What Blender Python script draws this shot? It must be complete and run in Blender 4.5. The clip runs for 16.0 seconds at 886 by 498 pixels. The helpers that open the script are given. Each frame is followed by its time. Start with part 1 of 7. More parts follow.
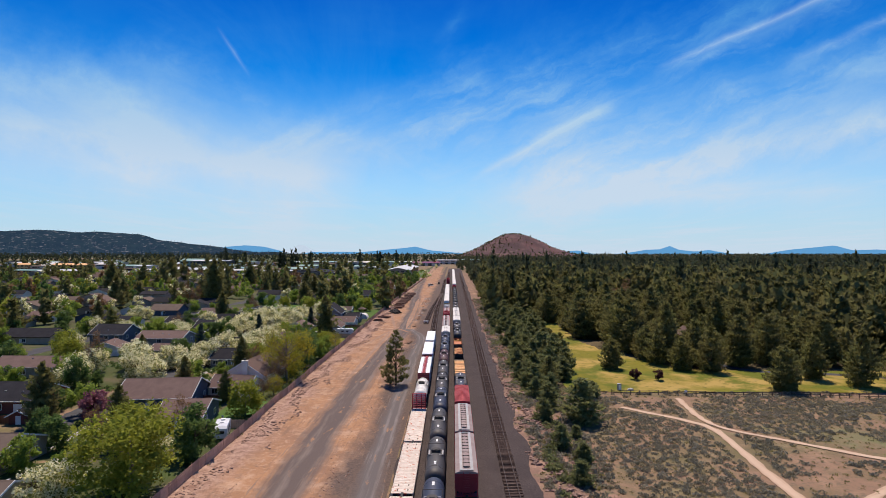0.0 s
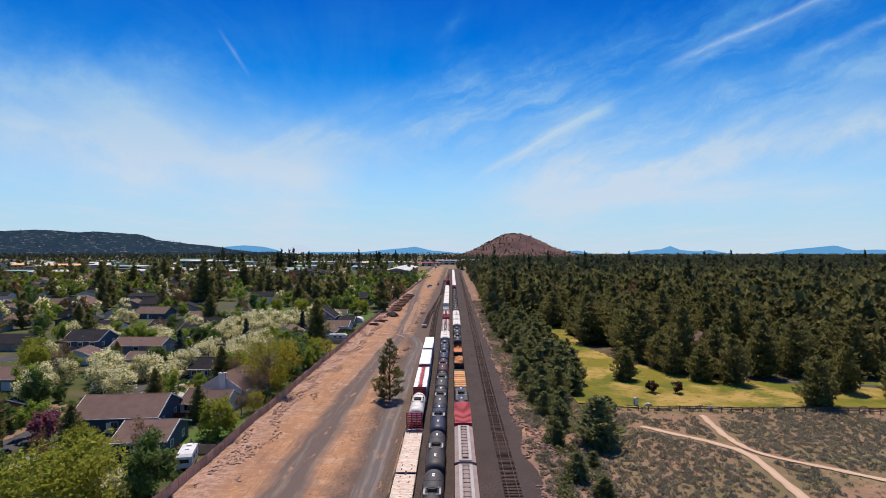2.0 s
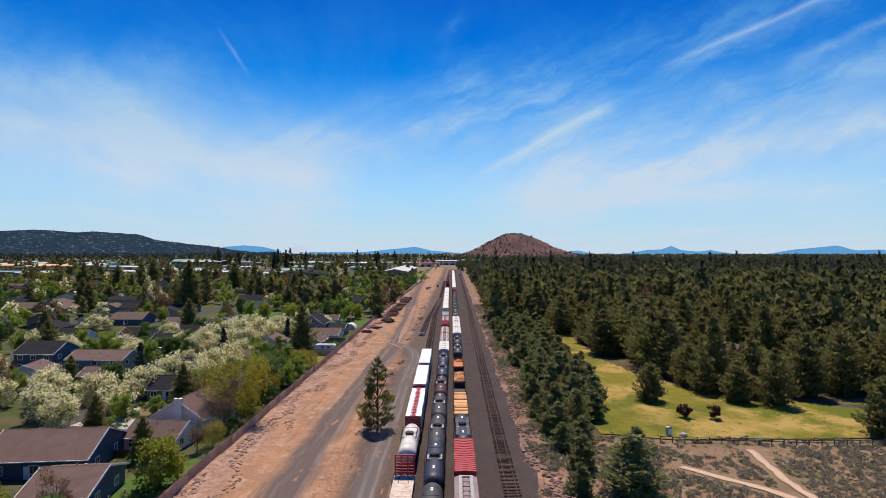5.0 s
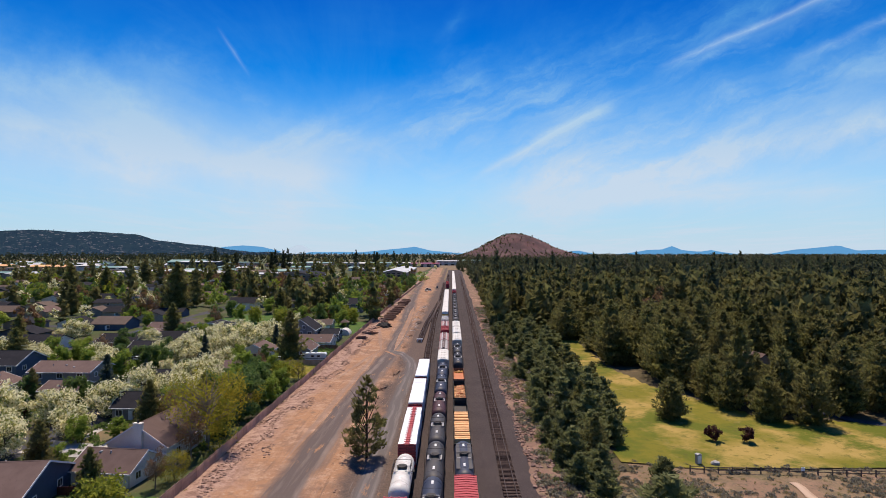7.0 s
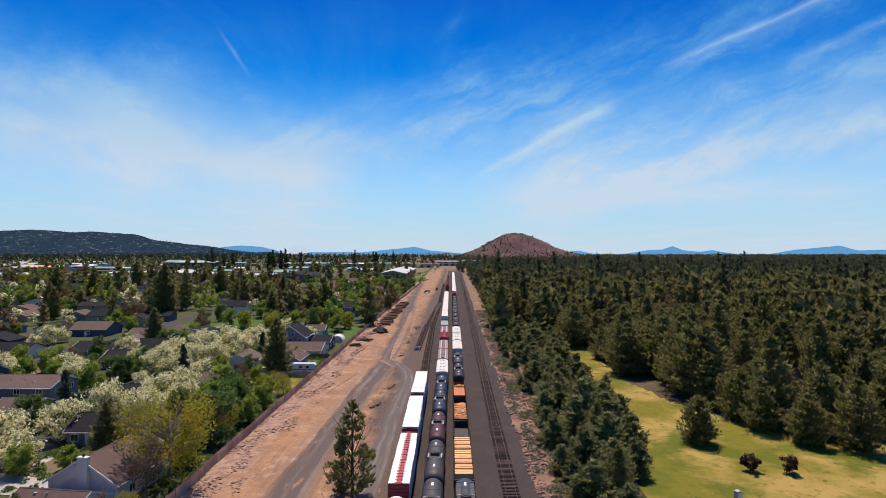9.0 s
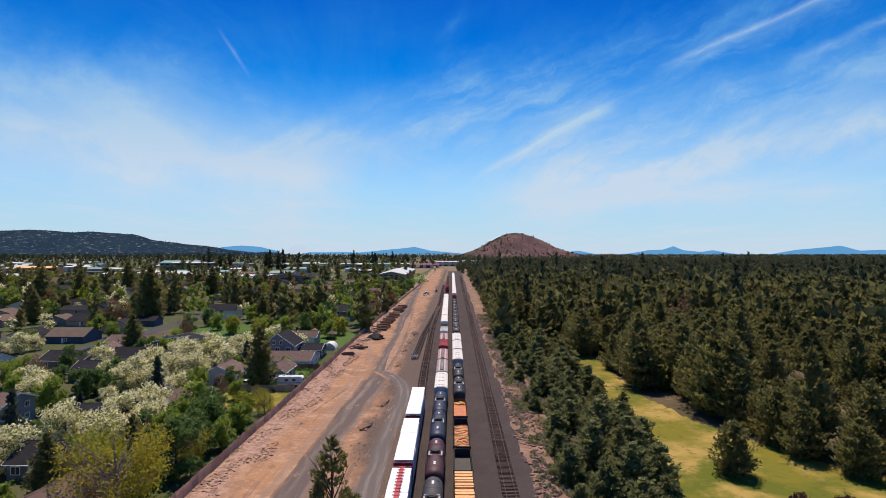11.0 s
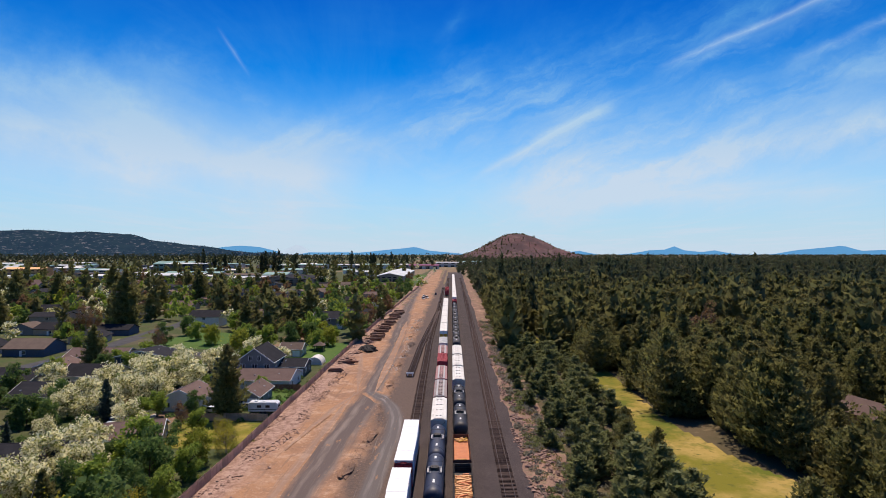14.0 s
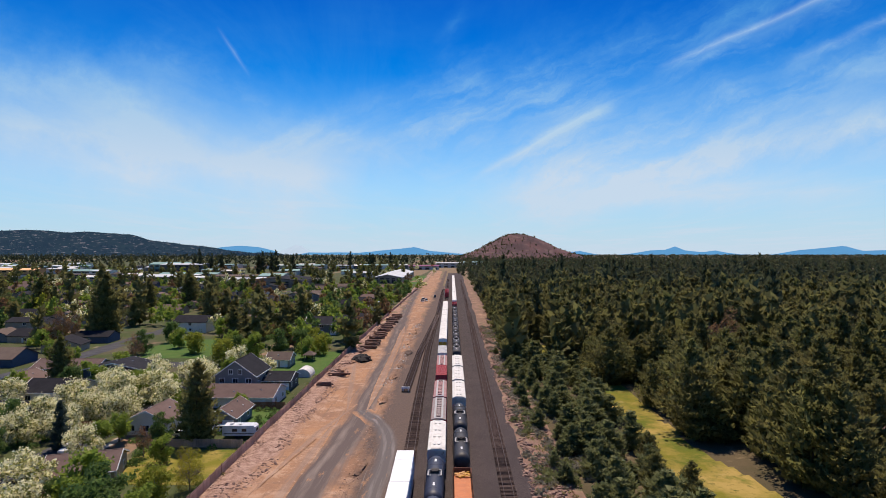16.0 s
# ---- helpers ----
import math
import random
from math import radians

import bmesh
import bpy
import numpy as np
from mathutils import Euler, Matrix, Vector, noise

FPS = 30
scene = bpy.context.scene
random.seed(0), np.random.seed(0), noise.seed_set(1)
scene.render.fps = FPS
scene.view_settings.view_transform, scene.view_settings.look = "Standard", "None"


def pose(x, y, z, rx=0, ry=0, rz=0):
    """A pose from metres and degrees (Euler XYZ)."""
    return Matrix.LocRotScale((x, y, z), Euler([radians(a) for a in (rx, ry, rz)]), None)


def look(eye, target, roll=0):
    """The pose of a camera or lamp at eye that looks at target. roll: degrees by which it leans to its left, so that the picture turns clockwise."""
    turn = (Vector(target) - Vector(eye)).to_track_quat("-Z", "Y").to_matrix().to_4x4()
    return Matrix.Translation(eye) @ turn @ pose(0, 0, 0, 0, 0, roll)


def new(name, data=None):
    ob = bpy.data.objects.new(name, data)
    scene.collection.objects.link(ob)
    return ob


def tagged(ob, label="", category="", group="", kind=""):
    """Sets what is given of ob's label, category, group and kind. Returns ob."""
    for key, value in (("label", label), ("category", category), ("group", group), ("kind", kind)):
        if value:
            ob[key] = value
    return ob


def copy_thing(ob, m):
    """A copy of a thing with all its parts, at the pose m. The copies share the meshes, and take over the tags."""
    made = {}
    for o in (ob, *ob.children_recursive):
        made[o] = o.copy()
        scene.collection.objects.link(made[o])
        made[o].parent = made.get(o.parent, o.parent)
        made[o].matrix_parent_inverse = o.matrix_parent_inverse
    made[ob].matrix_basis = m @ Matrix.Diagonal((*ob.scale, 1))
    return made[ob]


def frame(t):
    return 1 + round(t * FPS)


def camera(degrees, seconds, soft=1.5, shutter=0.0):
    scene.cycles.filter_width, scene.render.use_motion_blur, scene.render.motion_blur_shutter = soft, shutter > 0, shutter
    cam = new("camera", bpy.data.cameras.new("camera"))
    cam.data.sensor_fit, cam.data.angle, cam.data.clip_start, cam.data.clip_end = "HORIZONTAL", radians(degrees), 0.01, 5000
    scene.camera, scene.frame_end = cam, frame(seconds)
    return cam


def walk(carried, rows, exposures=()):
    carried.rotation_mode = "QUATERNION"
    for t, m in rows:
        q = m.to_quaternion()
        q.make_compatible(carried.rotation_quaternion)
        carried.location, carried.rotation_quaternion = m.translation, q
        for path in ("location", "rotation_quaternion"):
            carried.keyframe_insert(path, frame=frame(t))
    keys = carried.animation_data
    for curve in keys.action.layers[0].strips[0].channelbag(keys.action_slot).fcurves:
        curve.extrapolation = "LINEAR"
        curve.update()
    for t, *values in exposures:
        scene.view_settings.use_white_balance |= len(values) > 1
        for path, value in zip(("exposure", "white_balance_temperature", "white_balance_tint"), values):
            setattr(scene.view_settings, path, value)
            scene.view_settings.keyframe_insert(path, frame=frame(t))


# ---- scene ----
cam = camera(74.98, 16.0, soft=0.65)


def eye(t):
    s = t / 16
    return (0.75 * s - 1.365 * s**2 + 0.64 * s**3,
            114.43 * s + 1.51 * s**2 + 2.42 * s**3,
            36 + 0.5 * s + 4.667 * s**2 - 0.98 * s**3)


walk(cam, [(t, pose(*eye(t), 90.056, 0, 1.065)) for t in range(0, 17, 1)])

# ---- world and sun ----
SUN_EL, SUN_AZ = 64.0, 356.0    # azimuth clockwise from +y, where the sun stands


def make_world():
    w = bpy.data.worlds.new("sky")
    scene.world = w
    w.use_nodes = True
    nt = w.node_tree
    nt.nodes.clear()
    N, L = nt.nodes.new, nt.links.new

    def math_node(op, a, b=None, clamp=False):
        m = N("ShaderNodeMath")
        m.operation, m.use_clamp = op, clamp
        for i, v in enumerate((a, b)):
            if v is None:
                continue
            if isinstance(v, (int, float)):
                m.inputs[i].default_value = v
            else:
                L(v, m.inputs[i])
        return m.outputs[0]

    sky = N("ShaderNodeTexSky")
    sky.sky_type, sky.sun_disc = 'NISHITA', False
    sky.sun_elevation, sky.sun_rotation = radians(SUN_EL), radians(SUN_AZ)
    sky.air_density, sky.dust_density, sky.ozone_density = 1.0, 0.3, 3.0
    tc = N("ShaderNodeTexCoord")
    sep = N("ShaderNodeSeparateXYZ")
    L(tc.outputs["Generated"], sep.inputs[0])
    up = math_node('MAXIMUM', sep.outputs[2], 0.0)
    # the layer of high cloud, as a plane overhead
    zz = math_node('ADD', up, 0.05)
    px = math_node('DIVIDE', sep.outputs[0], zz)
    py = math_node('DIVIDE', sep.outputs[1], zz)
    comb = N("ShaderNodeCombineXYZ")
    L(px, comb.inputs[0]), L(py, comb.inputs[1])

    def layer(scale, rot, stretch, detail, rough, lo, hi, dist, seed):
        mp = N("ShaderNodeMapping")
        mp.inputs["Rotation"].default_value = (0, 0, radians(rot))
        mp.inputs["Scale"].default_value = (scale, scale / stretch, 1)
        mp.inputs["Location"].default_value = (seed, seed * 0.7, seed)
        L(comb.outputs[0], mp.inputs[0])
        n = N("ShaderNodeTexNoise")
        n.inputs["Scale"].default_value = 1.0
        n.inputs["Detail"].default_value, n.inputs["Roughness"].default_value = detail, rough
        n.inputs["Distortion"].default_value = dist
        L(mp.outputs[0], n.inputs["Vector"])
        r = N("ShaderNodeMapRange")
        r.interpolation_type = 'SMOOTHSTEP'
        r.inputs[1].default_value, r.inputs[2].default_value = lo, hi
        L(n.outputs[0], r.inputs[0])
        return r.outputs[0]

    # the sky ahead as a flat chart, for long bands of cirrus and old vapour trails
    fy = math_node('MAXIMUM', sep.outputs[1], 0.05)
    u0, v0 = math_node('DIVIDE', sep.outputs[0], fy), math_node('DIVIDE', sep.outputs[2], fy)
    chart = N("ShaderNodeCombineXYZ")
    L(u0, chart.inputs[0]), L(v0, chart.inputs[1])
    wob = N("ShaderNodeTexNoise")
    wob.inputs["Scale"].default_value, wob.inputs["Detail"].default_value = 5.0, 6
    wob.inputs["Roughness"].default_value = 0.65
    L(chart.outputs[0], wob.inputs["Vector"])
    shift = math_node('SUBTRACT', wob.outputs[0], 0.5)

    def fibres(angle, across, stretch, lo, hi, seed):
        """Fine threads of cirrus drawn out along one direction of the chart."""
        mp = N("ShaderNodeMapping")
        mp.vector_type = 'TEXTURE'
        mp.inputs["Rotation"].default_value = (0, 0, radians(angle))
        mp.inputs["Scale"].default_value = (stretch / across, 1 / across, 1)
        mp.inputs["Location"].default_value = (seed * 0.13, seed * 0.07, 0)
        warp = N("ShaderNodeVectorMath")
        warp.operation = 'MULTIPLY_ADD'
        L(wob.outputs["Color"], warp.inputs[0])
        warp.inputs[1].default_value = (0.10, 0.10, 0)
        L(chart.outputs[0], warp.inputs[2])
        L(warp.outputs[0], mp.inputs[0])
        n = N("ShaderNodeTexNoise")
        n.inputs["Scale"].default_value, n.inputs["Detail"].default_value = 1.0, 8
        n.inputs["Roughness"].default_value = 0.62
        L(mp.outputs[0], n.inputs["Vector"])
        r = N("ShaderNodeMapRange")
        r.interpolation_type = 'SMOOTHSTEP'
        r.inputs[1].default_value, r.inputs[2].default_value = lo, hi
        L(n.outputs[0], r.inputs[0])
        return r.outputs[0]

    thread_right, thread_left = fibres(24, 13, 5, 0.36, 0.68, 2.0), fibres(-20, 7, 3.0, 0.30, 0.70, 5.0)

    def band(u1, v1, u2, v2, width, strength, ragged, threads=0.0):
        """A soft streak from one point of the chart to the other."""
        dx, dy = u2 - u1, v2 - v1
        ln = math.hypot(dx, dy)
        dx, dy = dx / ln, dy / ln
        t = math_node('ADD', math_node('MULTIPLY', math_node('SUBTRACT', u0, u1), dx), math_node('MULTIPLY', math_node('SUBTRACT', v0, v1), dy))
        d = math_node('SUBTRACT', math_node('MULTIPLY', math_node('SUBTRACT', u0, u1), dy), math_node('MULTIPLY', math_node('SUBTRACT', v0, v1), dx))
        d = math_node('ABSOLUTE', math_node('ADD', d, math_node('MULTIPLY', shift, ragged)))
        d = math_node('SUBTRACT', 1.0, math_node('DIVIDE', d, width), True)
        d = math_node('MULTIPLY', d, d)
        e = math_node('MINIMUM', math_node('DIVIDE', t, 0.12), math_node('DIVIDE', math_node('SUBTRACT', ln, t), 0.12), True)
        d = math_node('MULTIPLY', math_node('MULTIPLY', d, e), strength)
        if not threads:
            return d
        grain = thread_right if v2 > v1 else thread_left
        return math_node('MULTIPLY', d, math_node('ADD', math_node('MULTIPLY', grain, 1.5 * threads), 1 - threads))

    veil = layer(0.55, 12, 1.8, 6, 0.6, 0.44, 0.78, 0.8, 3.1)
    wisp = layer(1.3, 14, 4.0, 7, 0.62, 0.47, 0.80, 0.9, 8.3)
    h1 = math_node('POWER', math_node('SUBTRACT', 1.0, math_node('DIVIDE', up, 0.29), True), 1.05)
    c = math_node('ADD', math_node('ADD', math_node('MULTIPLY', veil, 0.12), math_node('MULTIPLY', wisp, 0.10)), math_node('MULTIPLY', h1, 0.98))
    for row in ((-1.2, 0.30, -0.15, 0.11, 0.16, 0.75, 0.12, 0.35), (-1.0, 0.40, -0.42, 0.20, 0.13, 0.50, 0.25, 0.6), (-0.62, 0.34, -0.05, 0.15, 0.11, 0.32, 0.2, 0.8),
                (-0.42, 0.16, 0.30, 0.30, 0.11, 0.42, 0.2, 0.85), (-0.10, 0.20, 0.75, 0.48, 0.15, 0.50, 0.22, 0.8), (0.05, 0.10, 1.0, 0.26, 0.10, 0.75, 0.12, 0.6), (0.02, 0.09, 0.75, 0.10, 0.05, 0.35, 0.05, 0.4),
                (0.10, 0.15, 1.0, 0.38, 0.10, 0.45, 0.2, 0.9), (0.02, 0.115, 0.30, 0.27, 0.016, 0.62, 0.03, 0.5), (0.05, 0.12, 0.34, 0.30, 0.05, 0.30, 0.06, 0.8), (0.34, 0.29, 0.74, 0.47, 0.022, 0.50, 0.05, 0.5), (0.30, 0.27, 0.75, 0.46, 0.07, 0.28, 0.08, 0.8),
                (0.54, 0.30, 0.98, 0.50, 0.030, 0.42, 0.06, 0.6), (0.36, 0.20, 0.90, 0.40, 0.045, 0.32, 0.08, 0.8), (-0.03, 0.29, 0.03, 0.47, 0.03, 0.30, 0.06, 0.8)):
        c = math_node('ADD', c, math_node('MULTIPLY', band(*row), 0.74))
    c = math_node('MULTIPLY', math_node('MULTIPLY', c, 1.0, True), 0.94)
    trail = None
    for row in ((0.03, 0.121, 0.285, 0.265, 0.011, 0.42, 0.02, 0.4), (0.34, 0.304, 0.76, 0.487, 0.012, 0.60, 0.02, 0.35), (0.36, 0.300, 0.72, 0.455, 0.035, 0.20, 0.04, 0.8), (0.56, 0.315, 0.98, 0.495, 0.016, 0.32, 0.03, 0.6), (-0.415, 0.391, -0.352, 0.296, 0.007, 0.50, 0.008)):
        one = band(*row)
        trail = one if trail is None else math_node('ADD', trail, one)
    mixc = N("ShaderNodeMix")
    mixc.data_type = 'RGBA'
    tint = N("ShaderNodeMix")
    tint.data_type, tint.blend_type = 'RGBA', 'MULTIPLY'
    tint.inputs[0].default_value = 1.0
    deep = N("ShaderNodeMix")
    deep.data_type = 'RGBA'
    deep.inputs[6].default_value, deep.inputs[7].default_value = (0.0, 0.92, 1.48, 1), (0.0, 0.33, 1.0, 1)
    L(math_node('DIVIDE', math_node('SUBTRACT', up, 0.10), 0.30, True), deep.inputs[0])
    L(deep.outputs[2], tint.inputs[7])
    L(sky.outputs[0], tint.inputs[6])
    white = N("ShaderNodeMix")
    white.data_type = 'RGBA'
    white.inputs[6].default_value, white.inputs[7].default_value = (6.0, 7.0, 8.2, 1), (1.0, 4.6, 8.0, 1)
    L(math_node('DIVIDE', math_node('SUBTRACT', up, 0.12), 0.26, True), white.inputs[0])
    L(white.outputs[2], mixc.inputs[7])
    L(c, mixc.inputs[0]), L(tint.outputs[2], mixc.inputs[6])
    trails = N("ShaderNodeMix")
    trails.data_type = 'RGBA'
    trails.inputs[7].default_value = (5.2, 7.0, 8.6, 1)
    L(math_node('MULTIPLY', trail, 1.0, True), trails.inputs[0]), L(mixc.outputs[2], trails.inputs[6])
    bg = N("ShaderNodeBackground")
    bg.inputs[1].default_value = 0.10
    L(trails.outputs[2], bg.inputs[0])
    out = N("ShaderNodeOutputWorld")
    L(bg.outputs[0], out.inputs[0])


make_world()
az, el = radians(SUN_AZ), radians(SUN_EL)
sun_dir = Vector((math.sin(az) * math.cos(el), math.cos(az) * math.cos(el), math.sin(el)))
sun = new("sun", bpy.data.lights.new("sun", 'SUN'))
sun.data.energy, sun.data.angle, sun.data.color = 5.4, radians(0.53), (1.0, 0.845, 0.69)
sun.matrix_world = look(sun_dir * 200, (0, 0, 0))
scene.view_settings.exposure = 0.0

# ---- materials ----
MATS = {}


def ramp_mix(nt, fac, c1, c2):
    m = nt.nodes.new("ShaderNodeMix")
    m.data_type = 'RGBA'
    nt.links.new(fac, m.inputs[0])
    for i, c in ((6, c1), (7, c2)):
        if isinstance(c, tuple):
            m.inputs[i].default_value = (*c, 1)
        else:
            nt.links.new(c, m.inputs[i])
    return m.outputs[2]


def noise_fac(nt, vec, scale, lo=0.35, hi=0.65, detail=4, rough=0.6, stretch=None):
    if stretch:
        mp = nt.nodes.new("ShaderNodeMapping")
        mp.inputs["Scale"].default_value = stretch
        nt.links.new(vec, mp.inputs[0])
        vec = mp.outputs[0]
    n = nt.nodes.new("ShaderNodeTexNoise")
    n.inputs["Scale"].default_value, n.inputs["Detail"].default_value = scale, detail
    n.inputs["Roughness"].default_value = rough
    nt.links.new(vec, n.inputs["Vector"])
    r = nt.nodes.new("ShaderNodeMapRange")
    r.inputs[1].default_value, r.inputs[2].default_value = lo, hi
    nt.links.new(n.outputs[0], r.inputs[0])
    return r.outputs[0]


def begin(name):
    m = bpy.data.materials.new(name)
    m.use_nodes = True
    nt = m.node_tree
    b = nt.nodes["Principled BSDF"]
    MATS[name] = m
    return m, nt, b


def add_bump(nt, b, vec, scale, strength, dist=0.02):
    n = nt.nodes.new("ShaderNodeTexNoise")
    n.inputs["Scale"].default_value, n.inputs["Detail"].default_value = scale, 5
    nt.links.new(vec, n.inputs["Vector"])
    bp = nt.nodes.new("ShaderNodeBump")
    bp.inputs["Strength"].default_value, bp.inputs["Distance"].default_value = strength, dist
    nt.links.new(n.outputs[0], bp.inputs["Height"])
    nt.links.new(bp.outputs[0], b.inputs["Normal"])


def plain(name, c1, c2=None, c3=None, s1=0.6, s2=6.0, rough=0.7, metal=0.0, bump=0.2, vary=0.0, stretch=None, spot=(0.58, 0.72)):
    """Two-scale paint: c1 to c2 in broad patches, flecks of c3."""
    m, nt, b = begin(name)
    c2 = c2 or tuple(x * 0.78 for x in c1)
    c3 = c3 or tuple(x * 0.6 for x in c1)
    tc = nt.nodes.new("ShaderNodeTexCoord")
    oi = nt.nodes.new("ShaderNodeObjectInfo")
    va = nt.nodes.new("ShaderNodeVectorMath")
    va.operation = 'MULTIPLY_ADD'
    nt.links.new(oi.outputs["Random"], va.inputs[0])
    va.inputs[1].default_value = (37, 53, 71)
    nt.links.new(tc.outputs["Object"], va.inputs[2])
    vec = va.outputs[0]
    col = ramp_mix(nt, noise_fac(nt, vec, s1), c1, c2)
    col = ramp_mix(nt, noise_fac(nt, vec, s2, spot[0], spot[1], 6, 0.65, stretch), col, c3)
    if vary:
        hs = nt.nodes.new("ShaderNodeHueSaturation")
        mr = nt.nodes.new("ShaderNodeMapRange")
        mr.inputs[3].default_value, mr.inputs[4].default_value = 1 - vary, 1 + vary
        nt.links.new(oi.outputs["Random"], mr.inputs[0])
        nt.links.new(mr.outputs[0], hs.inputs["Value"])
        nt.links.new(col, hs.inputs["Color"])
        col = hs.outputs[0]
    nt.links.new(col, b.inputs["Base Color"])
    b.inputs["Roughness"].default_value, b.inputs["Metallic"].default_value = rough, metal
    if rough > 0.9:
        b.inputs["Specular IOR Level"].default_value = 0.1
    if bump:
        add_bump(nt, b, vec, s2 * 2, bump)
    return m


def foliage(name, c1, c2, c3, patch=0.25, trans=0.25, spot=None):
    """Leaves: each leaf its own shade, each tree its own tone."""
    m, nt, b = begin(name)
    g = nt.nodes.new("ShaderNodeNewGeometry")
    col = ramp_mix(nt, g.outputs["Random Per Island"], c1, c2)
    col = ramp_mix(nt, noise_fac(nt, g.outputs["Position"], patch, 0.3, 0.7, 2), col, c3)
    if spot:
        r = nt.nodes.new("ShaderNodeMapRange")
        r.inputs[1].default_value, r.inputs[2].default_value = spot[1], spot[1] + 0.02
        nt.links.new(g.outputs["Random Per Island"], r.inputs[0])
        col = ramp_mix(nt, r.outputs[0], col, spot[0])
    nt.links.new(col, b.inputs["Base Color"])
    b.inputs["Roughness"].default_value = 0.75
    b.inputs["Specular IOR Level"].default_value = 0.2
    t = nt.nodes.new("ShaderNodeBsdfTranslucent")
    nt.links.new(col, t.inputs[0])
    mx = nt.nodes.new("ShaderNodeMixShader")
    mx.inputs[0].default_value = trans
    nt.links.new(b.outputs[0], mx.inputs[1]), nt.links.new(t.outputs[0], mx.inputs[2])
    nt.links.new(mx.outputs[0], nt.nodes["Material Output"].inputs[0])
    return m


def earth(name, layers, rough=0.95, bump=(8, 0.5, 0.08), track=None, shore=None):
    """Ground: base colour, then (colour, scale, lo, hi[, stretch]) layers over world position. track: colours of a worn road across u."""
    m, nt, b = begin(name)
    g = nt.nodes.new("ShaderNodeNewGeometry")
    vec = g.outputs["Position"]
    col = layers[0]
    for c, s, lo, hi, *st in layers[1:]:
        col = ramp_mix(nt, noise_fac(nt, vec, s, lo, hi, 6, 0.65, st[0] if st else None), col, c)
    if shore:
        # another soil takes over across a ragged line of x
        c, x0, x1, c2, p0, p1, p2 = shore
        sx = nt.nodes.new("ShaderNodeSeparateXYZ")
        nt.links.new(vec, sx.inputs[0])
        wob = nt.nodes.new("ShaderNodeMath")
        wob.operation = 'MULTIPLY_ADD'
        nt.links.new(noise_fac(nt, vec, 0.09, 0.2, 0.8, 7, 0.7, (1, 0.45, 1)), wob.inputs[0])
        wob.inputs[1].default_value = 9.0
        nt.links.new(sx.outputs[0], wob.inputs[2])
        rs = nt.nodes.new("ShaderNodeMapRange")
        rs.inputs[1].default_value, rs.inputs[2].default_value = x0, x1
        nt.links.new(wob.outputs[0], rs.inputs[0])
        other = ramp_mix(nt, noise_fac(nt, vec, 1.8, 0.42, 0.66, 6, 0.7), c, c2)
        col = ramp_mix(nt, rs.outputs[0], col, other)
        # stony spoil pushed up along the fence
        rp = nt.nodes.new("ShaderNodeMapRange")
        rp.inputs[1].default_value, rp.inputs[2].default_value = -29.0, -33.0
        nt.links.new(wob.outputs[0], rp.inputs[0])
        spoil = ramp_mix(nt, noise_fac(nt, vec, 0.7, 0.42, 0.6, 7, 0.75), p0, p1)
        spoil = ramp_mix(nt, noise_fac(nt, vec, 2.4, 0.56, 0.66, 6, 0.75), spoil, p2)
        col = ramp_mix(nt, rp.outputs[0], col, spoil)
    if track:
        uv = nt.nodes.new("ShaderNodeUVMap")
        sp = nt.nodes.new("ShaderNodeSeparateXYZ")
        wv = nt.nodes.new("ShaderNodeVectorMath")
        wv.operation = 'MULTIPLY_ADD'
        wn = nt.nodes.new("ShaderNodeTexNoise")
        wn.inputs["Scale"].default_value, wn.inputs["Detail"].default_value = 0.07, 4
        nt.links.new(vec, wn.inputs["Vector"])
        nt.links.new(wn.outputs["Color"], wv.inputs[0])
        wv.inputs[1].default_value = (0.28, 0, 0)
        nt.links.new(uv.outputs[0], wv.inputs[2])
        sh = nt.nodes.new("ShaderNodeVectorMath")
        sh.operation = 'SUBTRACT'
        sh.inputs[1].default_value = (0.14, 0, 0)
        nt.links.new(wv.outputs[0], sh.inputs[0])
        nt.links.new(sh.outputs[0], sp.inputs[0])
        edge, rut, amount = track
        # 1 in the middle of the road, 0 at its edges, ragged
        a = nt.nodes.new("ShaderNodeMath")
        a.operation = 'PINGPONG'
        a.inputs[1].default_value = 0.5
        nt.links.new(sp.outputs[0], a.inputs[0])
        n = noise_fac(nt, vec, 0.8, 0.25, 0.75, 6, 0.7, (1, 0.06, 1))
        ad = nt.nodes.new("ShaderNodeMath")
        ad.operation = 'MULTIPLY_ADD'
        nt.links.new(n, ad.inputs[0])
        ad.inputs[1].default_value = 0.22
        nt.links.new(a.outputs[0], ad.inputs[2])
        r = nt.nodes.new("ShaderNodeMapRange")
        r.inputs[1].default_value, r.inputs[2].default_value = 0.20, 0.42
        r.inputs[4].default_value = amount
        nt.links.new(ad.outputs[0], r.inputs[0])
        col = ramp_mix(nt, r.outputs[0], col, edge)
        # pale wheel ruts
        w = nt.nodes.new("ShaderNodeMath")
        w.operation = 'SINE'
        k = nt.nodes.new("ShaderNodeMath")
        k.operation = 'MULTIPLY'
        k.inputs[1].default_value = 19.0
        nt.links.new(sp.outputs[0], k.inputs[0]), nt.links.new(k.outputs[0], w.inputs[0])
        r2 = nt.nodes.new("ShaderNodeMapRange")
        r2.inputs[1].default_value, r2.inputs[2].default_value = -0.1, 1.0
        nt.links.new(w.outputs[0], r2.inputs[0])
        n2 = noise_fac(nt, vec, 0.35, 0.42, 0.70, 5, 0.7, (1, 0.08, 1))
        mu = nt.nodes.new("ShaderNodeMath")
        mu.operation = 'MULTIPLY'
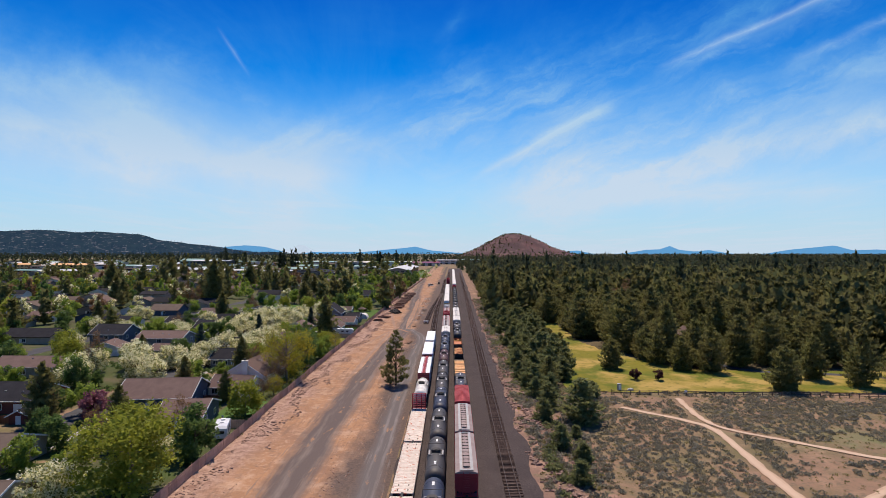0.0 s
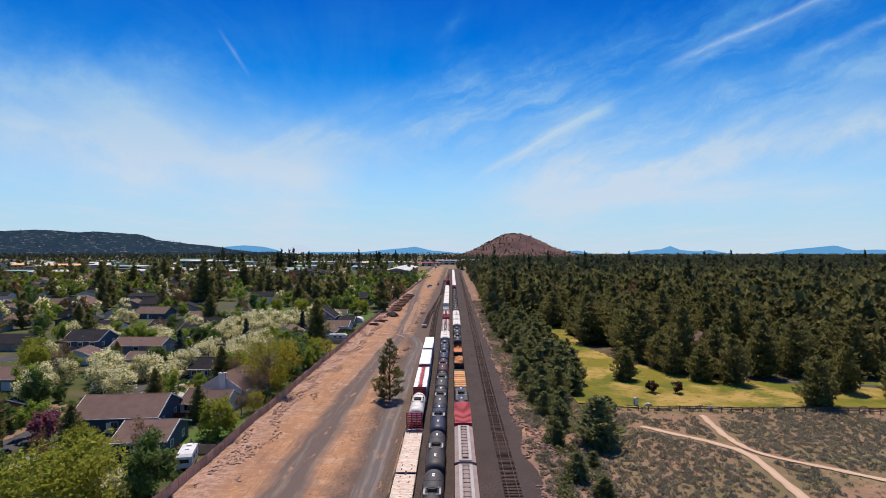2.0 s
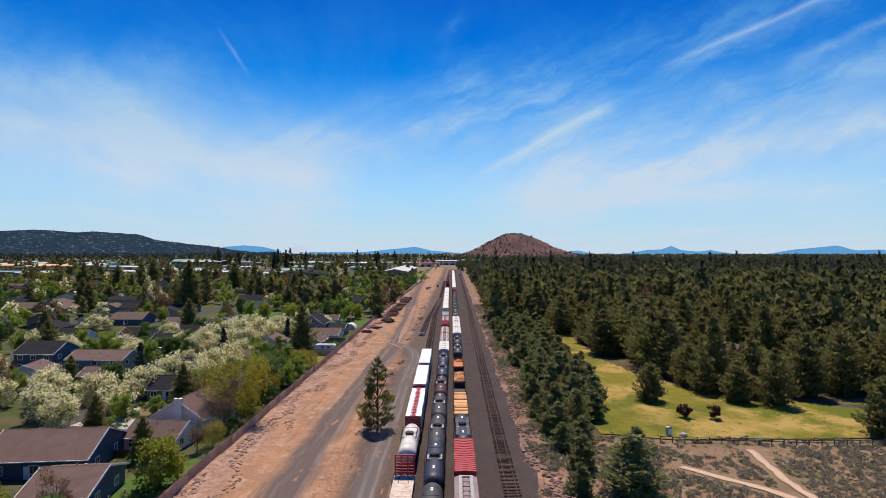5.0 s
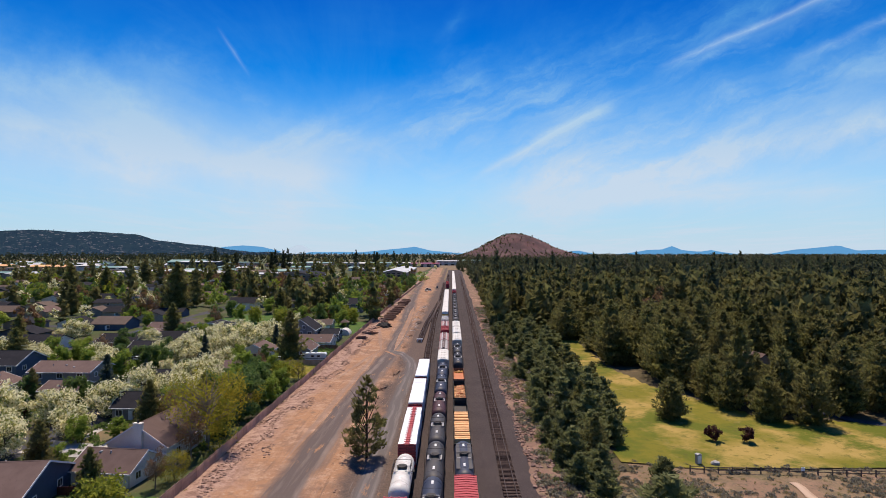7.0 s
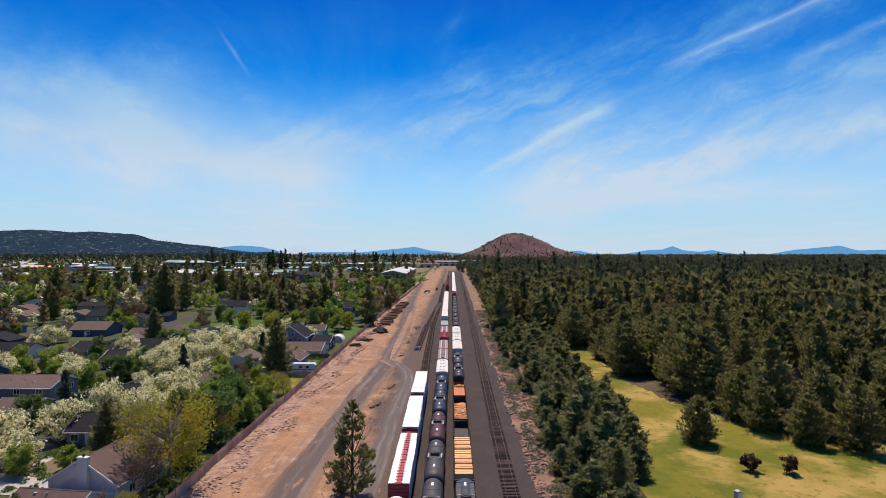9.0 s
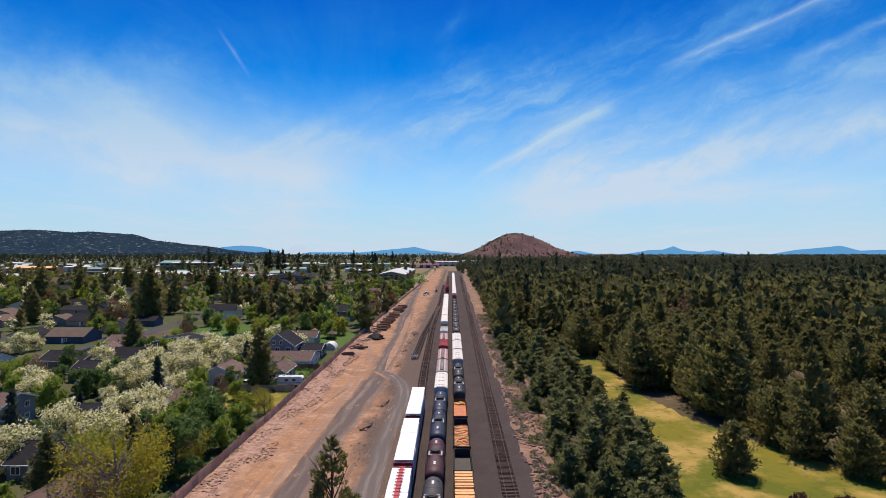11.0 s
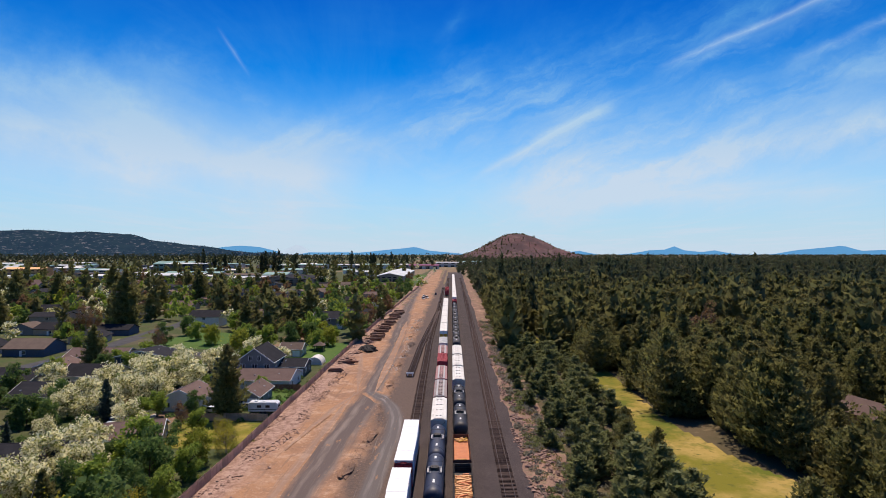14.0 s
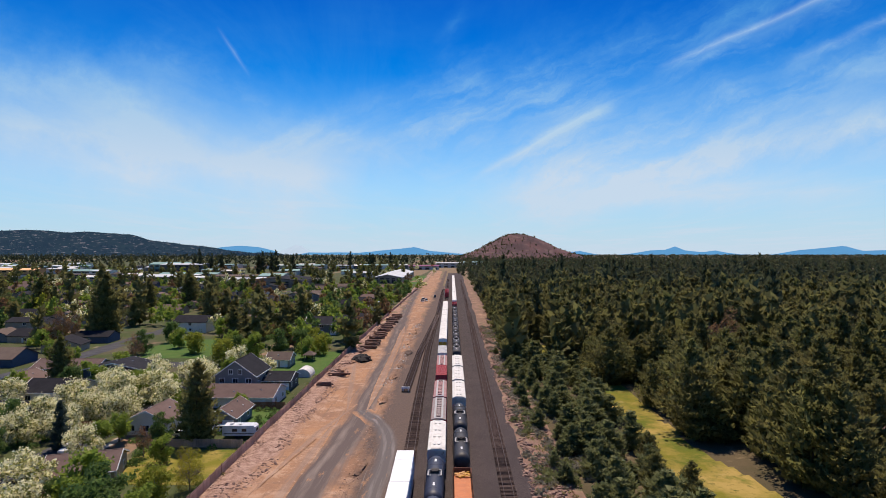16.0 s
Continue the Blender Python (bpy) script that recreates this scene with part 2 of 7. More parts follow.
        nt.links.new(r2.outputs[0], mu.inputs[0]), nt.links.new(n2, mu.inputs[1])
        mu2 = nt.nodes.new("ShaderNodeMath")
        mu2.operation = 'MULTIPLY'
        nt.links.new(mu.outputs[0], mu2.inputs[0]), nt.links.new(r.outputs[0], mu2.inputs[1])
        col = ramp_mix(nt, mu2.outputs[0], col, rut)
        # long scrapes of pale dust, and patches of the dirt below
        col = ramp_mix(nt, noise_fac(nt, vec, 2.2, 0.57, 0.72, 5, 0.7, (1, 0.03, 1)), col, tuple(0.5 * (p + q) for p, q in zip(edge, rut)))
        col = ramp_mix(nt, noise_fac(nt, vec, 0.5, 0.60, 0.70, 6, 0.7, (1, 0.25, 1)), col, layers[0])
    nt.links.new(col, b.inputs["Base Color"])
    b.inputs["Roughness"].default_value = rough
    b.inputs["Specular IOR Level"].default_value = 0.15
    add_bump(nt, b, vec, bump[0], bump[1], bump[2])
    return m


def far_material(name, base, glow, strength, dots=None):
    """Distance seen through air: haze is put into the material as emission over the land colour."""
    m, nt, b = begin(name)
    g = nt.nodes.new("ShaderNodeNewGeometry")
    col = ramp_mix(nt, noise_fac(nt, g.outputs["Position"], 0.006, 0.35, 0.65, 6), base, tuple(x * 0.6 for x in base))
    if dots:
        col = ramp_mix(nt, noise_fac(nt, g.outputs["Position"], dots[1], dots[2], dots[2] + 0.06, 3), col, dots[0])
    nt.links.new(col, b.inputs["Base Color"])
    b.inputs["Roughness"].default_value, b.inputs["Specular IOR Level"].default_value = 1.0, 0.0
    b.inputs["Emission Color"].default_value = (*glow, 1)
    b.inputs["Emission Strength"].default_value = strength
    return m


DIRT = [(0.36, 0.198, 0.108), ((0.26, 0.148, 0.092), 0.06, 0.42, 0.62), ((0.46, 0.30, 0.20), 0.2, 0.5, 0.68), ((0.24, 0.145, 0.095), 0.45, 0.54, 0.68), ((0.43, 0.28, 0.185), 1.1, 0.55, 0.7), ((0.22, 0.135, 0.09), 1.1, 0.55, 0.68, (1, 0.05, 1)), ((0.17, 0.10, 0.07), 2.6, 0.60, 0.70), ((0.48, 0.36, 0.27), 3.5, 0.68, 0.76)]
CINDER = ((0.135, 0.095, 0.075), -15.5, -11.5, (0.085, 0.066, 0.058), (0.40, 0.265, 0.20), (0.23, 0.135, 0.10), (0.11, 0.07, 0.055))
earth("dirt", DIRT, bump=(3, 0.6, 0.15), shore=CINDER)
earth("dirt_road", DIRT, bump=(4, 0.4, 0.08), shore=CINDER, track=((0.118, 0.092, 0.082), (0.25, 0.20, 0.17), 1.0))
earth("tyre_dust", DIRT, bump=(4, 0.4, 0.08), shore=CINDER, track=((0.25, 0.18, 0.14), (0.35, 0.26, 0.21), 0.5))
earth("gravel_road", DIRT, bump=(6, 0.4, 0.05), shore=CINDER, track=((0.125, 0.108, 0.102), (0.25, 0.22, 0.205), 1.0))
earth("cinder", [(0.115, 0.085, 0.072), ((0.19, 0.12, 0.085), 0.12, 0.48, 0.68), ((0.07, 0.058, 0.055), 2.0, 0.5, 0.7)], bump=(8, 0.7, 0.06))
earth("ballast", [(0.076, 0.059, 0.057), ((0.056, 0.044, 0.043), 0.12, 0.35, 0.65), ((0.17, 0.145, 0.135), 5, 0.58, 0.7), ((0.024, 0.02, 0.02), 4, 0.52, 0.66)], bump=(12, 1.0, 0.08))
earth("bank_soil", [(0.22, 0.135, 0.10), ((0.40, 0.245, 0.175), 0.15, 0.48, 0.62), ((0.13, 0.115, 0.065), 0.3, 0.5, 0.65), ((0.09, 0.07, 0.055), 1.8, 0.55, 0.7)], bump=(5, 0.9, 0.12))
earth("scrub", [(0.24, 0.152, 0.10), ((0.155, 0.128, 0.065), 0.07, 0.42, 0.6), ((0.31, 0.20, 0.13), 0.16, 0.52, 0.7), ((0.12, 0.105, 0.07), 1.3, 0.52, 0.68), ((0.15, 0.16, 0.075), 0.04, 0.55, 0.68)], bump=(5, 0.8, 0.12))
earth("sand_path", [(0.46, 0.33, 0.23), ((0.38, 0.26, 0.175), 0.5, 0.4, 0.65)], bump=(6, 0.4, 0.05), track=((0.50, 0.37, 0.27), (0.56, 0.43, 0.32), 0.8))
earth("lawn", [(0.165, 0.150, 0.018), ((0.36, 0.255, 0.075), 0.045, 0.44, 0.58), ((0.105, 0.122, 0.014), 0.07, 0.48, 0.58), ((0.10, 0.10, 0.02), 0.5, 0.55, 0.7), ((0.30, 0.235, 0.10), 0.2, 0.62, 0.75)], bump=(9, 0.6, 0.06))
earth("green_lawn", [(0.055, 0.115, 0.022), ((0.085, 0.13, 0.03), 0.2, 0.4, 0.65)], bump=(9, 0.5, 0.05))
earth("yard", [(0.058, 0.072, 0.024), ((0.10, 0.085, 0.05), 0.05, 0.46, 0.62), ((0.06, 0.085, 0.025), 0.09, 0.5, 0.65), ((0.24, 0.20, 0.15), 0.12, 0.62, 0.72)], bump=(5, 0.6, 0.1))
earth("forest_floor", [(0.105, 0.08, 0.045), ((0.07, 0.06, 0.03), 0.08, 0.4, 0.6), ((0.2, 0.15, 0.09), 0.2, 0.55, 0.7)], bump=(4, 0.8, 0.15))
earth("asphalt", [(0.075, 0.075, 0.08), ((0.055, 0.055, 0.06), 0.3, 0.4, 0.6)], bump=(20, 0.3, 0.02))
earth("concrete", [(0.42, 0.40, 0.37), ((0.34, 0.32, 0.3), 0.6, 0.4, 0.65)], bump=(10, 0.2, 0.02))
earth("lava_rock", [(0.31, 0.20, 0.155), ((0.16, 0.105, 0.085), 1.2, 0.4, 0.6), ((0.33, 0.24, 0.19), 2.2, 0.56, 0.7)], bump=(6, 0.8, 0.1))
earth("spoil_stone", [(0.36, 0.235, 0.175), ((0.22, 0.14, 0.11), 1.2, 0.4, 0.6)], bump=(6, 0.8, 0.1))
earth("dark_spoil", [(0.035, 0.032, 0.03), ((0.075, 0.06, 0.05), 1.5, 0.5, 0.7)], bump=(6, 0.9, 0.1))
earth("hill_soil", [(0.125, 0.066, 0.064), ((0.080, 0.050, 0.052), 0.012, 0.42, 0.6), ((0.19, 0.125, 0.11), 0.03, 0.52, 0.7), ((0.05, 0.05, 0.035), 0.07, 0.6, 0.68)], bump=(0.1, 0.5, 2))

foliage("pine_needles", (0.098, 0.108, 0.034), (0.270, 0.268, 0.092), (0.192, 0.172, 0.064), 0.09, 0.5)
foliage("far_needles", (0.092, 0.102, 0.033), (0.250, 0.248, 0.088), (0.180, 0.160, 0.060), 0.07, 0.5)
# next two: the forest's darkening with distance, put into the needle colour
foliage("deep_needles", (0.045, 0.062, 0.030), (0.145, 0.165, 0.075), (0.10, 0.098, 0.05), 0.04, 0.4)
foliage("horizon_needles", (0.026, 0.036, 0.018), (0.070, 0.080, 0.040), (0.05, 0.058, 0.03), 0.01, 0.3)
foliage("juniper_needles", (0.111, 0.137, 0.052), (0.280, 0.293, 0.124), (0.195, 0.202, 0.081), 0.2, 0.5)
foliage("spruce_needles", (0.053, 0.075, 0.060), (0.105, 0.135, 0.112), (0.075, 0.098, 0.075), 0.2, 0.5)
foliage("fresh_leaves", (0.19, 0.215, 0.028), (0.40, 0.41, 0.065), (0.25, 0.275, 0.032), 0.3, 0.5)
foliage("green_leaves", (0.154, 0.240, 0.040), (0.347, 0.429, 0.075), (0.243, 0.303, 0.050), 0.3, 0.5)
foliage("dark_leaves", (0.068, 0.132, 0.036), (0.168, 0.251, 0.062), (0.118, 0.171, 0.052), 0.3, 0.5)
foliage("golden_leaves", (0.264, 0.228, 0.024), (0.552, 0.432, 0.042), (0.288, 0.288, 0.036), 0.25, 0.5)
foliage("blossom", (0.194, 0.223, 0.052), (0.475, 0.475, 0.194), (0.356, 0.356, 0.127), 0.4, 0.5, ((0.90, 0.85, 0.56), 0.36))
foliage("pink_blossom", (0.195, 0.075, 0.090), (0.420, 0.195, 0.225), (0.240, 0.090, 0.120), 0.4, 0.5)
foliage("red_leaves", (0.042, 0.022, 0.022), (0.108, 0.042, 0.042), (0.072, 0.036, 0.036), 0.4, 0.5)
earth("track_bed", [(0.046, 0.037, 0.035), ((0.026, 0.021, 0.020), 0.8, 0.4, 0.6), ((0.10, 0.082, 0.075), 9, 0.6, 0.7)], bump=(12, 1.0, 0.08))
foliage("bare_twigs", (0.15, 0.092, 0.052), (0.30, 0.185, 0.10), (0.22, 0.130, 0.060), 0.3, 0.5)
foliage("sage_leaves", (0.150, 0.142, 0.105), (0.365, 0.345, 0.272), (0.222, 0.205, 0.140), 0.3, 0.5)
foliage("dry_grass", (0.176, 0.176, 0.055), (0.330, 0.286, 0.121), (0.242, 0.209, 0.088), 0.3, 0.5)
plain("bark", (0.11, 0.075, 0.05), (0.075, 0.05, 0.036), s1=1.5, rough=0.95, bump=0.6)
plain("pale_bark", (0.26, 0.22, 0.18), (0.17, 0.14, 0.11), s1=1.5, rough=0.95, bump=0.6)

plain("rail_steel", (0.055, 0.032, 0.026), (0.04, 0.026, 0.022), rough=0.55, metal=0.3)
plain("tie_wood", (0.105, 0.074, 0.062), (0.07, 0.05, 0.043), (0.16, 0.125, 0.11), s1=0.8, rough=0.95, vary=0.35, bump=0.5)
plain("tank_black", (0.018, 0.018, 0.021), (0.028, 0.027, 0.029), (0.055, 0.048, 0.044), s1=0.5, s2=2.5, rough=0.58, bump=0.05)
plain("tank_gray", (0.036, 0.034, 0.036), (0.052, 0.046, 0.044), (0.085, 0.07, 0.06), s1=0.5, s2=2.5, rough=0.62, bump=0.05)
plain("tank_blue", (0.017, 0.022, 0.044), (0.024, 0.03, 0.056), (0.05, 0.05, 0.055), s1=0.5, s2=2.5, rough=0.55, bump=0.05)
plain("tank_maroon", (0.07, 0.018, 0.02), (0.05, 0.016, 0.018), (0.09, 0.05, 0.04), s1=0.5, s2=2.5, rough=0.62, bump=0.05)
plain("tank_white", (0.70, 0.68, 0.63), (0.56, 0.53, 0.48), (0.36, 0.28, 0.22), s1=0.6, s2=2, rough=0.55, bump=0.05)
plain("steel_dark", (0.028, 0.027, 0.027), (0.045, 0.038, 0.034), (0.09, 0.055, 0.04), rough=0.75)
plain("steel_pale", (0.36, 0.36, 0.36), (0.3, 0.3, 0.3), (0.2, 0.15, 0.12), rough=0.6)
plain("wheel_steel", (0.08, 0.06, 0.05), rough=0.6, metal=0.5)
plain("paint_white", (0.78, 0.78, 0.76), (0.70, 0.70, 0.68), (0.55, 0.53, 0.5), s1=0.4, s2=1.5, rough=0.55, bump=0.03, spot=(0.62, 0.8))
plain("wrap_white", (0.84, 0.84, 0.83), (0.79, 0.79, 0.79), (0.66, 0.66, 0.68), s1=0.5, s2=1.2, rough=0.4, bump=0.3, spot=(0.62, 0.85))
plain("wrap_side", (0.62, 0.62, 0.60), (0.74, 0.74, 0.73), (0.40, 0.38, 0.35), s1=0.7, s2=1.4, rough=0.5, bump=0.3, spot=(0.55, 0.7), stretch=(1, 1, 4))
plain("paint_red", (0.42, 0.035, 0.045), (0.33, 0.03, 0.04), (0.26, 0.07, 0.06), s1=0.7, s2=3, rough=0.6, bump=0.08)
plain("paint_dark_red", (0.22, 0.025, 0.035), (0.17, 0.022, 0.03), (0.12, 0.05, 0.045), s1=0.7, s2=3, rough=0.6, bump=0.08)
plain("roof_gray_dirty", (0.27, 0.215, 0.205), (0.215, 0.155, 0.15), (0.31, 0.27, 0.255), s1=0.5, s2=2, rough=0.75, bump=0.08)
plain("roof_pink", (0.34, 0.19, 0.18), (0.28, 0.13, 0.13), (0.42, 0.34, 0.32), s1=0.5, s2=2, rough=0.75, bump=0.08)
plain("roof_white", (0.66, 0.64, 0.60), (0.55, 0.53, 0.49), (0.38, 0.33, 0.28), s1=0.5, s2=2, rough=0.65, bump=0.05)
plain("deck_pale", (0.66, 0.60, 0.53), (0.52, 0.43, 0.36), (0.46, 0.13, 0.06), s1=0.9, s2=1.5, rough=0.85, bump=0.4, spot=(0.56, 0.64))
plain("gondola_black", (0.025, 0.023, 0.022), (0.04, 0.033, 0.03), (0.09, 0.05, 0.035), rough=0.7)
plain("gondola_rust", (0.17, 0.065, 0.035), (0.11, 0.045, 0.03), (0.26, 0.11, 0.06), rough=0.85)
plain("sawn_wood", (0.76, 0.44, 0.19), (0.66, 0.35, 0.15), (0.48, 0.25, 0.12), s1=1.0, s2=4, rough=0.8, vary=0.2)
plain("scrap_orange", (0.62, 0.22, 0.085), (0.52, 0.18, 0.075), (0.55, 0.34, 0.20), s1=1.0, s2=3, rough=0.8, bump=0.6, vary=0.25)
plain("scrap_yellow", (0.62, 0.36, 0.05), rough=0.7)
plain("autorack_side", (0.62, 0.64, 0.66), (0.52, 0.55, 0.58), (0.4, 0.4, 0.42), rough=0.5)
plain("yellow_paint", (0.62, 0.33, 0.03), (0.5, 0.26, 0.03), rough=0.6)

plain("roof_brown", (0.155, 0.108, 0.094), (0.128, 0.088, 0.077), (0.10, 0.069, 0.06), s1=0.5, s2=5, rough=0.95, bump=0.5, vary=0.1)
plain("roof_slate", (0.028, 0.028, 0.033), (0.020, 0.020, 0.024), (0.045, 0.042, 0.043), s1=0.5, s2=5, rough=0.95, bump=0.5, vary=0.15)
plain("roof_tan", (0.145, 0.11, 0.088), (0.12, 0.09, 0.074), (0.12, 0.1, 0.085), s1=0.5, s2=5, rough=0.95, bump=0.5, vary=0.1)
plain("siding_blue", (0.055, 0.085, 0.135), (0.048, 0.074, 0.118), rough=0.7, bump=0.1)
plain("siding_gray", (0.19, 0.19, 0.19), (0.165, 0.165, 0.165), rough=0.7, bump=0.1)
plain("siding_white", (0.74, 0.69, 0.60), (0.68, 0.63, 0.55), rough=0.7, bump=0.1)
plain("siding_tan", (0.36, 0.31, 0.24), (0.31, 0.26, 0.2), rough=0.7, bump=0.1)
plain("siding_red", (0.15, 0.032, 0.025), (0.12, 0.028, 0.022), rough=0.7, bump=0.1)
plain("siding_dark", (0.085, 0.085, 0.085), (0.07, 0.07, 0.07), rough=0.7, bump=0.1)
plain("trim_white", (0.78, 0.78, 0.76), (0.72, 0.72, 0.70), rough=0.6, bump=0.0)
plain("fence_wood", (0.50, 0.33, 0.23), (0.39, 0.25, 0.175), (0.22, 0.14, 0.10), s1=0.5, s2=4, rough=0.9, vary=0.22, stretch=(1, 1, 0.2))
plain("cedar", (0.30, 0.13, 0.06), (0.24, 0.10, 0.05), rough=0.9, vary=0.15)
plain("rail_wood", (0.13, 0.09, 0.075), (0.09, 0.065, 0.055), rough=0.9)
plain("tarp_blue", (0.02, 0.16, 0.55), (0.015, 0.12, 0.45), rough=0.5, bump=0.5)
plain("metal_roof", (0.52, 0.54, 0.55), (0.45, 0.47, 0.48), (0.34, 0.33, 0.32), s1=0.1, s2=0.8, rough=0.8, bump=0.05)
plain("green_roof", (0.16, 0.30, 0.26), (0.13, 0.25, 0.22), s1=0.1, rough=0.6)
plain("wall_pale", (0.52, 0.50, 0.46), (0.45, 0.42, 0.38), s1=0.1, rough=0.8)
plain("wall_brown", (0.28, 0.22, 0.18), (0.24, 0.19, 0.15), s1=0.1, rough=0.8)
plain("car_white", (0.75, 0.75, 0.74), rough=0.3, bump=0)
plain("car_dark", (0.03, 0.032, 0.038), rough=0.25, bump=0)
plain("car_blue", (0.03, 0.05, 0.12), rough=0.25, bump=0)
plain("car_red", (0.3, 0.02, 0.02), rough=0.3, bump=0)
plain("rubber", (0.02, 0.02, 0.02), rough=0.9, bump=0)
plain("log_wood", (0.20, 0.11, 0.075), (0.14, 0.08, 0.06), rough=0.9, vary=0.3, bump=0.5)
m, nt, b = begin("glass")
b.inputs["Base Color"].default_value = (0.02, 0.025, 0.03, 1)
b.inputs["Roughness"].default_value, b.inputs["Specular IOR Level"].default_value = 0.08, 0.6
# far ranges: blue and pale haze painted in as emission
far_material("far_blue_haze", (0.01, 0.03, 0.06), (0.115, 0.33, 0.60), 0.92)
far_material("far_pale_haze", (0.10, 0.13, 0.17), (0.42, 0.56, 0.76), 0.8)
far_material("far_snow_haze", (0.10, 0.10, 0.11), (0.58, 0.72, 0.86), 0.78)
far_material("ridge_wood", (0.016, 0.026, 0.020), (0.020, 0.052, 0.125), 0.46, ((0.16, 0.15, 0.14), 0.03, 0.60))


# ---- mesh building ----
class Shape:
    """Gathers vertices and faces of one mesh."""

    def __init__(self):
        self.v, self.f = [], []

    def box(self, x0, x1, y0, y1, z0, z1):
        n = len(self.v)
        self.v += [(x, y, z) for z in (z0, z1) for x, y in ((x0, y0), (x1, y0), (x1, y1), (x0, y1))]
        self.f += [tuple(n + i for i in q) for q in ((3, 2, 1, 0), (4, 5, 6, 7), (0, 1, 5, 4), (1, 2, 6, 5), (2, 3, 7, 6), (3, 0, 4, 7))]
        return self

    def rod(self, p, q, r0, r1=None, seg=6):
        p, q = Vector(p), Vector(q)
        d = (q - p).normalized()
        a = d.orthogonal().normalized()
        c = d.cross(a)
        n = len(self.v)
        for o, r in ((p, r0), (q, r0 if r1 is None else r1)):
            for i in range(seg):
                w = 2 * math.pi * i / seg
                self.v.append(tuple(o + (a * math.cos(w) + c * math.sin(w)) * r))
        for i in range(seg):
            j = (i + 1) % seg
            self.f.append((n + i, n + j, n + seg + j, n + seg + i))
        self.f += [tuple(n + seg - 1 - i for i in range(seg)), tuple(n + seg + i for i in range(seg))]
        return self

    def extrude(self, prof, y0, y1, axis='y'):
        """A closed outline in x, z drawn from y0 to y1."""
        n, k = len(self.v), len(prof)
        for y in (y0, y1):
            self.v += [(x, y, z) if axis == 'y' else (y, x, z) for x, z in prof]
        self.f += [(n + i, n + (i + 1) % k, n + k + (i + 1) % k, n + k + i) for i in range(k)]
        self.f += [tuple(n + k - 1 - i for i in range(k)), tuple(n + k + i for i in range(k))]
        return self

    def lathe(self, rows, cz, seg=24):
        """Rings about the y axis at height cz: (y, radius)."""
        n = len(self.v)
        for y, r in rows:
            self.v += [(r * math.sin(2 * math.pi * i / seg), y, cz + r * math.cos(2 * math.pi * i / seg)) for i in range(seg)]
        for k in range(len(rows) - 1):
            for i in range(seg):
                j = (i + 1) % seg
                self.f.append((n + k * seg + i, n + k * seg + j, n + (k + 1) * seg + j, n + (k + 1) * seg + i))
        e = n + (len(rows) - 1) * seg
        self.f += [tuple(n + i for i in range(seg)), tuple(e + seg - 1 - i for i in range(seg))]
        return self

    def mesh(self, name, mat, smooth=False):
        me = bpy.data.meshes.new(name)
        me.from_pydata(self.v, [], self.f)
        me.materials.append(MATS[mat])
        if smooth:
            me.polygons.foreach_set("use_smooth", [True] * len(me.polygons))
        bm = bmesh.new()
        bm.from_mesh(me)
        bmesh.ops.recalc_face_normals(bm, faces=bm.faces)
        bm.to_mesh(me)
        bm.free()
        return me


def part(name, shape, mat, parent=None, label="", smooth=False, at=None):
    ob = new(name, shape.mesh(name, mat, smooth) if isinstance(shape, Shape) else shape)
    if parent:
        ob.parent = parent
    if at is not None:
        ob.matrix_basis = at
    if label:
        ob["label"] = label
    return ob


def thing(name, label, category, m=None, group="", kind=""):
    ob = new(name)
    ob.empty_display_size = 0.3
    if m is not None:
        ob.matrix_basis = m
    return tagged(ob, label, category, group, kind)


def tri_mesh(name, verts, faces, mat):
    me = bpy.data.meshes.new(name)
    me.from_pydata(np.asarray(verts).tolist(), [], np.asarray(faces).tolist())
    for x in (mat if isinstance(mat, (list, tuple)) else [mat]):
        me.materials.append(MATS[x])
    return me


def step(a, b, x):
    t = min(1.0, max(0.0, (x - a) / (b - a)))
    return t * t * (3 - 2 * t)


def along(points, y):
    """The x of a line of (y, x) points at y."""
    return float(np.interp(y, [p[0] for p in points], [p[1] for p in points]))


def height(x, y):
    """The lie of the land."""
    z = -1.0 * step(14, 22, x) - 1.0 * step(30, 46, x) * step(120, 150, y)
    z += 0.25 * noise.noise(Vector((x * 0.05, y * 0.05, 0))) * step(16, 30, abs(x))
    z += 0.7 * step(-28, -37, x) * step(-43, -39, x) * max(0, 0.35 + noise.noise(Vector((x * 0.25, y * 0.12, 3))))
    z += 0.9 * max(0, 1 - abs(x + 18.5) / 3.2) * max(0, noise.noise(Vector((x * 0.2, y * 0.07, 9))) + 0.1) * step(40, 120, y)
    z += 0.5 * max(0, 1 - abs(x - 17.5) / 3) * max(0, 0.5 + noise.noise(Vector((x * 0.4, y * 0.2, 5))))
    return z


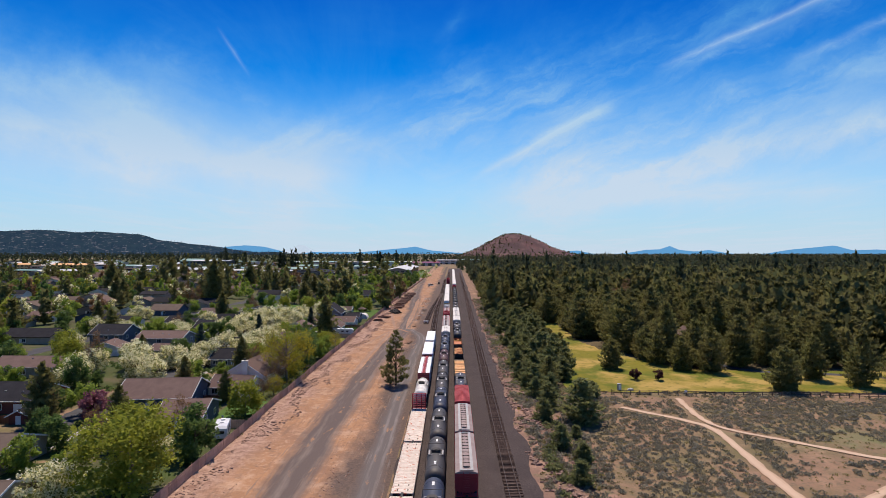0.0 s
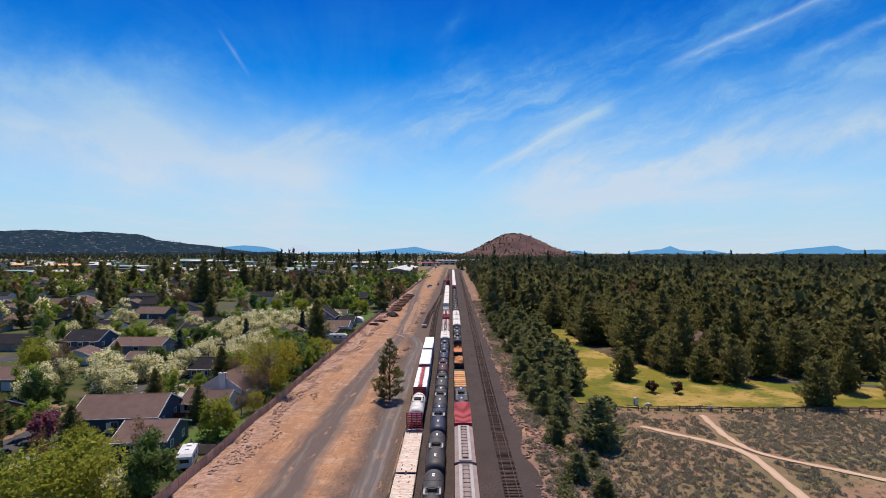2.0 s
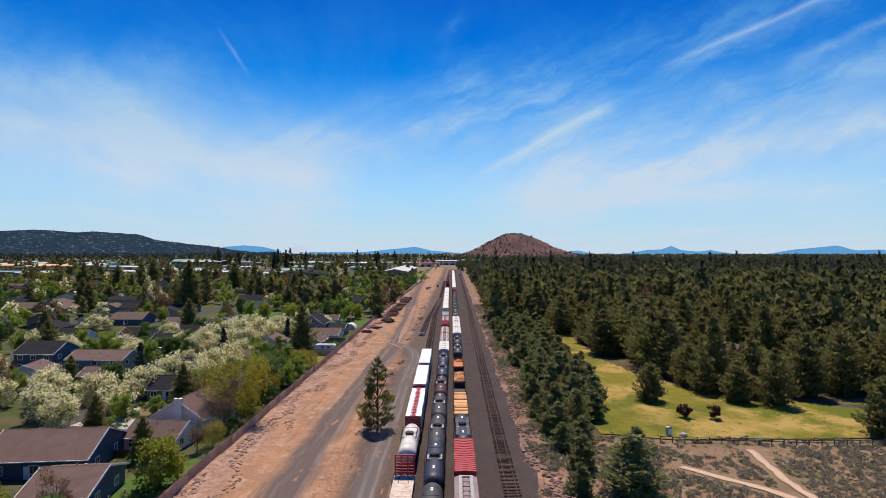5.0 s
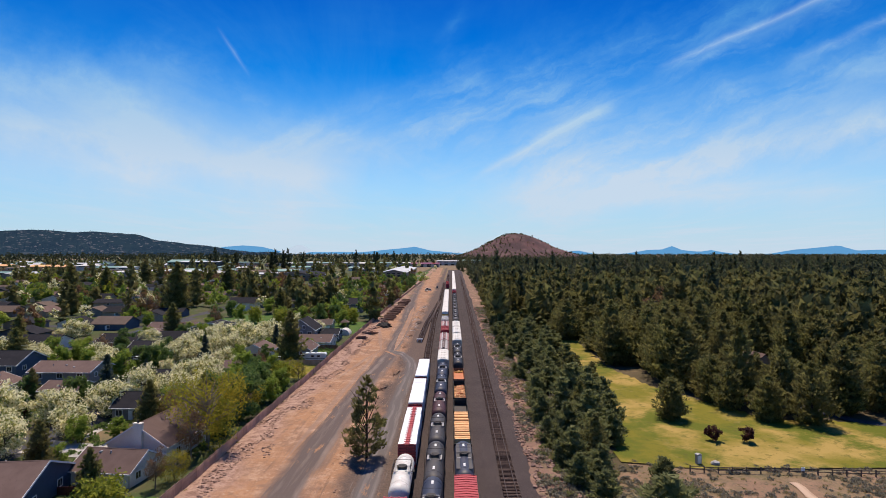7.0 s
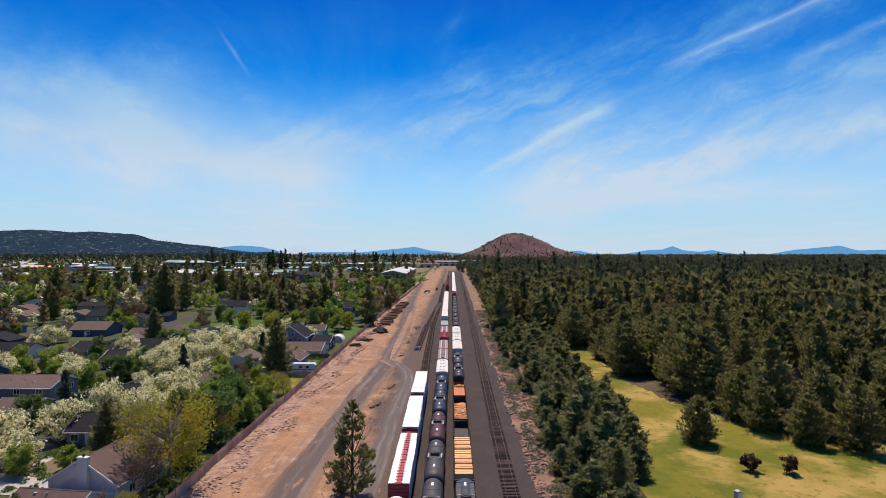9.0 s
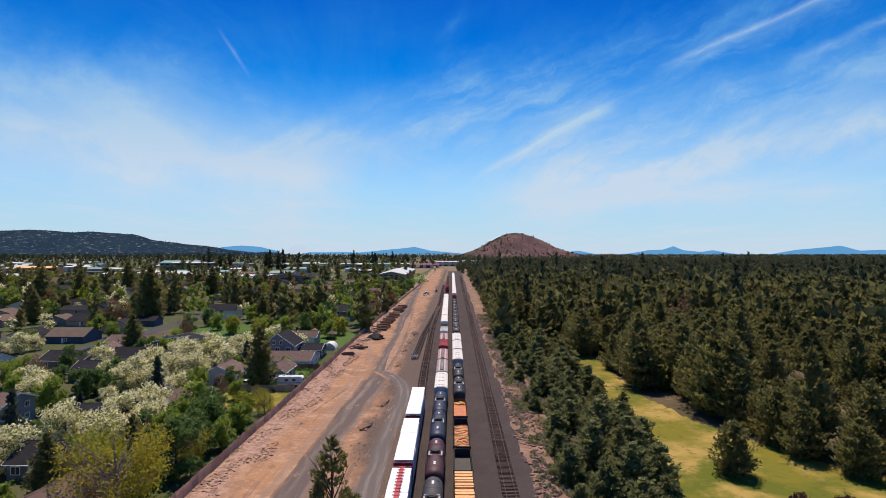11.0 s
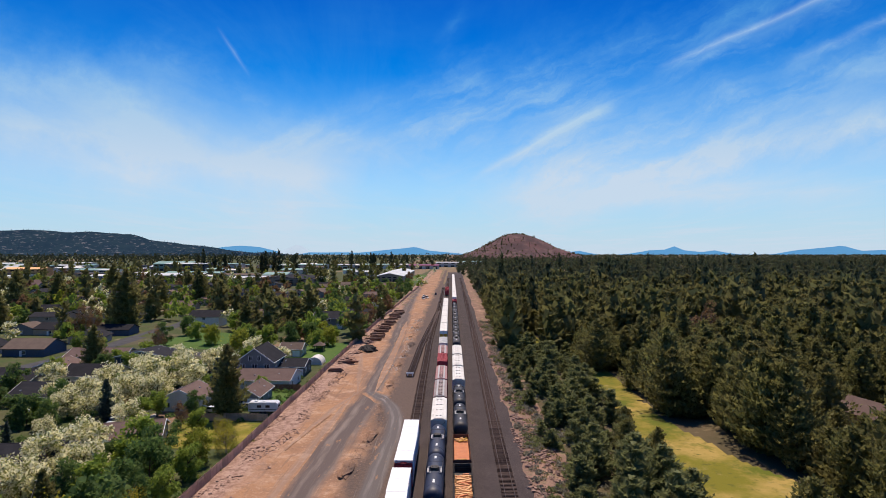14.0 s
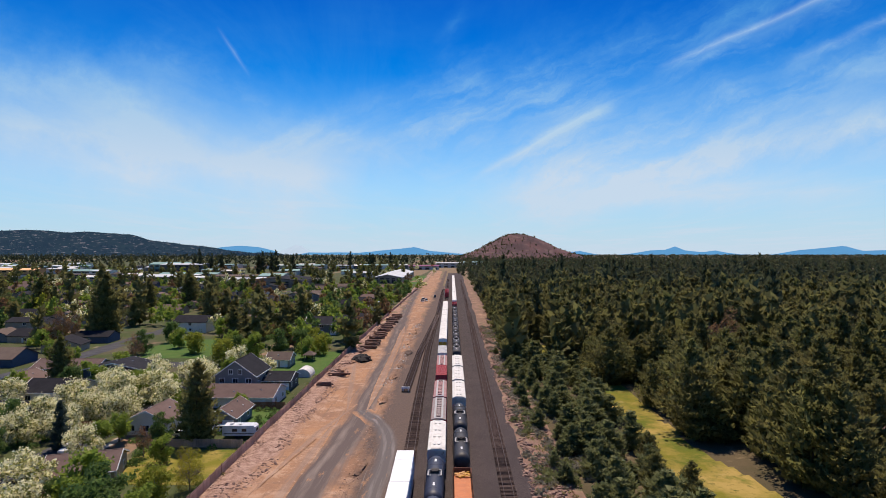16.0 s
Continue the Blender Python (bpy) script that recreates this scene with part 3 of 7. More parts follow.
def sheet(name, xs, ys, lift, mat, label, category, edge=None, kind="structure"):
    """A draped piece of ground. edge: a test of (x, y) that keeps a cell."""
    s = Shape()
    nx = len(xs)
    s.v = [(x, y, height(x, y) + lift) for y in ys for x in xs]
    for j in range(len(ys) - 1):
        for i in range(nx - 1):
            if edge and not edge((xs[i] + xs[i + 1]) / 2, (ys[j] + ys[j + 1]) / 2):
                continue
            s.f.append((j * nx + i, j * nx + i + 1, (j + 1) * nx + i + 1, (j + 1) * nx + i))
    me = bpy.data.meshes.new(name)
    me.from_pydata(s.v, [], s.f)
    me.materials.append(MATS[mat])
    me.polygons.foreach_set("use_smooth", [True] * len(me.polygons))
    bm = bmesh.new()
    bm.from_mesh(me)
    bmesh.ops.delete(bm, geom=[v for v in bm.verts if not v.link_faces], context='VERTS')
    bm.to_mesh(me)
    bm.free()
    return tagged(new(name, me), label, category, kind=kind)


def strip(name, line, width, lift, mat, label, category, n=7, every=2.0, ragged=0.0, seed=1):
    """A road or path along (x, y) points, with u across and v along, draped on the land."""
    rnd = random.Random(seed)
    pts = []
    for (x0, y0), (x1, y1) in zip(line, line[1:]):
        k = max(1, int(math.hypot(x1 - x0, y1 - y0) / every))
        pts += [(x0 + (x1 - x0) * i / k, y0 + (y1 - y0) * i / k) for i in range(k)]
    pts.append(line[-1])
    for _ in range(6):
        pts = [pts[0]] + [((a[0] + 2 * b[0] + c[0]) / 4, (a[1] + 2 * b[1] + c[1]) / 4) for a, b, c in zip(pts, pts[1:], pts[2:])] + [pts[-1]]
    v, f, uv = [], [], []
    for i, p in enumerate(pts):
        a, c = pts[max(0, i - 1)], pts[min(len(pts) - 1, i + 1)]
        d = Vector((c[0] - a[0], c[1] - a[1])).normalized()
        taper = min(1.0, 0.12 + i / 14, 0.12 + (len(pts) - 1 - i) / 14) if name == "tyre_track" else 1.0
        for k in range(n):
            u = k / (n - 1)
            o = (u - 0.5) * taper * (width + (rnd.uniform(-ragged, ragged) if k in (0, n - 1) else 0))
            x, y = p[0] + d.y * o, p[1] - d.x * o
            v.append((x, y, height(x, y) + lift))
            uv.append((u, i * every / width))
    for i in range(len(pts) - 1):
        for k in range(n - 1):
            f.append((i * n + k, i * n + k + 1, (i + 1) * n + k + 1, (i + 1) * n + k))
    me = bpy.data.meshes.new(name)
    me.from_pydata(v, [], f)
    me.materials.append(MATS[mat])
    lay = me.uv_layers.new(name="UVMap")
    for loop in me.loops:
        lay.data[loop.index].uv = uv[loop.vertex_index]
    return tagged(new(name, me), label, category, kind="structure")

# ---- land ----
def steps(*spans):
    out = []
    for a, b, d in spans:
        out += list(np.arange(a, b, d))
    return [float(x) for x in out] + [float(spans[-1][1])]


WX = steps((-4900, -500, 400), (-500, -60, 20), (-60, -44, 4), (-44, -12, 1), (-12, 14, 2), (14, 24, 1), (24, 140, 4), (140, 500, 20), (500, 4900, 400))
WY = steps((-600, -40, 40), (-40, 420, 3), (420, 800, 10), (800, 4900, 410))
sheet("ground", WX, WY, -0.06, "scrub", "dry sandy scrubland soil reaching the horizon", "ground")
sheet("dirt_yard", steps((-41.6, -9.8, 0.9)), steps((-30, 420, 1.5), (420, 760, 6)), 0.0, "dirt", "orange-tan bare graded dirt beside the railway", "bare dirt")
sheet("bank", steps((10.8, 25, 0.8)), steps((-30, 420, 3), (420, 900, 20)), -0.02, "bank_soil", "reddish brown stony soil of the railway bank", "bank")
sheet("yard_ground", steps((-4200, -700, 250), (-700, -100, 15), (-100, -42, 3)), steps((-30, 420, 6), (420, 900, 20), (900, 4200, 300)), 0.0, "yard", "patchy grass and soil of the gardens between houses", "ground")
sheet("far_verge", steps((-42, -12, 3)), steps((750, 900, 10), (900, 1200, 30)), 0.02, "dirt", "bare reddish verge beyond the dirt yard", "verge")
sheet("forest_ground", steps((22, 140, 3), (140, 1500, 40), (1500, 4800, 300)), steps((150, 420, 4), (420, 1900, 40), (1900, 4800, 290)), 0.0, "forest_floor", "brown needle-covered forest floor", "forest floor", lambda x, y: y > 178 or x < 30 or x > 125)


def on_lawn(x, y):
    w = 2.5 * noise.noise(Vector((x * 0.1, y * 0.1, 1)))
    left = along([(150, 29), (158, 30), (185, 36), (215, 39), (240, 41), (275, 43)], y) + w
    right = along([(150, 240), (178, 240), (184, 73), (200, 64), (217, 56), (240, 52), (275, 50), (300, 48)], y) + w
    return 153.2 + 0.02 * x < y and left < x < right


sheet("park_lawn", steps((26, 90, 1), (90, 240, 3)), steps((150, 300, 1)), 0.16, "lawn", "mown lawn with yellowing dry patches", "lawn", on_lawn)
for y0, y1, x0, x1 in ((262, 300, 41, 52), (330, 372, 30, 42), (306, 322, 38, 44)):
    sheet("lawn_clearing", steps((x0, x1, 1)), steps((y0, y1, 1)), 0.17, "lawn", "small sunlit grass clearing among the trees", "lawn")
sheet("green_field", steps((-124, -92, 2)), steps((330, 374, 2)), 0.06, "green_lawn", "bright green watered lawn of a small park", "lawn")
sheet("green_field", steps((-62, -43.5, 1.5)), steps((302, 345, 2)), 0.06, "green_lawn", "bright green watered lawn beside the fence", "lawn")
sheet("grass_yard", steps((-62, -42.6, 1)), steps((216, 233, 1)), 0.05, "lawn", "dry yellowing back garden grass", "lawn")
sheet("grass_yard", steps((-52, -43, 1)), steps((118, 136, 1)), 0.05, "green_lawn", "green back garden grass by the fence", "lawn")
sheet("grass_yard", steps((-52, -43, 1)), steps((245, 262, 1)), 0.05, "green_lawn", "green back garden grass by the fence", "lawn")

strip("dirt_road", [(-25, -30), (-25.4, 90), (-25.7, 155), (-24.5, 212), (-22.5, 250), (-24, 336), (-30, 466), (-33, 560), (-36, 700)], 10.5, 0.05, "dirt_road", "worn two-rut grey track over orange dirt", "dirt road", n=9, ragged=0.8)
strip("gravel_road", [(-13, -30), (-13.1, 90), (-13.5, 150), (-13.6, 206), (-12.9, 232), (-14.5, 244), (-18, 253), (-23, 262)], 5.4, 0.09, "gravel_road", "curving grey gravel service road", "gravel road", n=9, ragged=0.3)
for i, (x0, x1, x2, y0, y1) in enumerate(((-29.6, -28.6, -27.2, 150, 262), (-26, -31, -36, 258, 330), (-21.6, -23.0, -25.5, 262, 420), (-33, -30, -25, 215, 268))):
    strip("tyre_track", [(x0, y0), (x1, (y0 + y1) / 2), (x2, y1)], 2.4, 0.08 + 0.012 * i, "tyre_dust", "pale tyre tracks worn into the dirt", "tyre track", n=7, ragged=0.3, seed=i)
strip("foot_path", [(40, 138), (47, 131), (54, 121), (52.5, 105), (51.6, 88), (50, 60)], 1.8, 0.05, "sand_path", "pale sandy footpath across the scrub", "path", n=5, ragged=0.5)
strip("foot_path", [(57, 148), (54.5, 130), (54, 121), (65.4, 112), (76, 103), (110, 92), (150, 84)], 1.5, 0.08, "sand_path", "pale sandy footpath across the scrub", "path", n=5, ragged=0.5)
strip("foot_path", [(58, 84), (66, 90), (75, 95), (90, 99)], 1.6, 0.05, "sand_path", "pale sandy footpath across the scrub", "path", n=5, ragged=0.4)
strip("park_path", [(86, 196), (92, 182), (104, 178), (122, 176), (150, 160), (180, 150)], 3.0, 0.2, "asphalt", "narrow grey asphalt park path", "path", n=3)
strip("street", [(-84, 60), (-82, 150), (-79, 175), (-78, 240), (-74, 270), (-90, 318), (-160, 325), (-320, 330)], 8.0, 0.04, "asphalt", "residential asphalt street", "street", n=3)
strip("street", [(-150, 80), (-148, 200), (-140, 330), (-150, 500), (-160, 800)], 8.0, 0.04, "asphalt", "residential asphalt street", "street", n=3)
strip("street", [(-60, 560), (-160, 560), (-400, 580)], 8.0, 0.04, "asphalt", "residential asphalt street", "street", n=3)
strip("driveway", [(-79, 158), (-63, 155)], 7.0, 0.07, "concrete", "pale concrete driveway", "driveway", n=3)
strip("driveway", [(-77, 222), (-69, 224)], 6.0, 0.07, "concrete", "pale concrete driveway", "driveway", n=3)
strip("side_walk", [(-74, 60), (-73, 150), (-71, 240)], 1.6, 0.06, "concrete", "pale concrete pavement along the street", "pavement", n=3)

# ---- tracks ----
TRACK_A = [(-40, -7.2), (100, -7.4), (150, -7.7), (215, -8.3), (235, -8.6), (266, -9.2), (350, -10.2), (460, -9.8), (700, -10.5)]
TRACK_B = [(-40, -2.6), (100, -2.8), (180, -3.0), (220, -3.05), (300, -3.7), (350, -4.3), (500, -5.3), (1000, -8)]
TRACK_C = [(-40, 1.9), (130, 1.8), (220, 1.45), (300, 1.2), (1100, -1.5)]
TRACK_R = [(-40, 8.8), (150, 8.9), (400, 9.5), (1100, 9.0)]
TRACK_D = [(281, -13.5), (340, -13.2), (430, -10.8), (470, -9.8)]
TIE = Shape().box(-1.3, 1.3, -0.115, 0.115, -0.12, 0.07).mesh("tie", "tie_wood")


def track(name, line, y0, y1, near=None, bed=2.1):
    """Ballast bed with sloping shoulders, ties and two rails."""
    t = thing(name, "railway track with worn steel rails on dark timber ties", "railway track", kind="structure")
    ys = steps((y0, min(y1, 420), 3), (420, y1, 10)) if y1 > 421 else steps((y0, y1, 3))
    b = Shape()
    prof = ((-bed / 2 - 0.5, -0.12), (-bed / 2 + 0.25, 0.20), (0, 0.22), (bed / 2 - 0.25, 0.20), (bed / 2 + 0.5, -0.12))
    for y in ys:
        cx = along(line, y)
        b.v += [(cx + x + 0.12 * noise.noise(Vector((x * 3, y * 0.7, 2))), y, z + 0.03 * noise.noise(Vector((x, y, 7)))) for x, z in prof]
    for j in range(len(ys) - 1):
        for i in range(4):
            b.f.append((j * 5 + i, j * 5 + i + 1, j * 5 + 6 + i, j * 5 + 5 + i))
    part("ballast_bed", b, "track_bed", t)
    for side in (-0.75, 0.75):
        r = Shape()
        for y in ys:
            cx = along(line, y) + side
            r.v += [(cx - 0.07, y, 0.28), (cx - 0.036, y, 0.44), (cx + 0.036, y, 0.44), (cx + 0.07, y, 0.28)]
        for j in range(len(ys) - 1):
            for i in range(3):
                r.f.append((j * 4 + i, j * 4 + i + 1, j * 4 + 5 + i, j * 4 + 4 + i))
        part("rail", r, "rail_steel", t)
    rnd = random.Random(name)
    rest = Shape()
    y = y0 + 0.3
    while y < y1:
        if near and near[0] < y < near[1]:
            part("tie", TIE, "", t, at=pose(along(line, y) + rnd.uniform(-0.06, 0.06), y, 0.24, 0, 0, rnd.uniform(-1.2, 1.2)))
        else:
            cx = along(line, y) + rnd.uniform(-0.06, 0.06)
            rest.box(cx - 1.3, cx + 1.3, y - 0.115, y + 0.115, 0.12, 0.31)
        y += 0.54
    o = part("ties", rest, "tie_wood", t)
    o["kind"] = "stuff"


track("track_right", TRACK_R, -40, 900, (80, 235))
track("track_centre", TRACK_C, -40, 900)
track("track_middle", TRACK_B, -40, 900)
track("track_left", TRACK_A, -40, 700, (214, 290))
track("track_siding", TRACK_D, 281, 470)


def ballast_ground():
    """Crushed stone between and beside the tracks, with a wandering edge."""
    s = Shape()
    ys = steps((-40, 420, 1.2), (420, 1100, 20))
    n = 22
    for y in ys:
        x0 = -9.6 + 0.9 * noise.noise(Vector((3, y * 0.12, 4))) + 0.25 * noise.noise(Vector((3, y * 0.7, 9)))
        x1 = 13.5 + 1.5 * noise.noise(Vector((1, y * 0.08, 4))) + 0.5 * noise.noise(Vector((7, y * 0.6, 4)))
        s.v += [(x0 + (x1 - x0) * i / (n - 1), y, height(x0 + (x1 - x0) * i / (n - 1), y) + (0.03 if 0 < i < n - 1 else -0.05)) for i in range(n)]
    for j in range(len(ys) - 1):
        s.f += [(j * n + i, j * n + i + 1, (j + 1) * n + i + 1, (j + 1) * n + i) for i in range(n - 1)]
    tagged(part("ballast_ground", s, "ballast", None, smooth=True), "dark grey crushed-stone ballast between the tracks", "ballast", kind="structure")


ballast_ground()

# ---- trains ----
def bogie(parent, y):
    s = Shape()
    for x in (-1.0, 1.0):
        s.box(x - 0.12, x + 0.12, y - 1.25, y + 1.25, 0.72, 1.02)
    s.box(-1.0, 1.0, y - 0.2, y + 0.2, 0.7, 1.05)
    b = part("bogie", s, "steel_dark", parent)
    for dy in (-0.9, 0.9):
        w = Shape()
        for x in (-0.75, 0.75):
            w.rod((x - 0.07, y + dy, 0.89), (x + 0.07, y + dy, 0.89), 0.45, seg=14)
        w.rod((-0.75, y + dy, 0.89), (0.75, y + dy, 0.89), 0.09, seg=6)
        part("wheelset", w, "wheel_steel", b)


def couplers(parent, half):
    for sgn in (-1, 1):
        part("coupler", Shape().box(-0.15, 0.15, *sorted((sgn * (half - 0.7), sgn * (half + 0.1))), 0.95, 1.25), "steel_dark", parent)


def tank_car(paint, words, length=18.2, pale_rails=True, saddle=False):
    t = thing("tank_car", words, "tank car", group="standing freight trains")
    half = length / 2
    e = half - 0.9
    rows = [(-e, 0.35), (-e + 0.12, 0.85), (-e + 0.35, 1.2), (-e + 0.7, 1.42), (-e + 1.1, 1.5)]
    rows = rows + [(y, 1.5) for y in np.linspace(-e + 2, e - 2, 7)] + [(-y, r) for y, r in reversed(rows)]
    part("tank", Shape().lathe(rows, 2.75), paint, t, smooth=True)
    for y in (-e + 2.2, e - 2.2):
        part("weld_band", Shape().lathe([(y - 0.05, 1.49), (y - 0.05, 1.522), (y + 0.05, 1.522), (y + 0.05, 1.49)], 2.75), paint, t)
    hatch = part("hatch", Shape().rod((0, 0, 4.1), (0, 0, 4.62), 0.72, seg=16), "steel_dark", t)
    part("hatch_lid", Shape().rod((0, 0, 4.62), (0, 0, 4.70), 0.42, 0.36, seg=16), "steel_dark", hatch)
    s = Shape()
    for x in (-1.05, 1.05):
        s.box(x - 0.13, x + 0.13, -1.0, 1.0, 4.03, 4.09)
    for y in (-1.1, 1.1):
        s.box(-1.1, 1.1, y - 0.1, y + 0.1, 4.10, 4.15)
    part("platform", s, "steel_pale" if pale_rails else "steel_dark", t)
    s = Shape()
    for x in (-1.3, 1.3):
        for y in (-1.3, 0, 1.3):
            s.rod((x, y, 4.05), (x, y, 5.0), 0.035)
        s.rod((x, -1.3, 5.0), (x, 1.3, 5.0), 0.035), s.rod((x, -1.3, 4.6), (x, 1.3, 4.6), 0.03)
    for y in (-1.3, 1.3):
        s.rod((-1.3, y, 5.0), (1.3, y, 5.0), 0.035)
    part("handrail", s, "steel_dark", t)
    if saddle:
        s = Shape()
        for x in (-0.95, 0.95):
            s.box(x - 0.3, x + 0.3, -5.5, 5.5, 4.03, 4.10)
        for y in (-5.5, 5.5):
            s.box(-1.25, 1.25, y - 0.2, y + 0.2, 4.1, 4.16)
        part("roof_walk", s, "tank_gray", t)
    for y in (-e + 2.8, e - 3.6):
        for k in (0, 0.62):
            part("stencil_mark", Shape().box(-0.17, 0.17, y + k, y + k + 0.5, 4.22, 4.263), "paint_white", t)
    for sgn in (-1, 1):
        s = Shape()
        for x in (-0.2, 0.2):
            s.rod((x + sgn * 1.52, 0.0, 1.1), (x + sgn * 1.35, 0.0, 4.05), 0.03)
        for k in range(9):
            s.rod((sgn * 1.48 - 0.2, 0, 1.3 + 0.3 * k), (sgn * 1.48 + 0.2, 0, 1.3 + 0.3 * k), 0.02)
        part("ladder", s, "steel_dark", t)
        part("end_sill", Shape().box(-1.45, 1.45, *sorted((sgn * (half - 1.9), sgn * (half - 0.5))), 1.05, 1.35), "steel_dark", t)
    part("walkway", Shape().box(-0.5, 0.5, -half + 1, half - 1, 0.95, 1.25), "steel_dark", t)
    bogie(t, -half + 2.6), bogie(t, half - 2.6)
    couplers(t, half)
    return t


def hopper_car(side, roof, words, length=18.2, trough=True, rungs=True):
    t = thing("hopper_car", words, "hopper car", group="standing freight trains")
    half = length / 2
    b = half - 0.5
    prof = [(-1.0, 1.2), (-1.55, 1.7), (-1.6, 3.0), (-1.58, 4.3), (1.58, 4.3), (1.6, 3.0), (1.55, 1.7), (1.0, 1.2)]
    part("body", Shape().extrude(prof, -b + 0.9, b - 0.9), side, t)
    s = Shape()
    n = 14
    for k in range(n + 1):
        y = -b + 1.0 + (2 * b - 2.0) * k / n
        for x in (-1.64, 1.64):
            s.box(x - 0.05, x + 0.05, y - 0.05, y + 0.05, 1.7, 4.28)
    part("side_ribs", s, side, t)
    rp = [(-1.62, 4.28), (-1.60, 4.42), (-1.0, 4.60), (-0.5, 4.66), (0.5, 4.66), (1.0, 4.60), (1.60, 4.42), (1.62, 4.28)]
    part("roof", Shape().extrude(rp, -b, b), roof, t)
    s = Shape()
    for x in (-0.78, 0.78):
        s.box(x - 0.2, x + 0.2, -b + 0.2, b - 0.2, 4.70, 4.75)
    for y in (-b + 0.35, b - 0.35):
        s.box(-0.98, 0.98, y - 0.15, y + 0.15, 4.71, 4.76)
    part("roof_walk", s, "steel_pale" if roof != "roof_white" else "roof_white", t)
    if trough:
        for k in range(10):
            y = -b + 1.3 + (2 * b - 2.6) * (k + 0.5) / 10
            w = (2 * b - 2.6) / 10 - 0.12
            part("hatch_cover", Shape().extrude([(-0.42, 4.65), (-0.36, 4.80), (0, 4.84), (0.36, 4.80), (0.42, 4.65)], y - w / 2, y + w / 2), roof, t)
        s = Shape()
        for k in range(11):
            y = -b + 1.3 + (2 * b - 2.6) * k / 10
            s.box(-0.5, 0.5, y - 0.05, y + 0.05, 4.8, 4.88)
        part("clamp_rack", s, "steel_dark", t)
    else:
        for k in range(4):
            for x in (-0.45, 0.45):
                y = -b + 2.5 + (2 * b - 5) * k / 3
                part("hatch_cover", Shape().rod((x, y, 4.6), (x, y, 4.82), 0.38, 0.3, seg=12), roof, t)
    for sgn in (-1, 1):
        s = Shape()
        for x in (-1.5, 1.5):
            s.box(x - 0.08, x + 0.08, *sorted((sgn * (b - 0.12), sgn * b)), 1.1, 4.28)
        s.box(-1.5, 1.5, *sorted((sgn * (b - 0.9), sgn * (b + 0.1))), 1.05, 1.2)
        s.extrude([(sgn * (b - 0.92), 3.2), (sgn * (b - 0.85), 3.3), (sgn * (b - 2.2), 1.4), (sgn * (b - 2.4), 1.3)], -1.5, 1.5, 'x')
        end = part("end_frame", s, side, t)
        s = Shape()
        for x in (-0.45, 0.45):
            s.box(x - 0.05, x + 0.05, *sorted((sgn * (b + 0.02), sgn * (b + 0.1))), 1.2, 4.5)
        for k in range(10):
            s.box(-0.45, 0.45, *sorted((sgn * (b + 0.03), sgn * (b + 0.09))), 1.35 + k * 0.32, 1.42 + k * 0.32)
        part("ladder", s, side, end)
    part("underframe", Shape().box(-0.5, 0.5, -half + 0.8, half - 0.8, 0.95, 1.2), "steel_dark", t)
    for k in (-3.6, 0, 3.6):
        s = Shape()
        n0 = len(s.v)
        s.v += [(-1.4, k - 1.6, 1.7), (1.4, k - 1.6, 1.7), (1.4, k + 1.6, 1.7), (-1.4, k + 1.6, 1.7), (-0.5, k - 0.5, 0.6), (0.5, k - 0.5, 0.6), (0.5, k + 0.5, 0.6), (-0.5, k + 0.5, 0.6)]
        s.f += [(0, 1, 2, 3), (7, 6, 5, 4), (0, 4, 5, 1), (1, 5, 6, 2), (2, 6, 7, 3), (3, 7, 4, 0)]
        part("discharge_bay", s, side, t)
    bogie(t, -half + 2.4), bogie(t, half - 2.4)
    couplers(t, half)
    return t


def box_car(side, roof, words, length=16, top=4.75, ribs=16, name="box_car"):
    t = thing(name, words, "boxcar", group="standing freight trains")
    half = length / 2
    b = half - 0.5
    part("body", Shape().box(-1.55, 1.55, -b, b, 1.05, top - 0.2), side, t)
    rp = [(-1.58, top - 0.22), (-1.58, top - 0.12), (0, top), (1.58, top - 0.12), (1.58, top - 0.22)]
    part("roof", Shape().extrude(rp, -b - 0.02, b + 0.02), roof, t)
    for k in range(ribs + 1):
        y = -b + 2 * b * k / ribs
        s = Shape().extrude([(-1.57, top - 0.12), (-1.57, top - 0.05), (0, top + 0.07), (1.57, top - 0.05), (1.57, top - 0.12), (0, top)], y - 0.09, y + 0.09)
        part("roof_rib", s, roof, t)
    for sgn in (-1, 1):
        part("door", Shape().box(*sorted((sgn * 1.55, sgn * 1.63)), -1.6, 1.6, 1.15, top - 0.3), side, t)
        s = Shape()
        for k in range(7):
            s.box(-1.5, 1.5, *sorted((sgn * b, sgn * (b + 0.07))), 1.3 + k * 0.45, 1.45 + k * 0.45)
        part("end_corrugation", s, side, t)
        s = Shape()
        for k in range(12):
            y = -b + 2 * b * (k + 0.5) / 12
            if abs(y) > 1.8:
                s.box(*sorted((sgn * 1.55, sgn * 1.6)), y - 0.05, y + 0.05, 1.1, top - 0.25)
        part("side_ribs", s, side, t)
    part("underframe", Shape().box(-0.6, 0.6, -half + 0.8, half - 0.8, 0.85, 1.05), "steel_dark", t)
    bogie(t, -half + 2.4), bogie(t, half - 2.4)
    couplers(t, half)
    return t


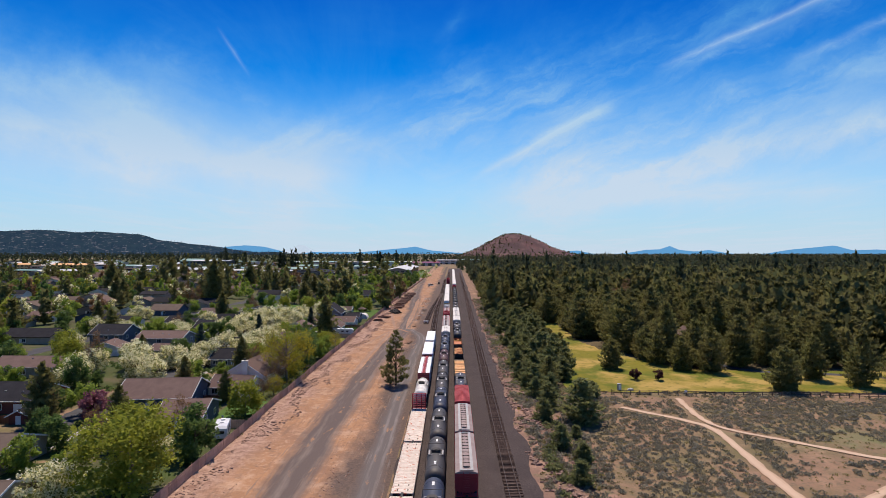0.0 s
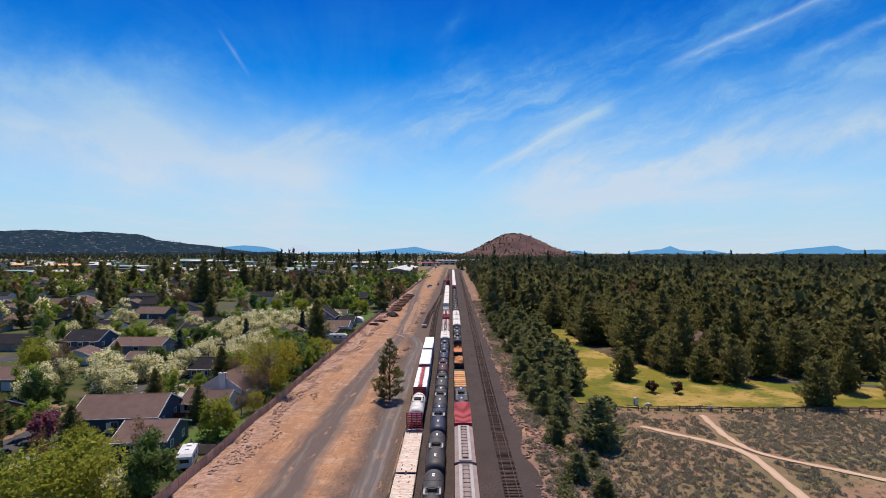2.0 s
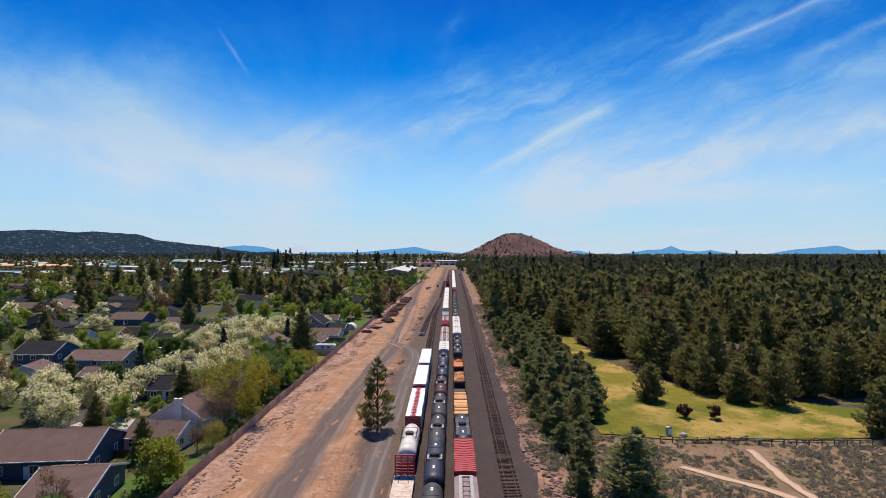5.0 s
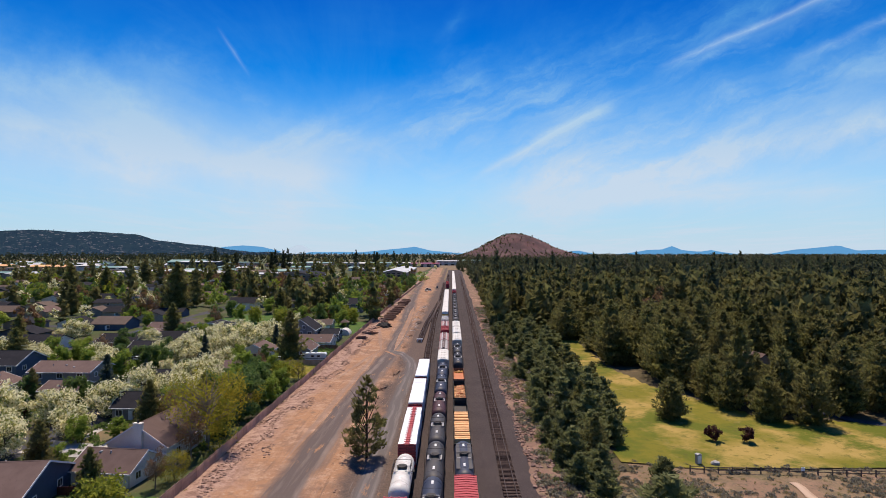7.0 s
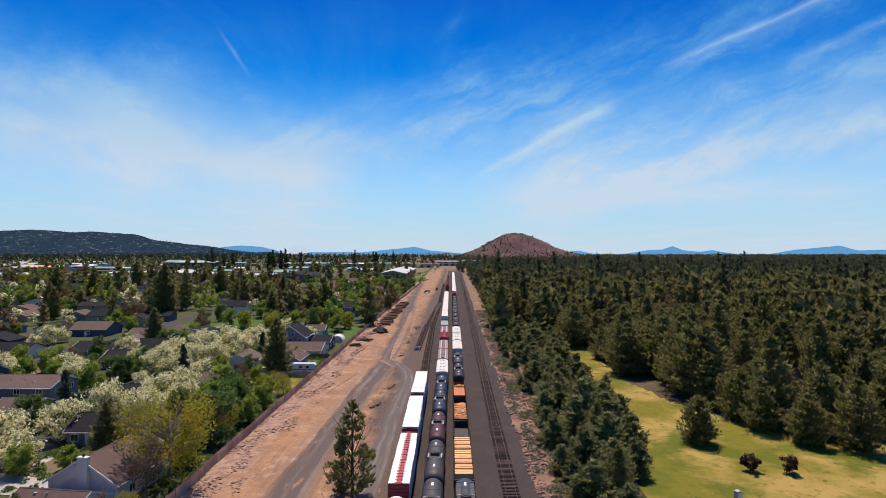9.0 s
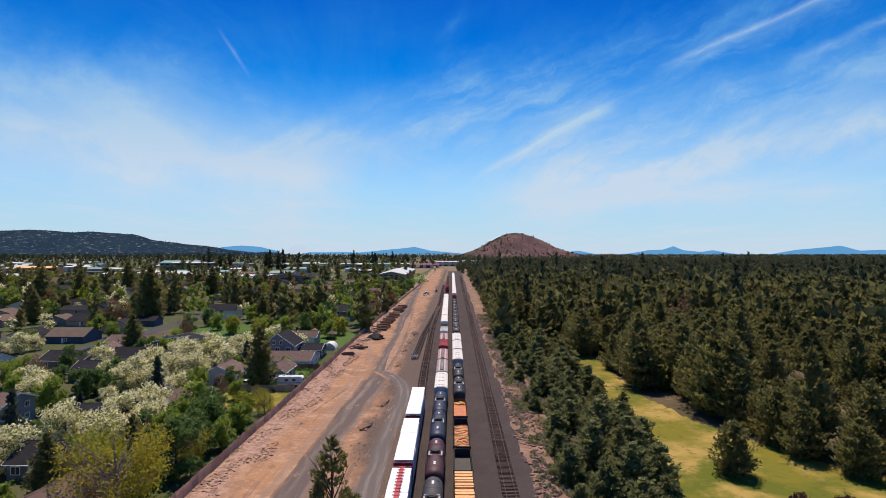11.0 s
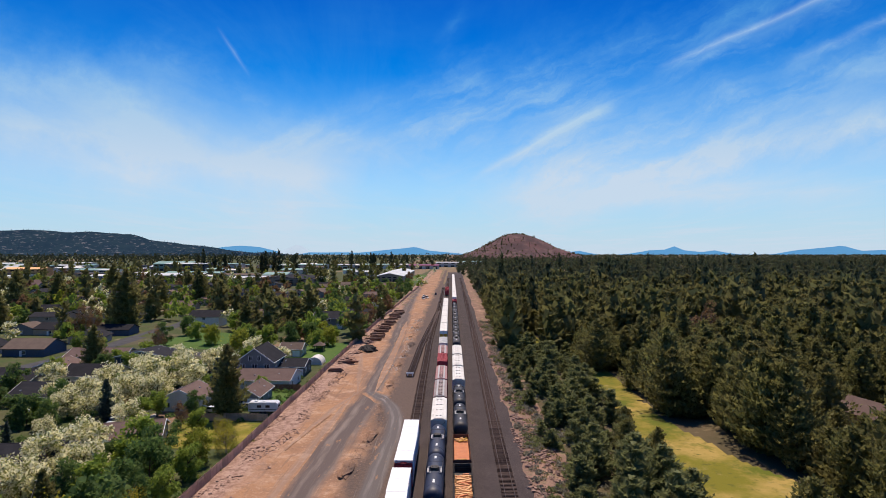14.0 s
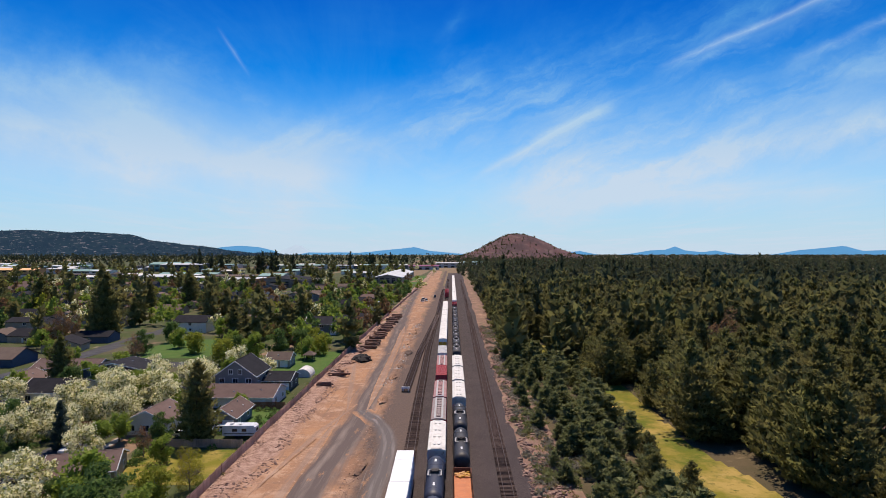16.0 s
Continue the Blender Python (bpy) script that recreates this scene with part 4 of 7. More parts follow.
def gondola_car(side, words, length=17, top=2.4):
    t = thing("gondola_car", words, "gondola car", group="standing freight trains")
    half = length / 2
    b = half - 0.5
    part("floor", Shape().box(-1.5, 1.5, -b, b, 1.0, 1.2), side, t)
    for x in (-1.5, 1.5):
        s = Shape().box(x - 0.06, x + 0.06, -b, b, 1.0, top).box(x - 0.1, x + 0.1, -b, b, top - 0.12, top)
        for k in range(13):
            y = -b + 2 * b * k / 12
            s.box(x - 0.14, x + 0.14, y - 0.08, y + 0.08, 1.0, top - 0.12)
        part("side_wall", s, side, t)
    for y in (-b, b):
        s = Shape().box(-1.44, 1.44, y - 0.06, y + 0.06, 1.0, top)
        for k in range(4):
            s.box(-1.5, 1.5, y - 0.12, y + 0.12, 1.15 + 0.32 * k, 1.28 + 0.32 * k)
        part("end_wall", s, side, t)
    part("underframe", Shape().box(-0.5, 0.5, -half + 0.7, half - 0.7, 0.8, 1.0), "steel_dark", t)
    bogie(t, -half + 2.4), bogie(t, half - 2.4)
    couplers(t, half)
    return t


def flat_car(words, length=22.8, bulkheads=(False, False), deck="deck_pale"):
    t = thing("flat_car", words, "flat car", group="standing freight trains")
    half = length / 2
    b = half - 0.4
    for k in range(38):
        y0 = -b + 2 * b * k / 38
        part("deck_plank", Shape().box(-1.42, 1.42, y0 + 0.02, y0 + 2 * b / 38 - 0.02, 1.08, 1.2), deck, t)
    for x in (-1.5, 1.5):
        s = Shape().box(x - 0.08, x + 0.08, -b, b, 0.75, 1.22)
        for k in range(22):
            y = -b + 0.5 + (2 * b - 1) * k / 21
            s.box(x - 0.15, x + 0.15, y - 0.09, y + 0.09, 0.95, 1.24)
        part("side_sill", s, "deck_pale", t)
    part("underframe", Shape().box(-0.6, 0.6, -b, b, 0.7, 1.06), "paint_dark_red", t)
    for sgn, wanted in zip((-1, 1), bulkheads):
        if not wanted:
            continue
        y = sgn * (b - 0.5)
        s = Shape()
        for x in (-1.45, -0.5, 0.5, 1.45):
            s.box(x - 0.1, x + 0.1, y - 0.15, y + 0.15, 1.2, 4.6)
            s.extrude([(y, 3.6), (y - sgn * 0.0, 3.9), (y + sgn * 1.4, 1.25), (y + sgn * 1.2, 1.22)], x - 0.07, x + 0.07, 'x')
        for k in range(8):
            s.box(-1.5, 1.5, y - 0.1, y + 0.1, 1.3 + 0.44 * k, 1.48 + 0.44 * k)
        part("bulkhead", s, "paint_red", t)
    bogie(t, -half + 2.4), bogie(t, half - 2.4)
    couplers(t, half)
    return t


def centerbeam_car(words, length=24):
    t = thing("centerbeam_car", words, "flat car", group="standing freight trains")
    half = length / 2
    b = half - 0.5
    part("deck", Shape().box(-1.5, 1.5, -b, b, 1.0, 1.2), "paint_red", t)
    s = Shape().box(-0.3, 0.3, -b, b, 4.55, 4.78)
    for k in range(21):
        y = -b + 0.3 + (2 * b - 0.6) * k / 20
        s.box(-0.12, 0.12, y - 0.07, y + 0.07, 1.2, 4.55)
        s.box(-0.55, 0.55, y - 0.1, y + 0.1, 4.78, 4.86)
    part("center_beam", s, "paint_red", t)
    for sgn in (-1, 1):
        wall = part("bulkhead", Shape().box(-1.5, 1.5, *sorted((sgn * (b - 0.12), sgn * (b - 0.2))), 1.15, 4.8), "paint_dark_red", t)
        for x in (-1.38, 0, 1.38):
            part("post", Shape().box(x - 0.1, x + 0.1, *sorted((sgn * (b + 0.05), sgn * (b - 0.12))), 1.2, 4.8), "paint_dark_red", wall)
        for k in range(7):
            part("rib", Shape().box(-1.5, 1.5, *sorted((sgn * (b + 0.02), sgn * (b - 0.12))), 1.3 + 0.5 * k, 1.45 + 0.5 * k), "paint_red", wall)
    part("underframe", Shape().box(-0.5, 0.5, -half + 0.8, half - 0.8, 0.7, 1.0), "steel_dark", t)
    bogie(t, -half + 2.4), bogie(t, half - 2.4)
    couplers(t, half)
    return t


def lumber_stack(w0, w1, length, z0, z1, m, words, seed):
    rnd = random.Random(seed)
    t = thing("wrapped_lumber", words, "lumber stack", m, group="wrapped lumber stacks")
    n = max(1, round(length / 4.9))
    for k in range(n):
        y0, y1 = -length / 2 + length * k / n + 0.04, -length / 2 + length * (k + 1) / n - 0.04
        o = rnd.uniform(-0.04, 0.04)
        for j in range(3):
            a, c = z0 + (z1 - z0) * j / 3, z0 + (z1 - z0) * (j + 1) / 3 - 0.06
            e = rnd.uniform(-0.03, 0.03)
            part("lumber_pack", Shape().box(w0 + o + e, w1 + o + e, y0, y1, a, c), "wrap_white" if j == 2 else "wrap_side", t)
    return t


def at_track(line, y):
    a = math.degrees(math.atan2(along(line, y + 8) - along(line, y - 8), 16))
    return pose(along(line, y), y, 0, 0, 0, -a)


MASTERS = {}


def stand(key, make, line, y, label=""):
    """Puts a car of a kind on a track, built once and then copied."""
    m = at_track(line, y)
    if key in MASTERS:
        t = copy_thing(MASTERS[key], m)
    else:
        t = MASTERS[key] = make()
        t.matrix_basis = m
    if label:
        t["label"] = label
    return t


BLACK = lambda: tank_car("tank_black", "glossy black railway tank car with a pale hatch platform")
GRAY = lambda: tank_car("tank_gray", "weathered charcoal grey railway tank car with a pale hatch platform")
BLUE = lambda: tank_car("tank_blue", "dark navy blue railway tank car")
MAROON = lambda: tank_car("tank_maroon", "faded maroon railway tank car")
for y, key, make in ((55.5, "gray", GRAY), (73.3, "blue", BLUE), (91.0, "gray", GRAY), (108.9, "gray", GRAY), (126.8, "blue", BLUE), (142.3, "gray", GRAY),
                     (159.4, "gray", GRAY), (177.2, "maroon", MAROON), (195.4, "blue", BLUE), (211.8, "blue", BLUE)):
    stand(key, make, TRACK_B, y)
WHOP = lambda: hopper_car("tank_white", "roof_white", "off-white covered hopper car with a dusty roof", 18.4, False)
RHOP = lambda: hopper_car("paint_red", "roof_pink", "red covered hopper car with a faded dusty roof", 18.4)
RHOP2 = lambda: hopper_car("paint_red", "roof_gray_dirty", "red covered hopper car with a dirty grey roof", 18.4)
stand("whop", WHOP, TRACK_B, 230)
stand("rhop2", RHOP2, TRACK_B, 248.5)
stand("rhop", RHOP, TRACK_B, 267)
stand("redcar", lambda: box_car("paint_red", "paint_red", "bright red boxcar with a ribbed roof", 15.2), TRACK_B, 289)
stand("rhop", RHOP, TRACK_B, 304.5)
stand("whitebox", lambda: box_car("tank_white", "roof_white", "white boxcar with a pale roof", 16, 5.0), TRACK_B, 323)


def autorack():
    t = thing("autorack_car", "tall pale grey autorack car with yellow end doors", "autorack car", group="standing freight trains")
    s = Shape().box(-1.55, 1.55, -13.0, 13.0, 1.1, 5.5)
    part("roof", Shape().extrude([(-1.58, 5.5), (-1.4, 5.68), (-0.6, 5.8), (0.6, 5.8), (1.4, 5.68), (1.58, 5.5)], -13.1, 13.1), "roof_white", t)
    for sgn in (-1, 1):
        for x in (-0.78, 0.78):
            part("end_door", Shape().box(x - 0.74, x + 0.74, *sorted((sgn * 13.02, sgn * 13.14)), 1.2, 4.4), "yellow_paint", t)
            part("end_panel", Shape().box(x - 0.74, x + 0.74, *sorted((sgn * 13.02, sgn * 13.12)), 4.44, 5.5), "paint_white", t)
    for k in range(12):
        y = -12 + 24 * k / 11
        s.box(-1.6, -1.55, y - 0.06, y + 0.06, 1.1, 5.5).box(1.55, 1.6, y - 0.06, y + 0.06, 1.1, 5.5)
    part("side_panels", s, "autorack_side", t)
    part("underframe", Shape().box(-0.6, 0.6, -13, 13, 0.75, 1.1), "steel_dark", t)
    bogie(t, -10), bogie(t, 10)
    couplers(t, 13.6)
    return t


for k in range(6):
    stand("auto", autorack, TRACK_B, 355 + 27.3 * k)
for k in range(3):
    stand("redcar", None, TRACK_B, 600 + 17 * k)

for y in (90.5, 109.0):
    stand("rhop_c", lambda: hopper_car("paint_red", "roof_gray_dirty", "red covered hopper car with a dirty grey roof", 18.5), TRACK_C, y)
stand("redbox", lambda: box_car("paint_red", "paint_red", "bright red boxcar with a ribbed roof", 15.2, 4.75, 18), TRACK_C, 126.3)
stand("saddle", lambda: tank_car("tank_blue", "dark blue tank car with a long pale roof walkway", 17.0, True, True), TRACK_C, 143)
plank_car = stand("plank", lambda: gondola_car("gondola_black", "black gondola car loaded with sawn timber", 21, 2.2), TRACK_C, 164)
stand("gond", lambda: gondola_car("gondola_black", "black high-sided gondola car", 11.0, 2.6), TRACK_C, 178.5)
stand("gond2", lambda: gondola_car("gondola_black", "black gondola car filled with orange wood scrap", 18.4, 2.6), TRACK_C, 193.6)
stand("gond3", lambda: gondola_car("gondola_rust", "rust-brown gondola car with orange scrap in it", 15.0, 2.6), TRACK_C, 211)
stand("black", BLACK, TRACK_C, 228)
stand("black", BLACK, TRACK_C, 246.6)
for k in range(3):
    stand("whop", WHOP, TRACK_C, 266.5 + 19 * k)
for k in range(9):
    stand("black" if k % 3 else "gray", BLACK, TRACK_C, 333 + 18.5 * k)
stand("redcar", None, TRACK_C, 501)
for k in range(14):
    stand("auto", autorack, TRACK_C, 524 + 27.3 * k)

for y in (70.5, 93.2, 115.8):
    last = y > 110
    stand("flat_end" if last else "flat", lambda: flat_car("empty flat car, pale rust-stained deck" + (" and red bulkhead" if last else ""), 22.5, (False, last)), TRACK_A, y)
stand("tank_white", lambda: tank_car("tank_white", "white railway tank car with rust streaks", 15.8, True), TRACK_A, 137.2)
for y, half_load in ((157.6, True), (182.2, False), (207.8, False)):
    stand("centerbeam", lambda: centerbeam_car("red centerbeam flat car carrying wrapped lumber", 24.2), TRACK_A, y)
    m = at_track(TRACK_A, y)
    if half_load:
        for w in ((-1.52, -0.34), (0.34, 1.52)):
            lumber_stack(*w, 22.6, 1.2, 4.75, m, "white plastic-wrapped lumber stack on a railcar", y + w[0])
    else:
        for w in ((-1.52, -0.34), (0.34, 1.52)):
            lumber_stack(*w, 22.6, 1.2, 4.4, m, "white plastic-wrapped lumber stack on a railcar", y + w[0])
        lumber_stack(-1.5, 1.5, 22.6, 4.9, 5.2, m, "white plastic wrap over the top of a lumber load", y)


def sawn_timber(y):
    t = thing("timber_bundle", "orange-brown sawn timber bundles lying across a railcar", "timber", at_track(TRACK_C, y))
    rnd = random.Random(4)
    for k in range(8):
        for j in range(5):
            y0 = -9.2 + k * 2.25 + j * 0.36
            part("plank", Shape().box(-1.4 + rnd.uniform(-0.05, 0.05), 1.4 + rnd.uniform(-0.05, 0.05), y0, y0 + 0.33, 1.9, 2.9 + rnd.uniform(-0.05, 0.05)), "sawn_wood", t)
        part("batten", Shape().box(-1.35, 1.35, -9.2 + k * 2.25 + 1.84, -9.2 + k * 2.25 + 2.2, 1.25, 2.62), "sawn_wood", t)
    part("base_layer", Shape().box(-1.38, 1.38, -9.4, 9.2, 1.22, 1.9), "sawn_wood", t)


def scrap_load(y, length, seed, mats, shift=0.0, count=24, ends=False, size=(0.3, 1.3)):
    """Loose pieces in a gondola: all over its bed, or only at the two ends."""
    t = thing("scrap_load", "heap of orange wood and metal scrap in a gondola", "scrap", at_track(TRACK_C, y), kind="stuff")
    rnd = random.Random(seed)
    shapes = [Shape() for _ in mats]
    for i in range(int(length * count)):
        k = rnd.randrange(len(mats))
        a, ln = rnd.gauss(0, 0.5), rnd.uniform(*size)
        cx, cy, cz = rnd.uniform(-1.1, 1.1), shift + rnd.uniform(-length / 2, length / 2), rnd.uniform(1.7, 2.3)
        if ends:
            cy, cz = rnd.choice((-1, 1, 1)) * (length / 2 - rnd.uniform(0.2, 2.0)), rnd.uniform(1.75, 2.0)
        d = Vector((math.cos(a), math.sin(a), rnd.uniform(-0.15, 0.15))) * ln / 2
        p, q = Vector((cx, cy, cz)) - d, Vector((cx, cy, cz)) + d
        p.x, q.x = max(-1.36, min(1.36, p.x)), max(-1.36, min(1.36, q.x))
        if (p - q).length > 0.1:
            shapes[k].rod(p, q, rnd.uniform(0.06, 0.2), seg=4)
    part("heap", Shape().box(-1.4, 1.4, shift - length / 2, shift + length / 2, 1.22, 1.75), "scrap_orange", t)
    for sh, mt in zip(shapes, mats):
        part("pieces", sh, mt, t)


sawn_timber(164)
scrap_load(193.6, 13.0, 5, ("sawn_wood", "sawn_wood", "scrap_orange"), -1.8, 26, False, (0.8, 2.4))
scrap_load(211, 13.4, 6, ("scrap_yellow", "scrap_yellow", "sawn_wood"), 0.0, 6, True)

# ---- where the houses stand: x, y, turn, width, depth, wall, rise, roof, siding, storeys' windows ----
HOUSES = [
    (-55.4, 119.8, 7, 8.8, 12.0, 2.9, 1.9, "roof_brown", "siding_blue", "x"),
    (-67.3, 133.0, 7, 16.0, 13.5, 3.1, 2.8, "roof_brown", "siding_blue", "x"),
    (-54.0, 156.5, -6, 11.0, 14.0, 3.3, 3.4, "roof_brown", "siding_white", "y"),
    (-54.6, 143.6, -6, 10.0, 8.0, 2.6, 2.0, "roof_brown", "siding_white", "x"),
    (-102.5, 204.0, 0, 16.0, 10.0, 5.2, 1.8, "roof_brown", "siding_gray", "x"),
    (-96.0, 193.0, 0, 9.0, 8.0, 2.8, 1.5, "roof_brown", "siding_gray", "x"),
    (-60.0, 282.0, 0, 11.0, 12.0, 5.6, 3.9, "roof_slate", "siding_gray", "y"),
    (-51.0, 286.0, 0, 9.0, 9.0, 3.0, 1.6, "roof_slate", "siding_dark", "x"),
    (-55.5, 270.0, 0, 19.0, 12.0, 2.9, 1.9, "roof_brown", "siding_white", "x"),
    (-66.5, 247.0, 0, 9.5, 10.0, 3.0, 2.2, "roof_brown", "siding_white", "y"),
    (-51.5, 251.0, 0, 6.0, 11.0, 2.8, 1.8, "roof_brown", "siding_gray", "y"),
    (-64.5, 218.5, 18, 11.0, 9.0, 2.8, 1.9, "roof_brown", "siding_tan", "x"),
    (-76.0, 205.0, 10, 13.0, 9.0, 2.8, 1.9, "roof_slate", "siding_dark", "x"),
    (-121.0, 300.0, 0, 20.0, 10.0, 3.4, 2.0, "roof_brown", "siding_tan", "x"),
    (-125.0, 284.0, 0, 10.0, 9.0, 2.8, 1.9, "roof_brown", "siding_tan", "y"),
    (-163.0, 222.0, 0, 20.0, 12.0, 3.0, 2.4, "roof_slate", "siding_tan", "x"),
    (-126.0, 213.0, 0, 12.0, 12.0, 5.4, 2.8, "roof_slate", "siding_blue", "x"),
    (-118.0, 196.0, 10, 10.0, 9.0, 2.8, 2.0, "roof_brown", "siding_white", "y"),
    (-121.0, 166.0, 0, 20.0, 12.0, 3.0, 1.9, "roof_brown", "siding_tan", "x"),
    (-100.0, 131.0, 0, 14.0, 12.0, 3.0, 2.6, "roof_slate", "siding_red", "x"),
    (-90.0, 119.0, 8, 3.6, 3.2, 2.0, 1.0, "roof_slate", "siding_red", "y"),
    (-78.0, 95.0, 0, 12.0, 12.0, 3.0, 2.2, "roof_tan", "siding_tan", "x"),
    (-65.0, 76.0, 0, 12.0, 10.0, 3.0, 2.0, "roof_tan", "siding_tan", "x"),
    (-69.5, 179.0, 0, 9.0, 9.0, 2.8, 2.2, "roof_slate", "siding_gray", "x"),
    (-60.0, 318.0, 0, 8.0, 7.0, 2.8, 1.8, "roof_tan", "siding_tan", "x"),
    (-62.0, 395.0, 0, 16.0, 13.0, 5.2, 2.8, "roof_slate", "siding_gray", "x"),
    (-55.0, 430.0, 0, 16.0, 14.0, 3.0, 2.8, "roof_slate", "siding_gray", "x"),
    (-60.0, 470.0, 0, 14.0, 12.0, 5.2, 2.4, "roof_slate", "siding_white", "y"),
    (-51.0, 505.0, 0, 9.0, 20.0, 3.4, 1.2, "metal_roof", "siding_white", "y"),
    (-152.0, 262.0, 0, 15.0, 12.0, 3.0, 2.4, "roof_slate", "siding_white", "x"),
    (-104.0, 250.0, 0, 14.0, 11.0, 3.0, 2.3, "roof_slate", "siding_dark", "x"),
    (-106.0, 272.0, 0, 14.0, 11.0, 3.0, 2.3, "roof_slate", "siding_white", "x"),
]


def free(x, y, r):
    return all(abs(x - h[0]) > h[3] / 2 + r or abs(y - h[1]) > h[4] / 2 + r for h in HOUSES)


STREETS = [[(60, -84), (150, -82), (175, -79), (240, -78), (270, -74)], [(80, -150), (200, -148), (330, -140), (500, -150), (800, -160)]]


def off_street(x, y, r=6):
    return all(not (l[0][0] < y < l[-1][0]) or abs(x - along(l, y)) > r for l in STREETS) and not (-126 < x < -92 and 328 < y < 376)


rnd = random.Random(21)
SUBURB = []
for y0 in range(236, 700, 27):
    for x0 in range(-104, -470, -25):
        x, y = x0 + rnd.uniform(-5, 5), y0 + rnd.uniform(-5, 5)
        if -x > 0.88 * y + 40 or not free(x, y, 9) or not off_street(x, y, 13) or rnd.random() < 0.28:
            continue
        two = rnd.random() < 0.3
        h = (x, y, rnd.choice((0, 0, 4, -6, 12)), rnd.uniform(12, 18), rnd.uniform(9, 13), 5.2 if two else 2.9, rnd.uniform(1.7, 2.8),
             rnd.choice(("roof_slate", "roof_slate", "roof_slate", "roof_brown", "roof_tan")),
             rnd.choice(("siding_gray", "siding_white", "siding_tan", "siding_dark", "siding_blue", "siding_tan")), rnd.choice("xy"))
        SUBURB.append(h)
HOUSES += SUBURB
for y0 in range(395, 700, 25):
    x, y = -68 + rnd.uniform(-4, 4), y0
    if free(x, y, 9):
        HOUSES.append((x, y, 0, 14, 11, 2.9, 2.2, rnd.choice(("roof_slate", "roof_brown")), rnd.choice(("siding_gray", "siding_white")), "x"))


def scatter(region, spacing, seed, keep):
    r = random.Random(seed)
    x0, x1, y0, y1 = region
    out = []
    y = y0
    while y < y1:
        x = x0
        while x < x1:
            p = (x + r.uniform(-0.75, 0.75) * spacing, y + r.uniform(-0.75, 0.75) * spacing)
            if keep(*p):
                out.append(p)
            x += spacing
        y += spacing
    return out


# ---- plants ----
def leaves(points, size, rng, up=0.2, out=None, slim=1.0):
    """A small three-cornered leaf tuft at each point."""
    n = len(points)
    a = rng.normal(size=(n, 3))
    if out is not None:
        a = a * 0.6 + out
    a[:, 2] += up
    a /= np.linalg.norm(a, axis=1)[:, None]
    b = np.cross(a, rng.normal(size=(n, 3)))
    b /= np.linalg.norm(b, axis=1)[:, None] + 1e-9
    s = size * rng.uniform(0.6, 1.4, (n, 1))
    v = np.empty((n, 3, 3))
    v[:, 0], v[:, 1], v[:, 2] = points + a * s / slim, points - a * s * 0.5 + b * s * 0.6 * slim, points - a * s * 0.5 - b * s * 0.6 * slim
    return v.reshape(-1, 3), np.arange(3 * n).reshape(-1, 3)


def blob(center, radii, rng, seg=9, rings=6, rough=0.18):
    v = []
    for j in range(1, rings):
        p = math.pi * j / rings
        for i in range(seg):
            t = 2 * math.pi * i / seg
            v.append((math.sin(p) * math.cos(t), math.sin(p) * math.sin(t), math.cos(p)))
    v = np.array(v + [(0, 0, 1), (0, 0, -1)])
    v = v * (1 + rng.uniform(-rough, rough, (len(v), 1))) * np.array(radii) + np.array(center)
    f = []
    for j in range(rings - 2):
        for i in range(seg):
            k = (i + 1) % seg
            f += [(j * seg + i, (j + 1) * seg + i, (j + 1) * seg + k), (j * seg + i, (j + 1) * seg + k, j * seg + k)]
    t, b = (rings - 1) * seg, (rings - 1) * seg + 1
    for i in range(seg):
        k = (i + 1) % seg
        f += [(t, i, k), (b, (rings - 2) * seg + k, (rings - 2) * seg + i)]
    return v, np.array(f)


def join(bits):
    vs, fs, n = [], [], 0
    for v, f in bits:
        vs.append(v)
        fs.append(f + n)
        n += len(v)
    return np.concatenate(vs), np.concatenate(fs)


def conifer_crown(h, r, n, size, seed, low=0.12, blunt=0.75, core=True, oval=True):
    """Boughs in whorls, each a fan of upturned needle tufts, with gaps between them. oval: a full rounded crown, else a cone."""
    rng = np.random.default_rng(seed)
    nb = max(min(14, n // 4), n // 24)
    pts, outs, inner = [], [], []
    for k in range(nb):
        u = (k + rng.uniform(0, 1)) / nb
        z = h * (low + (1 - low) * u)
        taper = (1 - u ** 1.7) ** blunt if oval else (1 - u) ** blunt
        reach = r * min(1.0, 0.62 + 1.8 * u) * taper * rng.uniform(0.62, 1.14) + 0.25
        a = rng.uniform(0, 2 * math.pi)
        m = max(2, int(n / nb * (0.5 + 1.1 * (1 - u))))
        t = rng.uniform(0.3, 1.0, m) ** 0.6
        w = a + rng.normal(0, 0.27, m)
        p = np.stack([np.cos(w) * reach * t, np.sin(w) * reach * t, z + reach * 0.28 * t - 0.14 * reach + rng.normal(0, 0.24, m) * (0.4 + 0.1 * reach)], 1)
        pts.append(p)
        outs.append(np.stack([np.cos(w), np.sin(w), np.full(m, 0.75)], 1))
        q = max(2, m // 4)
        w, t = rng.uniform(0, 6.283, q), rng.uniform(0.05, 0.62, q) * r * min(1.0, 0.62 + 1.8 * u) * taper
        inner.append(np.stack([np.cos(w) * t, np.sin(w) * t, z + rng.normal(0, 0.3, q)], 1))
    bits = [leaves(np.concatenate(pts), size, rng, 0.3, np.concatenate(outs), 0.8)]
    if core:
        bits.append(leaves(np.concatenate(inner), size * 1.9, rng, 0.0))
    return join(bits)


